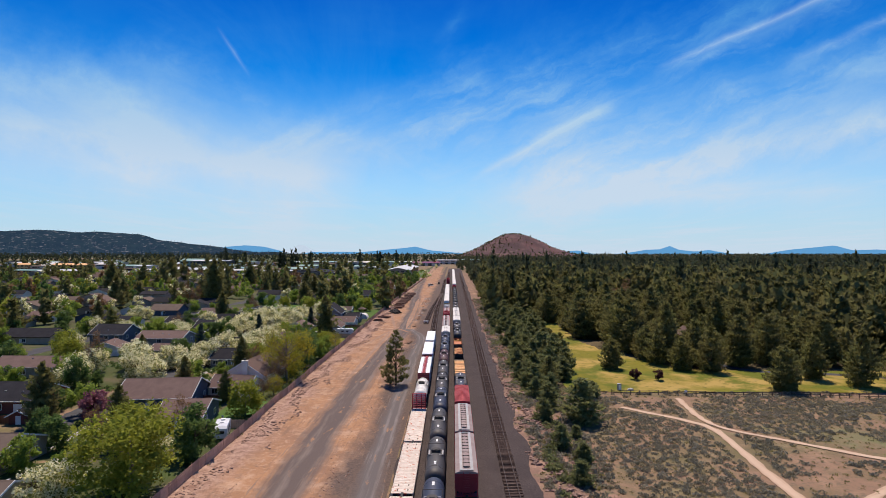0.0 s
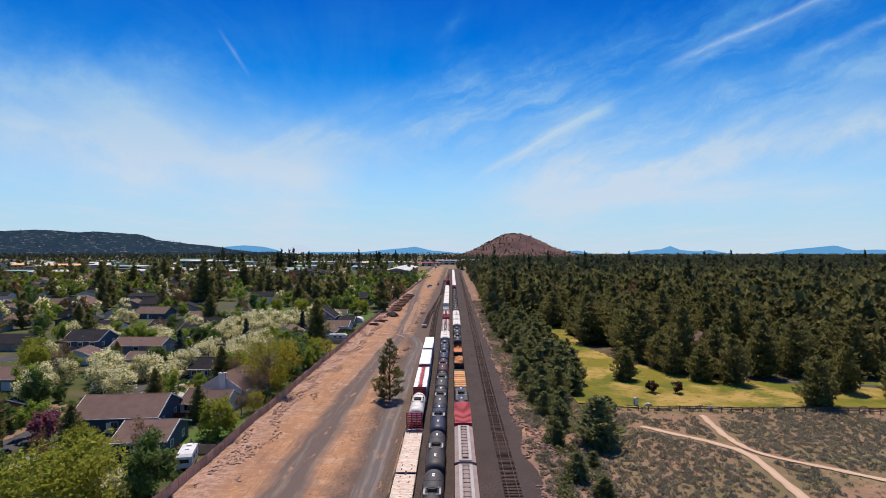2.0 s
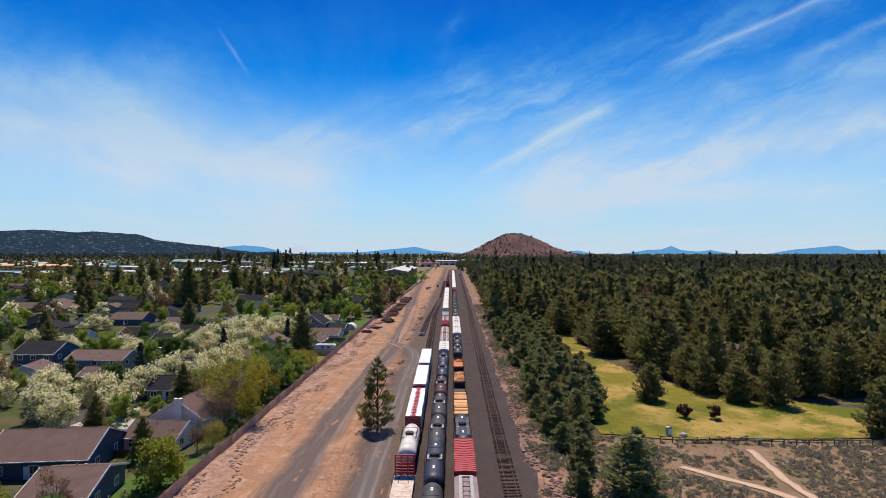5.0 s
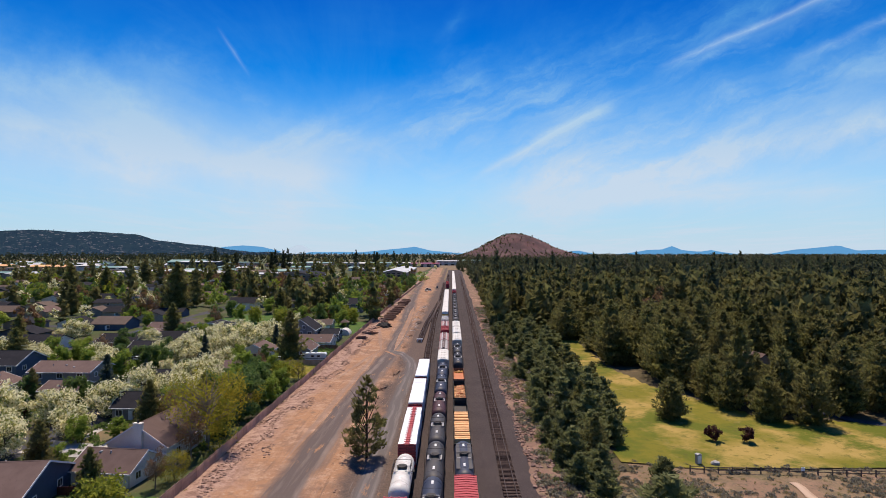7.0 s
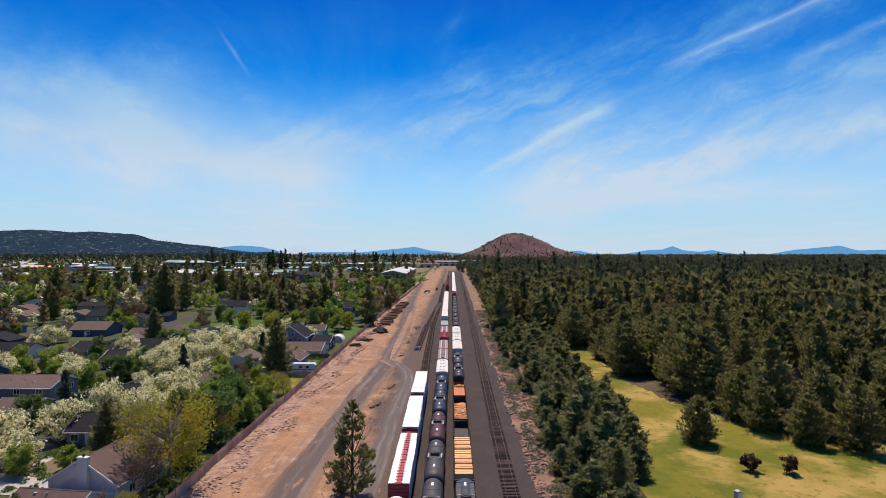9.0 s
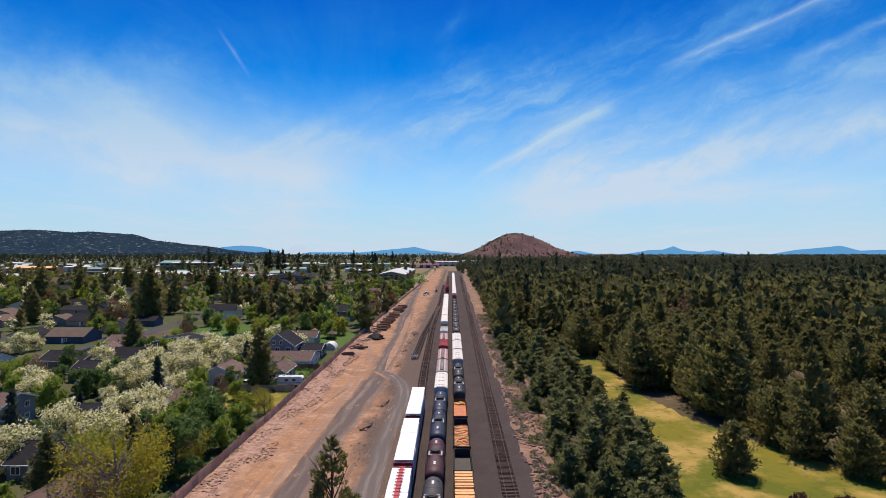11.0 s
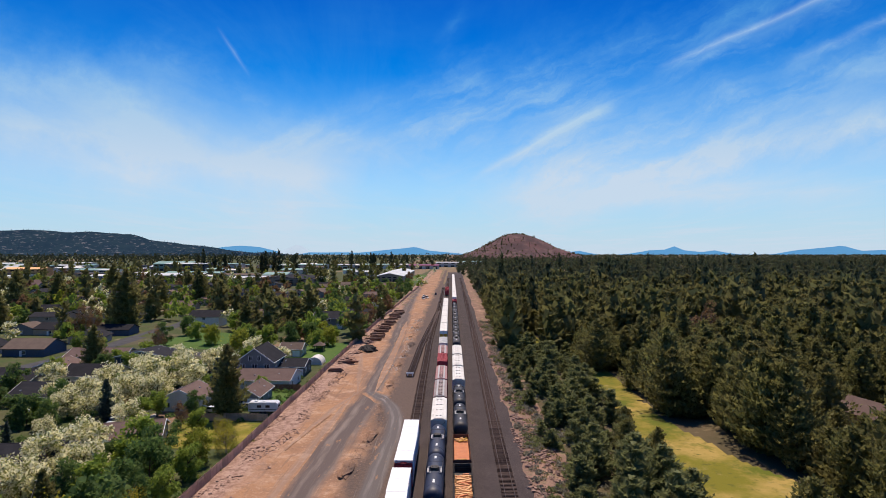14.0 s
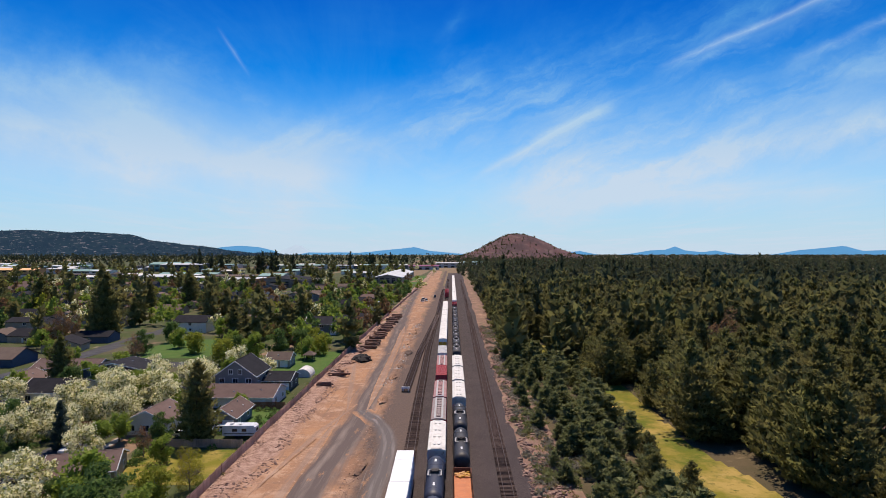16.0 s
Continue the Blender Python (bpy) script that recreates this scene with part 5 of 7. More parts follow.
def round_crown(h, r, n, size, seed, base=0.25, clumps=26, core=0.62):
    """Clumps of leaves round a middle, with larger shaded leaf masses within."""
    rng = np.random.default_rng(seed)
    c = rng.normal(size=(clumps, 3))
    c /= np.linalg.norm(c, axis=1)[:, None]
    c *= rng.uniform(0.45, 0.95, (clumps, 1))
    mid, half = h * (1 + base) / 2, h * (1 - base) / 2
    c = c * np.array([r, r, half]) + np.array([0, 0, mid])
    rad = rng.uniform(0.24, 0.42, clumps) * r
    k = rng.integers(0, clumps, n)
    d = rng.normal(size=(n, 3))
    d /= np.linalg.norm(d, axis=1)[:, None]
    p = c[k] + d * (rad[k] * rng.uniform(0.55, 1.08, n))[:, None]
    bits = [leaves(p, size, rng, 0.1)]
    if core:
        m = n // 4
        k = rng.integers(0, clumps, m)
        p = c[k] + rng.normal(size=(m, 3)) * (rad[k] * core * 0.45)[:, None]
        bits.append(leaves(p, size * 1.9, rng, 0.0))
    return join(bits)


def trunk_shape(h, r, lean=0.02, limbs=0, spread=2.0, seed=1, top=0.9):
    rnd = random.Random(seed)
    s = Shape()
    s.rod((0, 0, -0.4), (lean * h, 0, h * top * 0.5), r, r * 0.7, 7)
    s.rod((lean * h, 0, h * top * 0.5), (0, lean * h, h * top), r * 0.7, r * 0.15, 6)
    for k in range(limbs):
        a, z = rnd.uniform(0, 6.28), h * rnd.uniform(0.25, 0.6)
        q = Vector((math.cos(a) * spread, math.sin(a) * spread, z + h * rnd.uniform(0.15, 0.35)))
        s.rod((lean * h, 0, z), q, r * 0.4, r * 0.1, 5)
        for _ in range(2):
            w = Vector((rnd.uniform(-1, 1), rnd.uniform(-1, 1), rnd.uniform(0.2, 1))) * spread * 0.5
            s.rod(q * 0.7 + Vector((0, 0, z * 0.3)), q + w, r * 0.16, r * 0.04, 4)
    return s


def tree(name, label, trunk, crown, crown_mat, bark="bark", group=""):
    t = thing(name, label, "tree", group=group)
    part("trunk", trunk, bark, t)
    part("crown", tri_mesh("crown", *crown, crown_mat), "", t)
    return t


TREES = {}


def kind_of_tree(key, make):
    if key not in TREES:
        TREES[key] = make()
        TREES[key].matrix_basis = pose(0, 0, -60)
        TREES[key + "_used"] = False
    return TREES[key]


def plant(key, x, y, scale=1.0, rz=0.0, tall=1.0, label=""):
    src = TREES[key]
    m = pose(x, y, height(x, y) - 0.05, 0, 0, rz) @ Matrix.Diagonal((scale, scale, scale * tall, 1))
    if not TREES[key + "_used"]:
        TREES[key + "_used"] = True
        src.matrix_basis = m
        t = src
    else:
        keep = src.matrix_basis.copy()
        src.matrix_basis = Matrix.Identity(4)
        t = copy_thing(src, m)
        src.matrix_basis = keep
    if label:
        t["label"] = label
    return t


for i, (h, r, bl) in enumerate(((14.0, 5.2, 0.62), (16.5, 5.4, 0.72), (12.0, 5.2, 0.55), (14.5, 6.0, 0.6))):
    kind_of_tree(f"pine{i}", lambda: tree("pine_tree", "dark green dense pine tree at the forest edge", trunk_shape(h, 0.28, 0.01, top=0.92), conifer_crown(h, r, 2200, 0.43, 40 + i, 0.03, bl), "pine_needles", group="pine forest"))
for i, (h, r) in enumerate(((7.0, 2.7), (8.5, 3.2), (5.5, 2.3))):
    kind_of_tree(f"juniper{i}", lambda: tree("juniper_tree", "bushy grey-green juniper on the railway bank", trunk_shape(h, 0.2, 0.03, top=0.7), conifer_crown(h, r, 1150, 0.36, 60 + i, 0.0, 0.6), "juniper_needles", group="junipers on the bank"))
kind_of_tree("lone", lambda: tree("pine_tree", "lone ponderosa pine standing on bare dirt", trunk_shape(14.5, 0.26, 0.0, 12, 2.2, 3), conifer_crown(14.6, 3.9, 2000, 0.40, 5, 0.05, 0.85, False), "pine_needles"))
kind_of_tree("deodar", lambda: tree("pine_tree", "tall dark pine growing beside the houses", trunk_shape(15, 0.3, 0.0, 4, 2.5, 3), conifer_crown(16, 4.9, 2500, 0.46, 9, 0.06, 0.8), "pine_needles", group="garden conifers"))
kind_of_tree("spruce", lambda: tree("spruce_tree", "narrow blue-green garden spruce", trunk_shape(10, 0.2), conifer_crown(11, 2.9, 1500, 0.34, 11, 0.03, 0.9, True, False), "spruce_needles", group="garden conifers"))
for i in range(2):
    kind_of_tree(f"blossom{i}", lambda: tree("blossom_tree", "rounded tree covered with creamy white blossom", trunk_shape(6.5, 0.2, 0.02, 5, 2.2, i), round_crown(8.2, 4.4, 2900, 0.26, 70 + i, 0.02, 34, 0.6), "blossom", group="blossoming street trees"))
    kind_of_tree(f"green{i}", lambda: tree("leafy_tree", "rounded garden tree in fresh green leaf", trunk_shape(7, 0.2, 0.02, 5, 2.2, i), round_crown(9, 4.0, 1900, 0.31, 80 + i, 0.04, 26), "green_leaves", group="garden trees"))
    kind_of_tree(f"dark{i}", lambda: tree("leafy_tree", "dense dark green garden tree", trunk_shape(7, 0.2, 0.02, 5, 2.0, i), round_crown(9, 3.9, 1900, 0.31, 90 + i, 0.0, 26), "dark_leaves", group="garden trees"))
    kind_of_tree(f"fresh{i}", lambda: tree("leafy_tree", "yellow-green tree in new spring leaf", trunk_shape(9, 0.25, 0.02, 7, 3, i), round_crown(11, 5.4, 2600 if i else 6500, 0.32 if i else 0.21, 100 + i, 0.0, 52, 0.62), "fresh_leaves", "pale_bark", group="garden trees"))
kind_of_tree("golden", lambda: tree("leafy_tree", "golden-leafed tree with bare pale twigs showing", trunk_shape(13, 0.3, 0.02, 34, 4.6, 2), round_crown(13.5, 6.4, 6000, 0.20, 111, 0.06, 34, 0), "golden_leaves", "pale_bark", group="garden trees"))
kind_of_tree("bare", lambda: tree("bare_tree", "leafless brown tree with a haze of twigs", trunk_shape(11, 0.22, 0.02, 24, 2.4, 5), round_crown(13, 3.2, 1600, 0.22, 112, 0.12, 24, 0), "bare_twigs", "pale_bark", group="bare trees"))
kind_of_tree("pinkb", lambda: tree("blossom_tree", "small tree with dusky pink blossom", trunk_shape(4.5, 0.14, 0.02, 4, 1.5, 5), round_crown(5.2, 2.6, 1500, 0.24, 113, 0.12), "pink_blossom", group="garden trees"))
kind_of_tree("redt", lambda: tree("leafy_tree", "small dark red-leafed ornamental tree", trunk_shape(3.5, 0.12, 0.02, 4, 1.2, 5), round_crown(4.2, 1.9, 1300, 0.2, 114, 0.15), "red_leaves", group="red-leafed trees"))

# the trees that stand out, one by one
plant("lone", -15.3, 152.8)
plant("fresh0", -47.6, 84.0, 1.45, 40, 0.80)
for x, y, k, s in ((-43.9, 97.5, "dark0", 1.02), (-48, 186, "dark0", 0.95), (-53.5, 190, "green1", 0.95), (-50, 197, "dark1", 0.95), (-45.5, 201, "green0", 0.7), (-59, 190, "dark0", 0.8), (-46.5, 182, "golden", 0.5), (-61, 176, "green0", 0.85), (-55, 171, "fresh1", 0.7), (-63, 111, "fresh1", 0.6), (-68, 108, "bare", 0.55), (-53, 99, "bare", 0.5), (-279, 467, "deodar", 1.65), (-256, 472, "deodar", 1.5), (-295, 598, "deodar", 1.7), (-183, 515, "deodar", 1.6), (-203, 500, "deodar", 1.3), (-172, 530, "deodar", 1.35), (-120, 470, "deodar", 1.2), (-104, 430, "deodar", 1.1), (-230, 390, "deodar", 1.2), (-215, 372, "deodar", 1.05), (-46, 158, "golden", 1.15), (-46, 151, "bare", 0.75), (-46.5, 176, "dark1", 1.15), (-44.5, 190, "green0", 0.7),
                   (-47.5, 166, "fresh1", 0.75), (-45, 124, "fresh1", 0.72), (-46, 139, "bare", 0.5), (-44.5, 142, "golden", 0.38), (-71, 102, "dark1", 0.7), (-64, 103, "bare", 0.5),
                   (-53, 237, "deodar", 1.05), (-57, 206, "green1", 1.1), (-52, 203, "dark0", 0.9), (-47, 208, "fresh1", 0.6), (-55, 226, "green0", 0.6), (-60, 229, "bare", 0.5), (-52, 259, "green1", 0.6),
                   (-64, 258, "spruce", 0.9), (-158, 378, "deodar", 1.85), (-168, 364, "bare", 1.25), (-163, 362, "bare", 1.1), (-85, 118, "deodar", 0.8), (-80, 124, "green1", 0.85), (-75, 119, "pinkb", 1.2),
                   (-96, 116, "green0", 0.8), (-120, 178, "fresh1", 0.8), (-112, 182, "green1", 0.7), (-72, 160, "green0", 0.62), (-66, 163, "green1", 0.5), (-82, 186, "spruce", 1.1), (-57, 182, "deodar", 0.55),
                   (-99, 232, "dark1", 0.75), (-89, 228, "dark0", 0.7), (-79, 233, "spruce", 0.9), (-70, 238, "green1", 0.75), (-61, 238, "dark0", 0.65), (-96, 284, "redt", 1.5), (-44, 214, "golden", 0.4), (-48, 222, "golden", 0.35),
                   (-112, 352, "green0", 0.95), (-100, 340, "fresh1", 0.8), (-119, 338, "dark0", 1.0), (-95, 366, "deodar", 1.0), (-105, 379, "green1", 1.1), (-122, 366, "dark1", 1.0), (-90, 352, "green1", 0.9), (-84, 340, "dark1", 0.8), (-54, 330, "green0", 0.9), (-60, 345, "dark1", 1.0), (-52, 352, "green1", 0.8), (-66, 333, "dark0", 1.1), (-74, 330, "green0", 1.1), (-80, 318, "fresh1", 0.9), (-69, 352, "deodar", 0.75), (-51, 338, "fresh1", 0.75)):
    plant(k, x, y, s, (x * 37) % 360)
for x, y, s in ((-57, 79, 0.75), (-85, 172, 0.9), (-92, 166, 0.95), (-88, 158, 0.85), (-96, 172, 0.9), (-77, 178, 0.95), (-76, 192, 0.9), (-67, 191, 0.85), (-63, 200, 0.8), (-70, 201, 0.85), (-75, 163, 0.8), (-80, 152, 0.8),
                (-68, 209, 0.85), (-84, 262, 1.0), (-78, 268, 0.95), (-90, 270, 0.95), (-72, 262, 0.8), (-95, 262, 0.9), (-85, 252, 0.85), (-92, 246, 0.8), (-76, 250, 0.85), (-83, 240, 0.8), (-90, 236, 0.75), (-69, 279, 0.9), (-86, 284, 0.9),
                (-77, 288, 0.95), (-70, 226, 0.75), (-112, 230, 0.8), (-150, 240, 0.8), (-112, 262, 0.8), (-160, 290, 0.8), (-135, 235, 0.85), (-98, 244, 0.75), (-58, 296, 0.7), (-70, 305, 0.9), (-100, 150, 0.8), (-104, 158, 0.8), (-108, 228, 0.75)):
    plant(f"blossom{int(x) % 2}", x, y, s * 1.12, (x * 53) % 360)
for x, y, k, s in ((27.8, 124.5, 1, 1.85), (20, 91, 2, 0.9), (19.8, 107, 0, 0.85), (22.5, 101, 2, 0.8), (19.4, 124, 0, 0.9), (20.3, 143, 1, 0.7), (22, 135, 0, 0.9), (19.6, 160, 2, 0.8), (21, 152, 1, 0.9), (24.5, 146, 0, 0.9), (19, 176, 0, 1.0),
                   (26, 160, 1, 1.0), (23, 168, 0, 1.1), (28.5, 172, 1, 1.1), (20, 190, 2, 0.9), (25, 184, 1, 1.1), (31, 184, 1, 1.2), (29, 196, 1, 1.2), (22, 204, 0, 1.0), (34, 198, 1, 1.1), (26, 212, 1, 1.0), (31, 164, 0, 1.0),
                   (33.5, 175, 0, 1.15), (36, 190, 1, 1.0), (19.5, 220, 2, 0.7), (24, 236, 0, 0.9), (30, 232, 1, 1.0), (35, 222, 0, 1.0), (19.5, 252, 2, 0.8), (25, 262, 0, 0.9), (18.6, 278, 2, 0.7), (23, 292, 0, 0.8), (30, 250, 1, 1.0), (34, 263, 1, 1.1), (28, 280, 0, 1.1),
                   (33, 300, 1, 1.2), (19, 316, 2, 0.8), (25, 322, 0, 0.9), (37, 240, 1, 1.0), (34.5, 146, 2, 0.8), (24, 114, 2, 0.6)):
    plant(f"juniper{k}", x, y, s * (0.95 if s > 1.25 or y < 130 else 1.15), (x * 91) % 360, 0.62 if s > 1.25 else 0.8)
bank_spots = scatter((19.8, 32, 140, 420), 5.2, 23, lambda x, y: noise.noise(Vector((x * 0.1, y * 0.05, 60))) > -0.18 and (y > 150 or x < 24))
rb = random.Random(12)
for x, y in bank_spots[::2][:80]:
    plant(f"juniper{rb.randrange(3)}", x, y, rb.uniform(0.4, 0.8) * (1.0 if x < 21 else 1.45), rb.uniform(0, 360), rb.uniform(0.65, 0.85))
for x, y, k, s in ((88.5, 156.5, 2, 1.0), (50, 184, 2, 0.8), (67, 193, 3, 0.8), (80, 181, 3, 0.95), (113, 162, 1, 0.95), (39, 214, 0, 0.5), (72, 184, 2, 0.85), (33, 213, 0, 0.6), (37, 206, 2, 0.55), (38, 232, 2, 0.5), (105, 171, 0, 0.9), (128, 168, 3, 0.9)):
    plant(f"pine{k}", x, y, s, (x * 71) % 360)
for x, y in ((52.6, 168.5), (59.2, 168)):
    plant("redt", x, y, 0.8, x * 40)
plant("bare", 91, 316, 1.75, 30, label="tall leafless brown tree among the pines")
plant("bare", 112, 225, 0.9, 80)


def in_forest(x, y):
    if x < along([(150, 24), (240, 24), (330, 21), (420, 20), (700, 22), (1100, 25)], y) or x > 0.86 * y + 30:
        return False
    left = along([(150, 27), (158, 28), (185, 34), (215, 37), (240, 40), (275, 42), (300, 42)], y)
    right = along([(150, 260), (183, 260), (188, 75), (200, 65), (217, 57), (240, 53), (275, 51), (300, 50)], y)
    if y < 300 and left - 1 < x < right + 1:
        return False
    return y > 152 and not any(a < x < b and c < y < d for a, b, c, d in ((40, 53, 262, 300), (29, 42, 330, 372), (38, 45, 306, 322), (88, 106, 234, 250)))


near = scatter((24, 125, 152, 330), 7.4, 5, in_forest)
rnd = random.Random(8)
for x, y in near[:285]:
    k = rnd.choice((0, 1, 2, 3, 3))
    if x < 46 and y > 190:
        plant(f"juniper{k % 3}", x, y, rnd.uniform(0.9, 1.45), rnd.uniform(0, 360), rnd.uniform(0.62, 0.8), "dense grey-green juniper between lawn and railway")
        continue
    low = 0.5 if 76 < x < 105 and 196 < y < 236 else 0.6 if x < 40 else 1.0
    plant(f"pine{k}", x, y, rnd.uniform(0.65, 1.35) * low, rnd.uniform(0, 360), rnd.uniform(0.9, 1.1))


def woods(name, label, places, templates, mat, seed, smin, smax):
    """Many trees as one mesh."""
    rng = np.random.default_rng(seed)
    bits = []
    for x, y in places:
        v, f = templates[rng.integers(len(templates))]
        a, s = rng.uniform(0, 6.28), rng.uniform(smin, smax)
        c, d = math.cos(a) * s, math.sin(a) * s
        w = np.stack([v[:, 0] * c - v[:, 1] * d + x, v[:, 0] * d + v[:, 1] * c + y, v[:, 2] * s * rng.uniform(0.9, 1.15) + height(x, y)], 1)
        bits.append((w, f))
    return tagged(new(name, tri_mesh(name, *join(bits), mat)), label, "woods", kind="stuff")


MID = [conifer_crown(h, r, 210, 1.15, 200 + i, 0.03, b) for i, (h, r, b) in enumerate(((14.0, 5.2, 0.6), (17.0, 5.4, 0.75), (12.5, 5.2, 0.55), (18.5, 5.6, 0.85)))]
SPECK = [conifer_crown(14, 5.0, 12, 3.6, 230 + i, 0.05, 0.8, False) for i in range(3)]
FAR = [conifer_crown(h, r, 34, 2.3, 220 + i, 0.05, 0.8, False) for i, (h, r) in enumerate(((15, 5.0), (19, 5.2), (12, 4.8)))]
rest = near[285:] + scatter((125, 420, 176, 330), 8.0, 6, in_forest) + scatter((20, 480, 330, 560), 8.2, 7, in_forest)
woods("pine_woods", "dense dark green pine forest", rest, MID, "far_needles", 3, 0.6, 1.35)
far = scatter((20, 900, 560, 900), 10.5, 8, in_forest) + scatter((25, 1900, 900, 2200), 22, 9, lambda x, y: x < 0.86 * y)
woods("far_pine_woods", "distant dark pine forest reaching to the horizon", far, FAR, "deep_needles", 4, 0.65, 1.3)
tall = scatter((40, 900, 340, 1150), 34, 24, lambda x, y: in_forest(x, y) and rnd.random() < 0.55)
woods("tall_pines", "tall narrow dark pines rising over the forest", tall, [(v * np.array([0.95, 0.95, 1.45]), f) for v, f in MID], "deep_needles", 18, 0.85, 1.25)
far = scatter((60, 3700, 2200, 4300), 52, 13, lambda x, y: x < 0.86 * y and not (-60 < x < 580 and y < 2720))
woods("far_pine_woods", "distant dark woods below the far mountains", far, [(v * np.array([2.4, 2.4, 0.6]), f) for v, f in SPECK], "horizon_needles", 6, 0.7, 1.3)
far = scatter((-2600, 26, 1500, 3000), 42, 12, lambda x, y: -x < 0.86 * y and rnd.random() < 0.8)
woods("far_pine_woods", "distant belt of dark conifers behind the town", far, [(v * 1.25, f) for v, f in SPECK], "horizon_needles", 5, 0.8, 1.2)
ROUND = [round_crown(9.0, 4.8, 220, 0.72, 240 + i, 0.05, 9, 0.8) for i in range(3)]
spots = scatter((-520, -92, 240, 760), 12.6, 14, lambda x, y: noise.noise(Vector((x * 0.025, y * 0.025, 90))) > -0.1 and -x < 0.86 * y + 20 and free(x, y, 2.5) and off_street(x, y, 5))
spots += scatter((-92, -46, 300, 700), 11, 15, lambda x, y: free(x, y, 3) and not (y < 350))
spots += scatter((-320, -100, 130, 240), 13.5, 18, lambda x, y: -x < 0.9 * y + 40 and free(x, y, 3) and off_street(x, y, 5))
r2 = random.Random(31)
bins = {k: [] for k in ("pine", "green_leaves", "fresh_leaves", "dark_leaves", "bare_twigs", "blossom")}
single = []
for x, y in spots:
    k = r2.choices(list(bins), (19, 22, 12, 22, 12, 9))[0]
    if y < 330 and x > -190 and len(single) < 60:
        single.append((k, x, y))
    else:
        bins[k].append((x, y))
for k, x, y in single:
    key = {"pine": r2.choice(("deodar", "deodar", "spruce", "pine1", "pine0")), "green_leaves": "green0", "fresh_leaves": "fresh1", "dark_leaves": "dark0", "bare_twigs": "bare", "blossom": "blossom0"}[k]
    plant(key, x, y, r2.uniform(0.6, 0.95), r2.uniform(0, 360))
more = scatter((-118, -46, 84, 300), 9.0, 19, lambda x, y: -x < 0.86 * y + 8 and free(x, y, 2.2) and off_street(x, y, 6) and not (-80 < x < -60 and 149 < y < 163) and not (x > -66 and 214 < y < 246) and all((x - o.location.x) ** 2 + (y - o.location.y) ** 2 > 20 for o in scene.collection.objects if o.name.startswith(("leafy", "blossom", "pine_tree", "spruce"))))
for x, y in more[:125]:
    key = r2.choices(("green0", "green1", "dark0", "dark1", "fresh1", "fresh1", "blossom0", "blossom1", "deodar", "spruce", "pinkb", "bare"), (13, 13, 15, 15, 3, 2, 9, 9, 7, 6, 2, 5))[0]
    plant(key, x, y, r2.uniform(0.45, 0.9), r2.uniform(0, 360))
woods("garden_pines", "dark pines between the houses", bins["pine"] + scatter((-900, -60, 760, 1500), 30, 16, lambda x, y: -x < 0.86 * y and r2.random() < 0.28), MID, "far_needles", 7, 0.65, 1.35)
for k, words in (("green_leaves", "green leafy trees between the houses"), ("fresh_leaves", "yellow-green spring trees between the houses"), ("dark_leaves", "dark leafy trees between the houses"), ("bare_twigs", "bare brown trees between the houses"), ("blossom", "white blossoming trees between the houses")):
    woods("garden_trees", words, bins[k] + scatter((-900, -60, 760, 1300), 75, hash(len(k)) % 50, lambda x, y: -x < 0.86 * y and r2.random() < 0.35), ROUND, k, 9, 0.65, 1.3)


# ---- low plants ----
def tufts(name, label, places, mat, seed, smin, smax, n=40, flat=0.62, category="shrubs"):
    rng = np.random.default_rng(seed)
    bits = []
    for x, y in places:
        s = rng.uniform(smin, smax)
        d = rng.normal(size=(n, 3))
        d /= np.linalg.norm(d, axis=1)[:, None]
        d[:, 2] = abs(d[:, 2])
        p = d * np.array([s, s, s * flat]) * rng.uniform(0.45, 1.0, (n, 1)) + np.array([x, y, height(x, y)])
        bits.append(leaves(p, s * 0.30, rng, 0.4))
    return tagged(new(name, tri_mesh(name, *join(bits), mat)), label, category, kind="stuff")


def on_path(x, y):
    for l, w in (([(40, 138), (47, 131), (54, 121), (52.5, 105), (51.6, 88)], 2.2), ([(57, 148), (54.5, 130), (54, 121), (65.4, 112), (76, 103), (110, 92)], 2.0)):
        for (a, b), (c, d) in zip(l, l[1:]):
            q = Vector((c - a, d - b))
            t = max(0, min(1, ((x - a) * q.x + (y - b) * q.y) / q.length_squared))
            if math.hypot(x - a - q.x * t, y - b - q.y * t) < w:
                return True
    return False


sage = scatter((24, 135, 76, 150), 1.1, 41, lambda x, y: not on_path(x, y) and x < 0.85 * y + 10 and noise.noise(Vector((x * 0.07, y * 0.07, 5))) > -0.22 + 0.25 * noise.noise(Vector((x * 0.4, y * 0.4, 1))))
tufts("sagebrush", "low grey-green sagebrush clumps on sandy soil", sage, "sage_leaves", 51, 0.3, 0.85, 34)
dry = scatter((22, 135, 76, 152), 1.9, 42, lambda x, y: not on_path(x, y) and x < 0.85 * y + 10)
tufts("dry_grass", "tufts of dry yellow-green grass among the sagebrush", dry, "dry_grass", 52, 0.25, 0.6, 12, 0.5, "grass")
bank = scatter((15.0, 26, 78, 420), 1.25, 43, lambda x, y: noise.noise(Vector((x * 0.2, y * 0.09, 15))) > -0.12)
tufts("bank_brush", "scrubby grey brush on the railway bank", bank, "sage_leaves", 53, 0.4, 1.15)
tufts("bank_shrubs", "dark green low shrubs on the railway bank", scatter((16, 27, 78, 420), 2.3, 48, lambda x, y: noise.noise(Vector((x * 0.2, y * 0.07, 75))) > 0.16), "juniper_needles", 58, 0.6, 1.5, 60, 0.8)
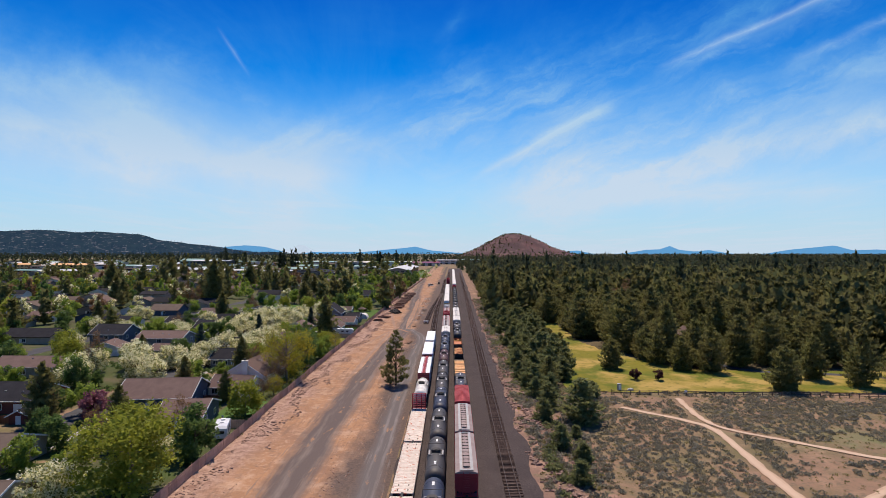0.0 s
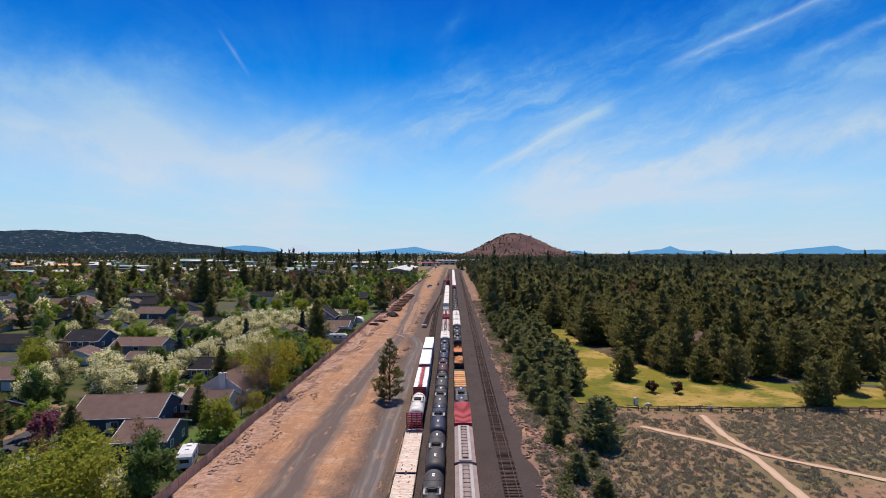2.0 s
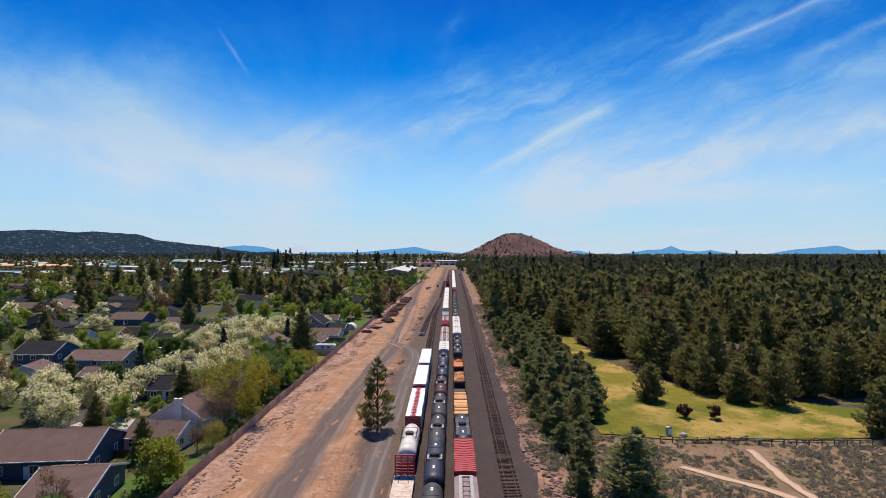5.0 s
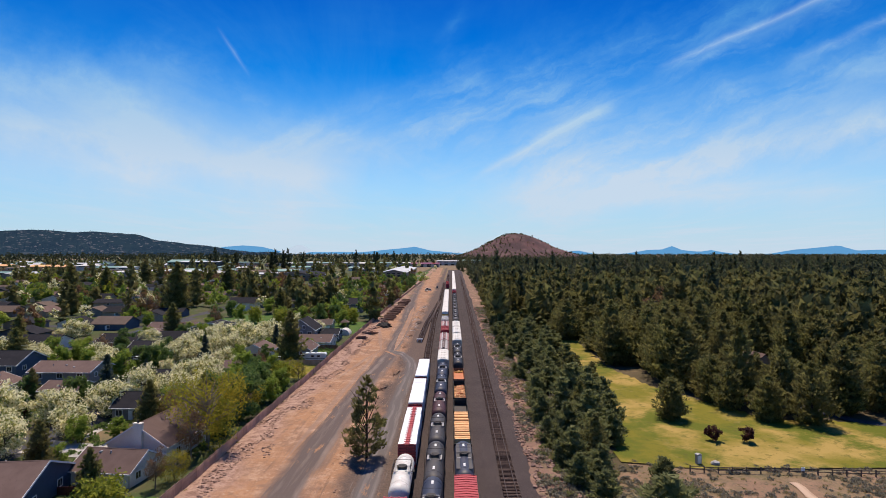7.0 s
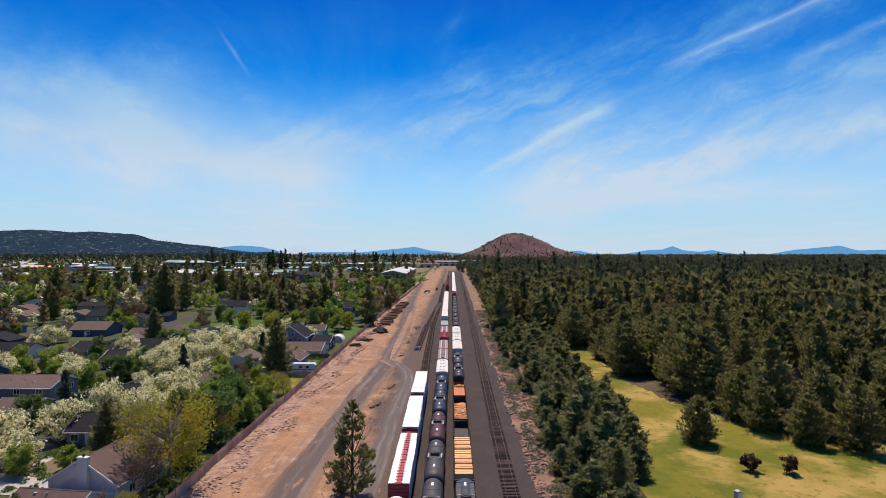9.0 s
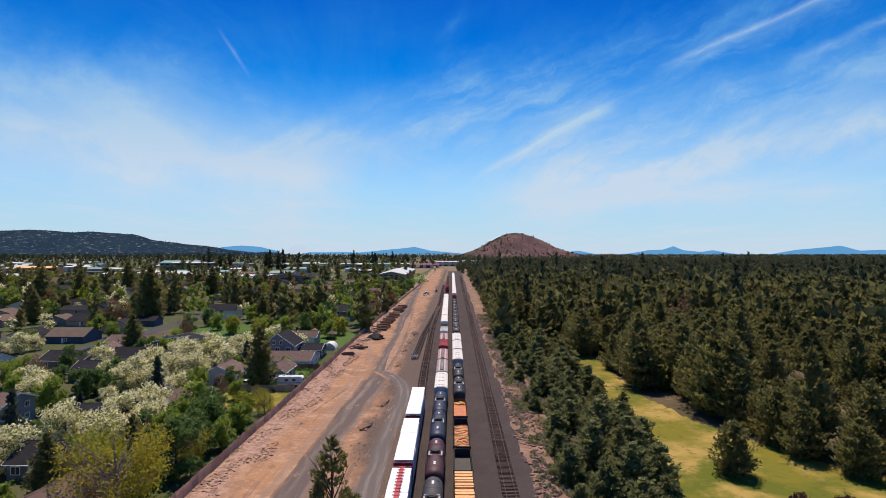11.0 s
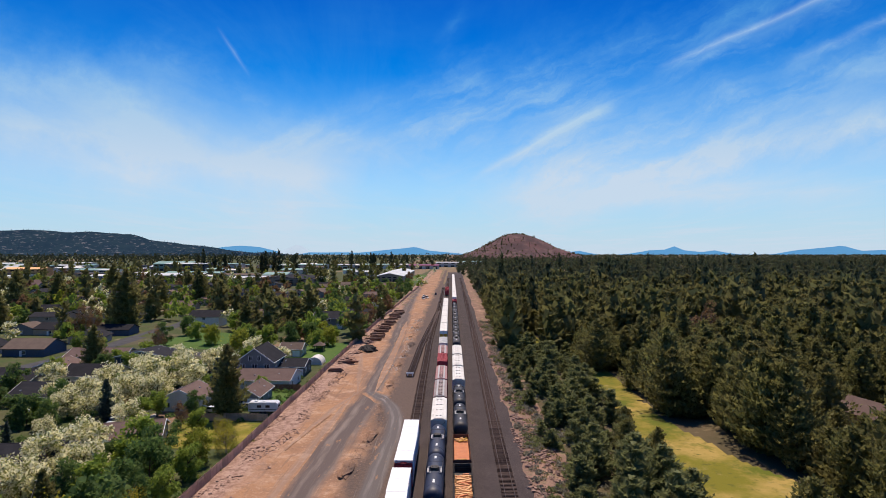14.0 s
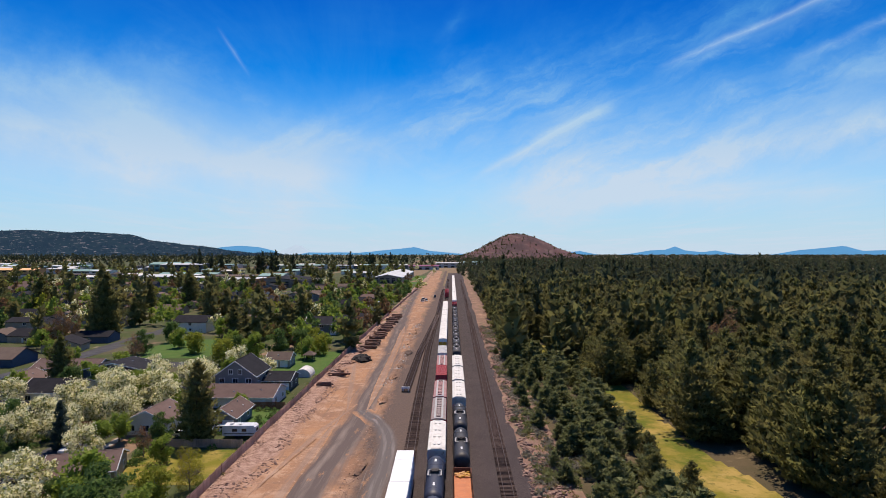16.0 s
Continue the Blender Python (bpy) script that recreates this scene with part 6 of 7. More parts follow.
tufts("bank_grass", "bright grass tufts on the railway bank", scatter((15, 26, 78, 420), 1.9, 44, lambda x, y: noise.noise(Vector((x * 0.2, y * 0.05, 25))) > 0.12), "dry_grass", 54, 0.4, 1.0, 16, 0.6, "grass")
under = scatter((27, 110, 150.5, 155.5), 1.4, 45, lambda x, y: noise.noise(Vector((x * 0.15, y, 3))) > 0.0)
tufts("fence_brush", "sagebrush growing along the park fence", under, "sage_leaves", 55, 0.4, 0.9)
weeds = scatter((-43.6, -40.6, 60, 420), 1.7, 46, lambda x, y: noise.noise(Vector((x, y * 0.12, 33))) > 0.1)
tufts("fence_weeds", "dry weeds along the timber fence", weeds, "dry_grass", 56, 0.3, 0.7, 14, 0.6, "weeds")
garden = scatter((-110, -44, 80, 300), 2.6, 47, lambda x, y: free(x, y, 0.8) and off_street(x, y, 5) and noise.noise(Vector((x * 0.1, y * 0.1, 44))) > -0.05)
tufts("garden_shrubs", "small green garden shrubs", garden, "dark_leaves", 57, 0.5, 1.4, 46, 0.9)


# ---- houses ----
def window_part(parent, x, y, z, w, h, axis, sgn):
    """A framed window with its pane on the wall that faces along the axis."""
    def bx(a0, a1, z0, z1, d0, d1):
        d = sorted((d0 * sgn, d1 * sgn))
        return (x + a0, x + a1, y + d[0], y + d[1], z0, z1) if axis == 'y' else (x + d[0], x + d[1], y + a0, y + a1, z0, z1)
    s = Shape()
    for a in (bx(-w / 2 - 0.12, -w / 2, z - 0.12, z + h + 0.12, 0.0, 0.07), bx(w / 2, w / 2 + 0.12, z - 0.12, z + h + 0.12, 0.0, 0.07),
              bx(-w / 2, w / 2, z - 0.12, z, 0.0, 0.07), bx(-w / 2, w / 2, z + h, z + h + 0.12, 0.0, 0.07), bx(-0.03, 0.03, z, z + h, 0.0, 0.05)):
        s.box(*a)
    f = part("window", s, "trim_white", parent)
    part("pane", Shape().box(*bx(-w / 2, w / 2, z, z + h, 0.004, 0.03)), "glass", f)


def house(x, y, turn, w, d, wall, rise, roof, siding, ridge, detail=2):
    names = {"roof_brown": "brown shingle roof", "roof_slate": "dark grey shingle roof", "roof_tan": "tan shingle roof", "metal_roof": "pale metal roof"}
    colours = {"siding_blue": "blue", "siding_gray": "grey", "siding_white": "white", "siding_tan": "tan", "siding_red": "dark red", "siding_dark": "charcoal"}
    small = w < 5
    t = thing("shed" if small else "house", f"{'two-storey' if wall > 4 else 'single-storey'} {colours[siding]} {'garden shed' if small else 'house'} with a {names[roof]}",
              "shed" if small else "house", pose(x, y, height(x, y) - 0.05, 0, 0, turn), group="" if small else "houses of the suburb")
    # a gable profile across the ridge
    a, l = (d / 2, w / 2) if ridge == 'x' else (w / 2, d / 2)
    ax = 'x' if ridge == 'x' else 'y'
    part("wall", Shape().extrude([(-a, 0), (-a, wall), (0, wall + rise - 0.06), (a, wall), (a, 0)], -l, l, ax), siding, t)
    o, th = 0.55, 0.2
    k = rise / a
    zo = wall - k * o
    for sgn in (-1, 1):
        prof = [(sgn * (a + o), zo), (sgn * (a + o), zo + th), (0, wall + rise + th), (0, wall + rise)]
        slope = part("roof", Shape().extrude(prof, -l - 0.45, l + 0.45, ax), roof, t)
        if detail > 1:
            part("gutter", Shape().extrude([(sgn * (a + o), zo - 0.02), (sgn * (a + o + 0.12), zo + 0.02), (sgn * (a + o + 0.12), zo + 0.16), (sgn * (a + o), zo + 0.16)], -l - 0.45, l + 0.45, ax), "trim_white", slope)
        if detail > 1:
            for e in (-l - 0.45, l + 0.45):
                part("barge_board", Shape().extrude([(sgn * (a + o), zo - 0.06), (sgn * (a + o), zo + th + 0.02), (0, wall + rise + th + 0.02), (0, wall + rise - 0.08)], e - 0.04, e + 0.04, ax), "trim_white", slope)
    s = Shape().extrude([(-0.16, wall + rise + th - 0.03), (0, wall + rise + th + 0.05), (0.16, wall + rise + th - 0.03)], -l - 0.4, l + 0.4, ax)
    if detail > 1:
        part("ridge_cap", s, roof, t)
    if small:
        part("door", Shape().box(-0.5, 0.5, -d / 2 - 0.05, -d / 2 + 0.02, 0.05, 1.9), "trim_white", t)
        return t
    rnd = random.Random(x * 13 + y)
    if detail > 1:
        for i in range(3):
            u, v = rnd.uniform(-0.8, 0.8) * l, rnd.choice((-1, 1)) * rnd.uniform(0.15, 0.7) * a
            z = wall + rise + th - k * abs(v)
            p = (u, v) if ax == 'x' else (v, u)
            part("roof_vent", Shape().rod((*p, z - 0.1), (*p, z + 0.35), 0.11, seg=8) if i % 2 else Shape().box(p[0] - 0.2, p[0] + 0.2, p[1] - 0.2, p[1] + 0.2, z - 0.1, z + 0.14), "steel_pale", t)
    floors = [0.95] + ([3.6] if wall > 4 else [])
    for z in floors:
        n = 1 if detail < 2 else 2 if w < 9 else 3
        for i in range(n):
            u = -w / 2 + w * (i + 0.5) / n
            if detail > 1 and z < 2 and i == n - 1:
                part("garage_door", Shape().box(u - 1.3, u + 1.3, -d / 2 - 0.06, -d / 2 + 0.02, 0.05, 2.2), "trim_white", t)
            else:
                window_part(t, u, -d / 2, z, 1.4, 1.2, 'y', -1)
        for u in ((-d / 4, d / 4) if detail > 1 else ()):
            window_part(t, w / 2, u, z, 1.2, 1.1, 'x', 1)
    if ridge == 'y' and wall > 4:
        for u in (-1.3, 1.3):
            window_part(t, u, -d / 2, wall + 0.3, 0.9, 1.3, 'y', -1)
    part("door", Shape().box(-0.2 - w * 0.08, 0.75 - w * 0.08, -d / 2 - 0.05, -d / 2 + 0.02, 0.05, 2.1), "siding_red" if rnd.random() < 0.3 else "trim_white", t)
    return t


for h in HOUSES:
    house(*h, detail=2 if h[1] < 305 and h[0] > -135 or h[0] > -80 and h[1] < 480 else 1)
chimney = thing("chimney_stack", "tall white chimney on the gable of a house", "chimney", pose(-54.2, 149.1, 0, 0, 0, -6))
part("shaft", Shape().box(-0.75, 0.75, -0.35, 0.29, 0, 7.0).box(-0.85, 0.85, -0.45, 0.3, 7.0, 7.2), "siding_white", chimney)
part("flue", Shape().rod((0, -0.05, 7.2), (0, -0.05, 7.7), 0.16, seg=8), "steel_dark", chimney)


def shed_building(x, y, w, d, wall, rise, roof, wall_mat, label, ridge='y', turn=0, doors=4):
    t = thing("warehouse", label, "warehouse", pose(x, y, 0, 0, 0, turn), group="buildings of the town")
    a, l = (w / 2, d / 2) if ridge == 'y' else (d / 2, w / 2)
    part("wall", Shape().extrude([(-a, 0), (-a, wall), (0, wall + rise - 0.1), (a, wall), (a, 0)], -l, l, ridge), wall_mat, t)
    for sgn in (-1, 1):
        part("roof", Shape().extrude([(sgn * (a + 0.5), wall - 0.1), (sgn * (a + 0.5), wall + 0.3), (0, wall + rise + 0.35), (0, wall + rise)], -l - 0.5, l + 0.5, ridge), roof, t)
    for i in range(doors):
        u = -w / 2 + w * (i + 0.5) / doors
        part("door", Shape().box(u - min(4, w / doors * 0.3), u + min(4, w / doors * 0.3), -d / 2 - 0.1, -d / 2 + 0.05, 0.2, min(4, wall * 0.6)), "steel_dark", t)
        part("window", Shape().box(u - w / doors * 0.3, u + w / doors * 0.3, -d / 2 - 0.08, -d / 2 + 0.05, wall * 0.7, wall * 0.88), "glass", t)
    return t


shed_building(-78, 900, 34, 200, 7, 3.5, "metal_roof", "wall_brown", "long brown warehouse with a pale metal roof", doors=5)
shed_building(-190, 760, 60, 70, 7, 3, "roof_slate", "wall_brown", "brown industrial building with a dark roof", doors=5)
shed_building(-520, 1180, 70, 40, 13, 4, "green_roof", "green_roof", "large green-sided industrial hall", 'x', doors=7)
shed_building(-480, 1150, 74, 50, 13.5, 1.5, "metal_roof", "siding_dark", "large hall with a white metal roof", 'x', doors=7)
shed_building(-300, 1260, 90, 40, 9, 1.5, "green_roof", "wall_pale", "long store building with a green roof", 'x', doors=6)
shed_building(-60, 1280, 60, 30, 7, 2, "car_red", "wall_pale", "store building with a red roof", 'x', doors=4)
shed_building(-10, 1420, 60, 40, 10, 1, "metal_roof", "wall_pale", "white flat-roofed store building", 'x', doors=4)
shed_building(40, 1520, 60, 30, 9, 2, "green_roof", "wall_pale", "store building with a green roof", 'x', doors=4)
shed_building(-640, 960, 60, 24, 10, 2.5, "sawn_wood", "sawn_wood", "timber-framed block under construction with bare wooden roof", 'x', doors=6)
shed_building(-735, 985, 30, 20, 10, 2.5, "sawn_wood", "sawn_wood", "timber-framed block under construction with bare wooden roof", 'x', doors=4)
rt = random.Random(77)
for i in range(80):
    yy = rt.uniform(690, 1500)
    xx = -rt.uniform(0.06, 0.80) * yy
    if -130 < xx < -40 and yy < 1030:
        continue
    w = rt.uniform(18, 52)
    shed_building(xx, yy, w, rt.uniform(18, 40), rt.uniform(5, 8.5), rt.uniform(0.6, 2.5), rt.choice(("metal_roof", "metal_roof", "roof_white", "roof_white", "roof_tan", "roof_slate", "green_roof")), rt.choice(("wall_pale", "wall_brown", "siding_white", "siding_gray", "wall_pale")),
                  rt.choice(("pale industrial building of the town", "low commercial building of the town")), 'x', rt.uniform(-12, 12), 1)
sheet("green_field", steps((-58, -40, 3)), steps((790, 1000, 10)), 0.08, "green_lawn", "green grass strip beside the warehouse", "lawn")


# ---- distance ----
def hill():
    s = Shape()
    n, rings = 72, 26
    for j in range(rings + 1):
        u = j / rings
        for i in range(n):
            a = 2 * math.pi * i / n
            # a blunt cone with a long skirt
            prof = along([(0, 1), (0.09, 0.995), (0.19, 0.93), (0.35, 0.74), (0.55, 0.47), (0.75, 0.24), (1, 0)], u)
            reach = 282 + 28 * math.cos(a)
            wob = 1 + 0.07 * noise.noise(Vector((math.cos(a) * 2, math.sin(a) * 2, u * 3)))
            s.v.append((246 + reach * u * math.cos(a) * wob, 2400 + reach * u * math.sin(a) * wob, -3 + 103 * prof * (1 + 0.03 * noise.noise(Vector((math.cos(a) * 3, math.sin(a) * 3, u * 6))))))
    for j in range(rings):
        for i in range(n):
            k = (i + 1) % n
            s.f.append((j * n + i, j * n + k, (j + 1) * n + k, (j + 1) * n + i))
    ob = tagged(part("cinder_hill", s, "hill_soil", None, smooth=True), "reddish cinder butte dotted with dark shrubs", "hill", kind="structure")
    rng = np.random.default_rng(6)
    bits = []
    for _ in range(1500):
        j, i = int(rings * rng.uniform(0, 1) ** 0.6), rng.integers(n)
        v = s.v[min(j, rings) * n + i]
        if v[1] > 2480 or (rng.uniform() < 0.8 and 215 < v[0] < 480 and 25 < v[2] < 96):
            continue
        size = rng.uniform(1.4, 3.6)
        bits.append(blob((v[0] + rng.uniform(-6, 6), v[1] + rng.uniform(-6, 6), v[2] + size * 0.6), (size * 0.75, size * 0.75, size), rng, 6, 4, 0.3))
    tagged(new("hill_shrubs", tri_mesh("hill_shrubs", *join(bits), "far_needles")), "dark shrubs and junipers on the butte", "shrubs", kind="stuff")


hill()


def range_of_hills(name, y, crest, mat, label, rough, seed, depth=350):
    """A far ridge from a crest line of (x, z), sloping forward to the plain."""
    s = Shape()
    x0, x1 = crest[0][0], crest[-1][0]
    n = 110
    for k in range(7):
        u = k / 6
        for i in range(n + 1):
            x = x0 + (x1 - x0) * i / n
            z = along(crest, x) + rough * noise.fractal(Vector((x * 0.004, seed, u)), 1.0, 2.0, 4) * 2
            s.v.append((x, y - depth * (1 - u), -5 + max(0, z + 5) * u ** 1.2))
    for k in range(6):
        for i in range(n):
            s.f.append((k * (n + 1) + i, k * (n + 1) + i + 1, (k + 1) * (n + 1) + i + 1, (k + 1) * (n + 1) + i))
    return tagged(part(name, s, mat, None, smooth=True), label, "mountains", kind="structure")


def at_far(px, py, y):
    return ((px - 803) / 1022 * y, 38 + (442 - py) / 1022 * y)


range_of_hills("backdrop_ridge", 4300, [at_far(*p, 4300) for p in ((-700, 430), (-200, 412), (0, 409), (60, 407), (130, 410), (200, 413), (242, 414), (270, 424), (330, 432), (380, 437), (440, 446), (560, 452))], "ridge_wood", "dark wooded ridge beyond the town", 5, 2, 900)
def ridge_woods():
    """Trees over the near flank and the crest of the wooded ridge."""
    rng = np.random.default_rng(15)
    src = [o for o in scene.collection.objects if o.name == "backdrop_ridge"][0].data.vertices
    n = 111
    bits = []
    for _ in range(4500):
        k, i, a, b = rng.integers(1, 6), rng.integers(30, 109), rng.uniform(), rng.uniform()
        p = src[k * n + i].co.lerp(src[k * n + i + 1].co, a).lerp(src[(k + 1) * n + i].co.lerp(src[(k + 1) * n + i + 1].co, a), b)
        v, f = SPECK[rng.integers(3)]
        s = rng.uniform(0.4, 0.8)
        bits.append((v * s + np.array([p.x, p.y, p.z - 2]), f))
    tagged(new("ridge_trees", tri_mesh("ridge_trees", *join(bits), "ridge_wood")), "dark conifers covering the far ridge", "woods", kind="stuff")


ridge_woods()
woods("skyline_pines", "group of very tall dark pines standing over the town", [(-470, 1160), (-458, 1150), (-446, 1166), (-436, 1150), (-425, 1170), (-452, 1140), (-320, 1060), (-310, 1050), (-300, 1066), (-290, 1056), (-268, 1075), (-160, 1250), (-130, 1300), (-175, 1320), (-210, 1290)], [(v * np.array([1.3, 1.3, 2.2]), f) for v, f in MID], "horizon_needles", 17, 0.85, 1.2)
range_of_hills("backdrop_mountain", 4750, [at_far(*p, 4750) for p in ((330, 452), (400, 437), (430, 435), (465, 437), (500, 446), (640, 447), (690, 442), (735, 437), (762, 444), (830, 450))], "far_blue_haze", "far blue mountains on the horizon", 1.5, 5)
range_of_hills("backdrop_peak", 4820, [at_far(*p, 4820) for p in ((490, 450), (510, 442), (528, 434), (538, 435), (552, 444), (570, 450))], "far_snow_haze", "faint snow-capped peak on the horizon", 1.0, 7)
range_of_hills("backdrop_mountain", 4780, [at_far(*p, 4780) for p in ((960, 450), (1020, 444), (1060, 452), (1105, 449), (1140, 443), (1165, 442), (1182, 436), (1200, 443), (1230, 446), (1250, 443), (1290, 450), (1350, 450), (1395, 442), (1440, 438), (1468, 435), (1500, 444), (1540, 442), (1600, 446), (1750, 438), (1900, 450))], "far_blue_haze", "far blue mountains above the forest", 1.2, 9)


# ---- fences and small things along the line ----
FENCE = [(-30, -41.5), (300, -41.4), (400, -41), (585, -38), (700, -36)]


def timber_fence():
    t = thing("timber_fence", "weathered brown board fence along the dirt yard", "fence", kind="structure")
    r = random.Random(3)
    panel = Shape()
    for k in range(9):
        y = -1.2 + k * 0.27
        panel.box(-0.014, 0.014, y, y + 0.25, 0.05, 1.8 + 0.02 * (k % 3))
    panel.box(0.014, 0.06, -1.22, 1.22, 0.4, 0.48).box(0.014, 0.06, -1.22, 1.22, 1.4, 1.48)
    panel = panel.mesh("fence_panel", "fence_wood")
    post = Shape().box(-0.06, 0.06, -0.06, 0.06, -0.2, 2.0).mesh("fence_post", "fence_wood")
    y = 62.0
    while y < 420:
        x = along(FENCE, y)
        z = height(x, y) - 0.02
        part("panel", panel, "", t, at=pose(x, y, z, 0, r.uniform(-1.5, 1.5), 0))
        part("post", post, "", t, at=pose(x, y - 1.24, z, 0, r.uniform(-1, 1), 0))
        y += 2.5
    s = Shape()
    while y < 700:
        x = along(FENCE, y)
        s.box(x - 0.03, x + 0.03, y - 1.24, y + 1.24, 0, 1.85)
        s.box(x - 0.07, x + 0.07, y - 1.3, y - 1.18, 0, 2.0)
        y += 2.5
    part("panels_beyond", s, "fence_wood", t)["kind"] = "stuff"


timber_fence()


def cross_fence(x0, x1, y, mat, label, h=1.7):
    t = thing("garden_fence", label, "fence", kind="structure")
    n = int((x1 - x0) / 2.2)
    for i in range(n):
        x = x0 + (x1 - x0) * (i + 0.5) / n
        w = (x1 - x0) / n / 2
        z = height(x, y)
        s = Shape()
        for k in range(8):
            s.box(x - w + 2 * w * k / 8, x - w + 2 * w * (k + 0.92) / 8, y - 0.015, y + 0.015, z, z + h)
        part("panel", s, mat, t)
        part("post", Shape().box(x - w - 0.05, x - w + 0.05, y + 0.02, y + 0.12, z, z + h + 0.1), mat, t)


cross_fence(-62, -42.6, 234.5, "fence_wood", "brown board fence between two gardens")
cross_fence(-54, -42.6, 263.5, "cedar", "orange cedar board fence between two gardens")
cross_fence(-104, -82, 118, "cedar", "orange cedar board fence of a back garden")
cross_fence(-92, -78, 246, "cedar", "orange cedar board fence of a back garden")
cross_fence(-60, -52, 136.5, "siding_red", "low dark red board fence beside a house", 1.3)
cross_fence(-48, -42.0, 116, "fence_wood", "brown board fence between two gardens")


def park_fence():
    t = thing("park_fence", "low brown post-and-rail fence between lawn and scrub", "fence", kind="structure")
    for i in range(48):
        x = 41.5 + 2.4 * i
        y = 152.4 - 0.04 * (x - 44)
        z = height(x, y)
        part("post", Shape().box(x - 0.08, x + 0.08, y - 0.08, y + 0.08, z - 0.2, z + 1.15), "rail_wood", t)
        for h in (0.45, 0.9):
            part("rail", Shape().box(x, x + 2.4, y - 0.04, y + 0.03, z + h, z + h + 0.13), "rail_wood", t)


park_fence()


def utility_box(x, y):
    t = thing("utility_cabinet", "pale grey utility cabinet on a concrete pad", "utility cabinet", pose(x, y, height(x, y), 0, 0, 12))
    part("pad", Shape().box(-1.2, 1.6, -0.9, 0.9, -0.1, 0.12), "concrete", t)
    part("cabinet", Shape().box(-0.45, 0.45, -0.35, 0.35, 0.12, 1.75), "steel_pale", t)
    part("cap", Shape().extrude([(-0.5, 1.75), (-0.5, 1.82), (0, 1.95), (0.5, 1.82), (0.5, 1.75)], -0.4, 0.4), "steel_pale", t)
    part("door", Shape().box(-0.36, 0.36, -0.39, -0.35, 0.22, 1.6), "paint_white", t)


utility_box(44.6, 156.5)
sign = thing("fence_sign", "small white notice on the park fence", "sign", pose(60.4, 151.5, height(60.4, 151.5)))
part("post", Shape().box(-0.05, 0.05, -0.05, 0.05, 0, 1.3), "rail_wood", sign)
part("board", Shape().box(-0.35, 0.35, -0.09, -0.05, 0.75, 1.35), "paint_white", sign)
bench = thing("boulder", "pale boulder by the path", "rock", pose(47.5, 156, height(47.5, 156)))
part("stone", tri_mesh("stone", *blob((0, 0, 0.35), (0.8, 0.6, 0.5), np.random.default_rng(2)), "concrete"), "", bench)

stake = thing("marker_post", "yellow marker post beside the ballast", "marker post", pose(14.3, 127, height(14.3, 127)))
part("post", Shape().rod((0, 0, 0), (0, 0, 1.3), 0.06), "scrap_yellow", stake)
part("flag", Shape().box(-0.35, 0.35, -0.04, 0.04, 0.9, 1.4), "scrap_yellow", stake)

stop = thing("buffer_stop", "white-painted buffer stop at the siding's end", "buffer stop", pose(-13.5, 281, 0.25))
part("beam", Shape().box(-1.2, 1.2, -0.2, 0.2, 0.75, 1.25), "paint_white", stop)
for x in (-0.75, 0.75):
    part("leg", Shape().box(x - 0.12, x + 0.12, -0.12, 0.5, 0, 0.8), "paint_white", stop)


def rocks(name, label, places, mat, seed, smin, smax):
    rng = np.random.default_rng(seed)
    bits = []
    for x, y in places:
        s = rng.uniform(smin, smax) * rng.uniform(0.6, 1.2)
        bits.append(blob((x, y, height(x, y) + s * 0.12), (s, s * rng.uniform(0.6, 1.1), s * 0.42), rng, 5, 4, 0.35))
    tagged(new(name, tri_mesh(name, *join(bits), mat)), label, "rocks", kind="stuff")


rocks("bank_rocks", "broken reddish lava rocks along the railway bank", scatter((13.2, 21, 78, 420), 0.7, 61, lambda x, y: noise.noise(Vector((x * 0.35, y * 0.12, 8))) > -0.12 + 0.06 * abs(x - 15.5)), "lava_rock", 71, 0.15, 0.62)
rocks("spoil_rocks", "stones and clods scattered by the fence", scatter((-41.6, -33.5, 60, 420), 0.62, 62, lambda x, y: noise.noise(Vector((x * 0.3, y * 0.1, 18))) > -0.05 + 0.05 * abs(x + 38.5)), "spoil_stone", 72, 0.07, 0.36)
rocks("berm_rocks", "stones on the low berm between the dirt roads", scatter((-21, -16, 80, 420), 0.85, 63, lambda x, y: noise.noise(Vector((x * 0.3, y * 0.1, 28))) > 0.05), "spoil_stone", 73, 0.05, 0.24)
rocks("yard_stones", "loose stones lying on the dirt yard", scatter((-40, -17, 70, 300), 4.0, 64, lambda x, y: noise.noise(Vector((x * 0.9, y * 0.9, 38))) > 0.25), "spoil_stone", 74, 0.05, 0.14)


def log_pile(x, y, n, seed, label):
    r = random.Random(seed)
    t = thing("log_pile", label, "log pile", pose(x, y, height(x, y)))
    for i in range(n):
        a, z = r.uniform(-0.3, 0.3), 0.2 + 0.26 * (i % 4)
        cy = (i // 4) * 0.55 - n * 0.07
        ln = r.uniform(1.8, 3.6)
        part("log", Shape().rod((-ln * math.cos(a), cy - ln * math.sin(a), z), (ln * math.cos(a), cy + ln * math.sin(a), z + r.uniform(-0.05, 0.1)), r.uniform(0.14, 0.24), seg=8), "log_wood", t)


for i in range(15):
    log_pile(-34.5 + 0.6 * math.sin(i * 2.1) + i * 0.05, 352 + 8.2 * i, 16, i, "stack of old dark railway ties on bare dirt")
log_pile(-37.5, 286, 5, 90, "few loose timbers lying on the dirt")
log_pile(-36.0, 300, 6, 91, "few loose timbers lying on the dirt")


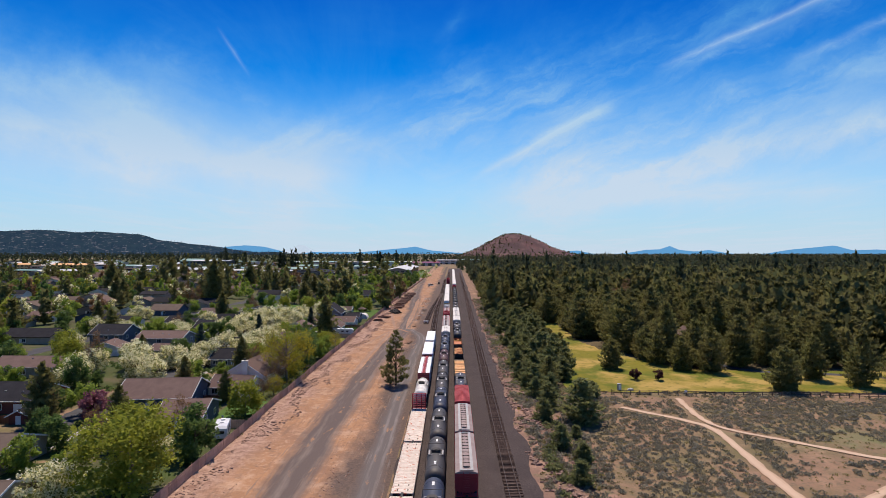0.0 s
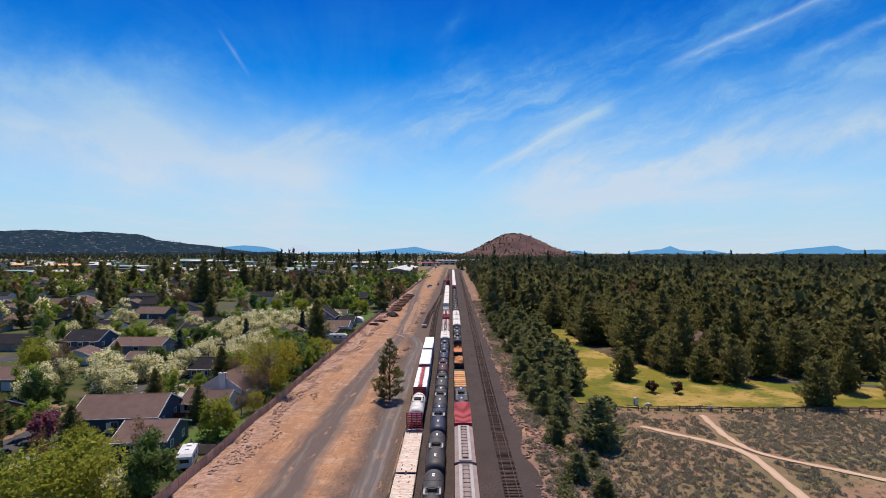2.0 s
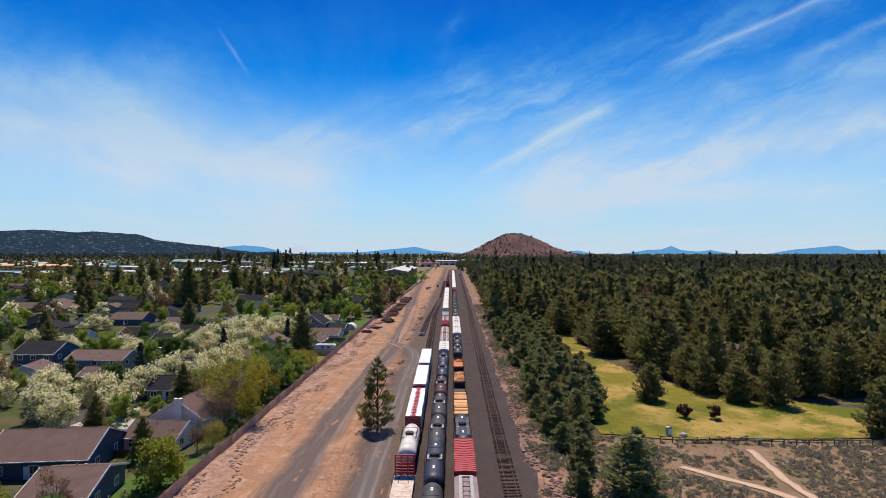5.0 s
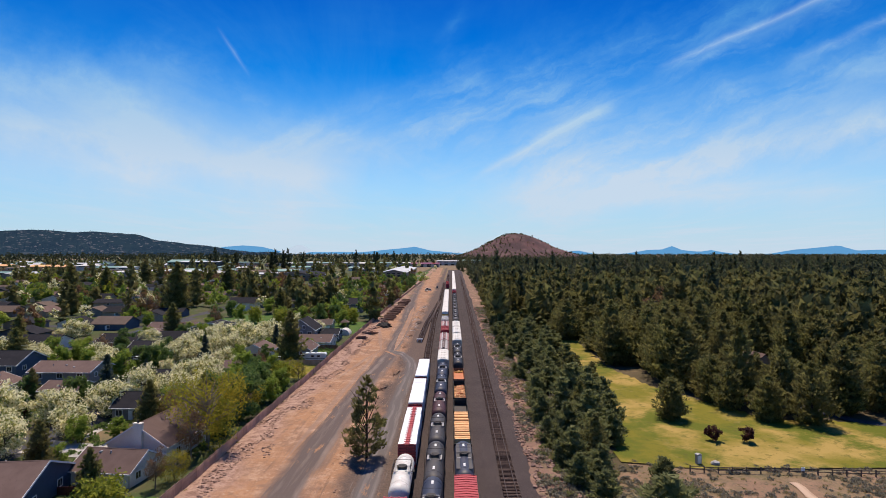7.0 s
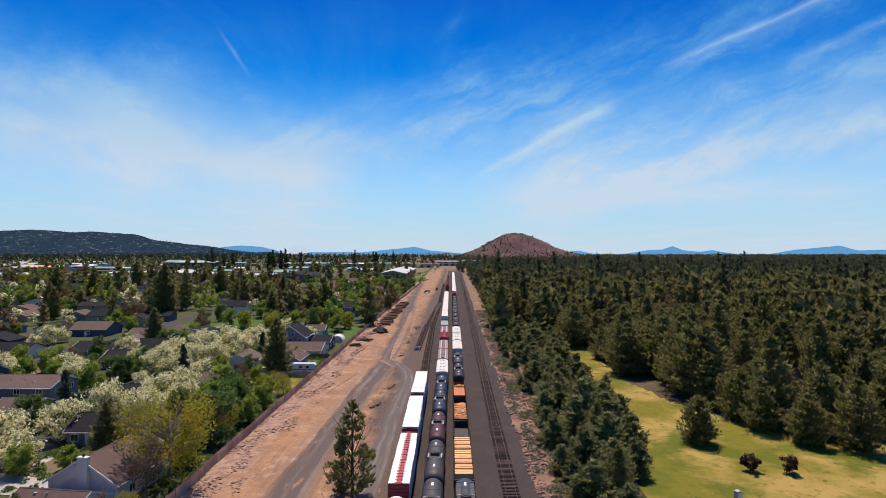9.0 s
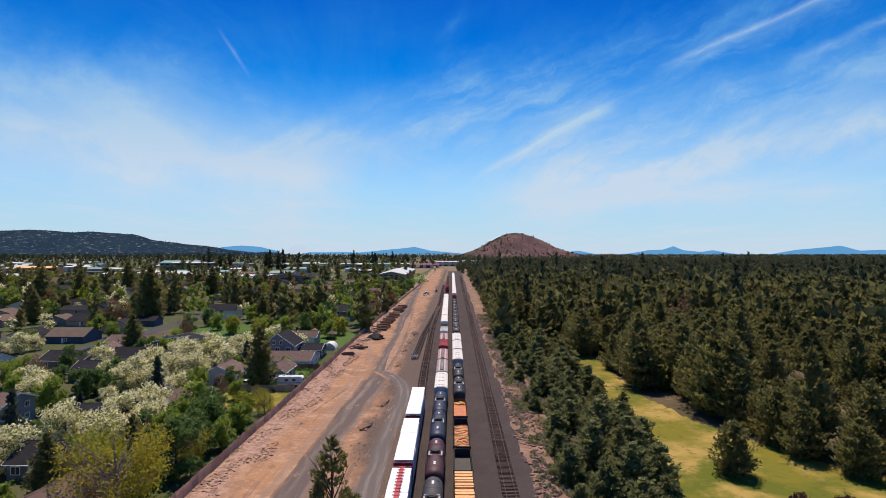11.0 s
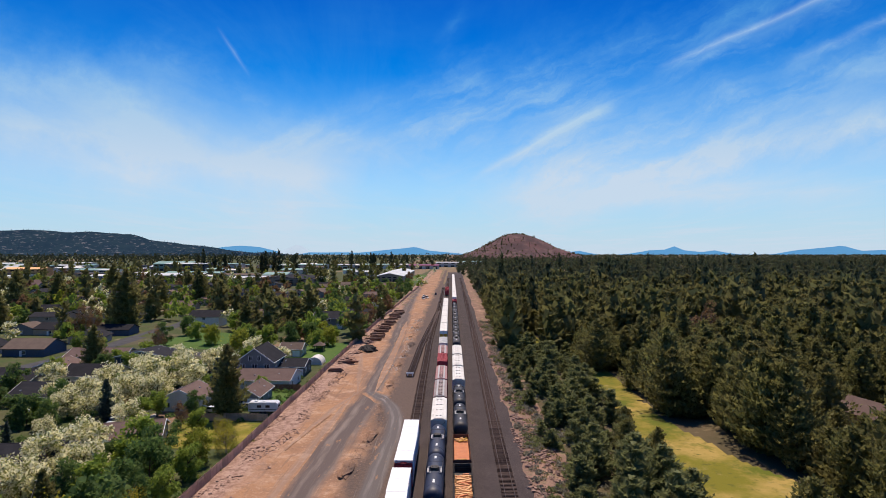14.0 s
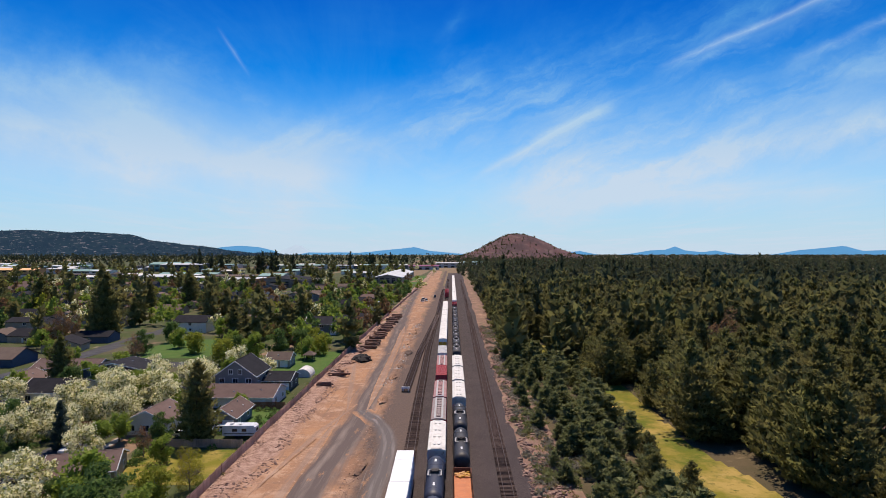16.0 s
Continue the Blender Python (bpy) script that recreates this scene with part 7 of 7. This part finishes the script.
def spoil_heap(x, y, rx, ry, h, mat, label, seed):
    rng = np.random.default_rng(seed)
    v, f = blob((0, 0, 0), (rx, ry, h), rng, 18, 10, 0.22)
    tagged(new("spoil_mound", tri_mesh("spoil_mound", v, f, mat)), label, "spoil heap").matrix_basis = pose(x, y, height(x, y))


spoil_heap(-33.3, 327, 3.4, 5, 1.7, "dark_spoil", "heap of black spoil on the dirt yard", 1)
spoil_heap(-36.5, 322, 2.0, 2.5, 0.9, "dirt", "low heap of orange dirt", 2)
spoil_heap(-38.5, 307, 2.4, 2.2, 0.9, "dirt", "low heap of orange dirt", 3)
spoil_heap(-36.5, 345, 2.0, 3.5, 1.0, "lava_rock", "heap of broken rock by the fence", 4)
for i, (x, y) in enumerate(((-19, 300), (-18.5, 318), (-17.5, 342), (-19.5, 365), (-19, 395), (-19, 272), (-17.5, 225), (-19, 205))):
    spoil_heap(x, y, 1.3, 4.5, 0.55, "dirt", "low ridge of graded orange dirt", 10 + i)
rocks("rubble", "pale rubble along the graded berm", scatter((-21, -17, 285, 430), 1.0, 66, lambda x, y: noise.noise(Vector((x * 0.3, y * 0.08, 55))) > 0.0), "concrete", 76, 0.12, 0.4)


# ---- vehicles ----
def car(x, y, turn, paint, label, van=False, z=0.08):
    t = thing("car", label, "car", pose(x, y, height(x, y) + z, 0, 0, turn), group="parked vehicles")
    hh = 1.9 if van else 0.95
    part("body", Shape().extrude([(-2.2, 0.35), (-2.25, 0.8), (-1.2, 0.98), (2.1, 0.98), (2.25, 0.7), (2.2, 0.35)], -0.88, 0.88, 'x').extrude([(-2.25, 0.4), (-2.25, 0.6), (2.25, 0.6), (2.25, 0.4)], -0.8, 0.8, 'x'), paint, t)
    top = 2.2 if van else 1.5
    part("cabin_glass", Shape().extrude([(-1.25, 0.97), (-0.6, top - 0.06), (1.4, top - 0.06), (2.0, 0.97)], -0.78, 0.78, 'x'), "glass", t)
    part("roof", Shape().extrude([(-0.65, top - 0.06), (-0.5, top), (1.3, top), (1.45, top - 0.06)], -0.8, 0.8, 'x'), paint, t)
    for dy in (-1.35, 1.4):
        for s in (-1, 1):
            w = part("wheel", Shape().rod((s * 0.72, dy, 0.33), (s * 0.92, dy, 0.33), 0.33, seg=12), "rubber", t)
            part("rim", Shape().rod((s * 0.92, dy, 0.33), (s * 0.94, dy, 0.33), 0.2, seg=10), "steel_pale", w)
    return t


def camper(x, y, turn, label, ln=6.5):
    t = thing("camper_trailer", label, "camper", pose(x, y, height(x, y) + 0.06, 0, 0, turn), group="parked vehicles")
    h = ln / 2
    part("body", Shape().extrude([(-h, 0.6), (-h, 2.4), (-h + 0.5, 2.75), (h - 0.2, 2.75), (h, 2.5), (h, 0.6)], -1.2, 1.2, 'x'), "car_white", t)
    part("roof_vent", Shape().box(-0.35, 0.35, -0.4, 0.3, 2.75, 2.92), "trim_white", t)
    part("roof_vent", Shape().box(-0.4, 0.4, 1.4, 2.2, 2.75, 3.0), "trim_white", t)
    part("stripe", Shape().box(-1.21, 1.21, -h + 0.3, h - 0.3, 1.0, 1.15), "steel_dark", t)
    for y0 in (-1.6, 0.4):
        for s in (-1, 1):
            part("window", Shape().box(*sorted((s * 1.19, s * 1.22)), y0, y0 + 1.0, 1.5, 2.1), "glass", t)
    part("window", Shape().box(-0.7, 0.7, -h - 0.02, -h + 0.05, 1.4, 2.0), "glass", t)
    for dy in (-0.45, 0.45):
        for s in (-1, 1):
            part("wheel", Shape().rod((s * 0.95, dy, 0.36), (s * 1.15, dy, 0.36), 0.36, seg=12), "rubber", t)
    return t


camper(-45.5, 241, 92, "white camper trailer parked by the board fence", 7)
camper(-44.6, 110.5, 15, "white camper trailer parked beside a brown fence", 6)
car(-53.5, 240.5, 90, "car_blue", "dark blue car parked beneath a pine")
car(-57.5, 241, 85, "car_white", "white car parked beside the house")
car(-50.5, 244, 90, "car_white", "white car parked beside the house")
car(-59, 294, 20, "car_white", "white boat-like car by the grey house")
car(-50.5, 274, 90, "car_red", "red car parked by the fence")
for x, y, a, c in ((-78, 170, 2, "car_white"), (-80, 214, 0, "car_dark"), (-76.5, 232, 0, "car_white"), (-86, 136, 0, "car_white"), (-70, 150, 80, "car_dark"), (-78, 112, 10, "car_dark"), (-64, 108, 60, "car_white"), (-100, 292, 5, "car_white"), (-104, 240, 60, "car_white"), (-144, 258, 0, "car_red"), (-68, 222, 75, "car_white"), (-140, 320, 0, "car_dark")):
    car(x, y, a, c, {"car_white": "white car parked on the street", "car_dark": "dark car parked on the street", "car_red": "red car parked on the street"}[c])
for i in range(3):
    car(-24 + 2.6 * (i % 2), 560 + 7 * i, 20, "car_white", "white work truck standing on the dirt yard", True)
car(-15.5, 600, 0, "car_dark", "dark work truck beside the track", True)

pool = thing("blue_tarp", "bright blue tarpaulin over garden things", "tarpaulin", pose(-55.0, 104, height(-55, 104)))
tp = blob((0, 0, 0.5), (2.3, 1.6, 0.9), np.random.default_rng(3), 14, 8, 0.2)
part("sheet", tri_mesh("sheet", *tp, "tarp_blue"), "", pool)
dome = thing("garden_dome", "pale round-topped garden greenhouse", "greenhouse", pose(-47.5, 302, 0))
part("cover", Shape().extrude([(2.6 * math.cos(a * math.pi / 10), 2.6 * math.sin(a * math.pi / 10)) for a in range(11)], -3, 3), "roof_white", dome)
for x, y in ((-50, 118.5), (-49, 121)):
    b = thing("garden_chair", "small red and white garden chair on grass", "chair", pose(x, y, height(x, y) + 0.06, 0, 0, x * 30))
    part("seat", Shape().box(-0.28, 0.28, -0.28, 0.28, 0.4, 0.46), "car_red", b)
    part("backrest", Shape().box(-0.28, 0.28, 0.24, 0.3, 0.46, 1.0), "paint_white", b)
    for p in (-0.25, 0.25):
        for q in (-0.25, 0.25):
            part("leg", Shape().box(p - 0.03, p + 0.03, q - 0.03, q + 0.03, 0, 0.4), "paint_white", b)
shelter = thing("picnic_shelter", "brown picnic shelter on the green lawn", "shelter", pose(-52, 326, height(-52, 326) + 0.06))
for p in (-1.5, 1.5):
    for q in (-1.5, 1.5):
        part("post", Shape().box(p - 0.1, p + 0.1, q - 0.1, q + 0.1, 0, 2.3), "rail_wood", shelter)
s = Shape()
s.v += [(-2.2, -2.2, 2.3), (2.2, -2.2, 2.3), (2.2, 2.2, 2.3), (-2.2, 2.2, 2.3), (0, 0, 3.7)]
s.f += [(3, 2, 1, 0), (0, 1, 4), (1, 2, 4), (2, 3, 4), (3, 0, 4)]
part("roof", s, "roof_tan", shelter)
cabin = thing("park_cabin", "brown-roofed cabin half hidden among pines", "cabin", pose(98, 241, height(98, 241), 0, 0, 12))
part("wall", Shape().extrude([(-4, 0), (-4, 3), (0, 5.6), (4, 3), (4, 0)], -5, 5), "siding_tan", cabin)
for sgn in (-1, 1):
    part("roof", Shape().extrude([(sgn * 4.6, 2.6), (sgn * 4.6, 2.85), (0, 5.9), (0, 5.62)], -5.5, 5.5), "roof_brown", cabin)
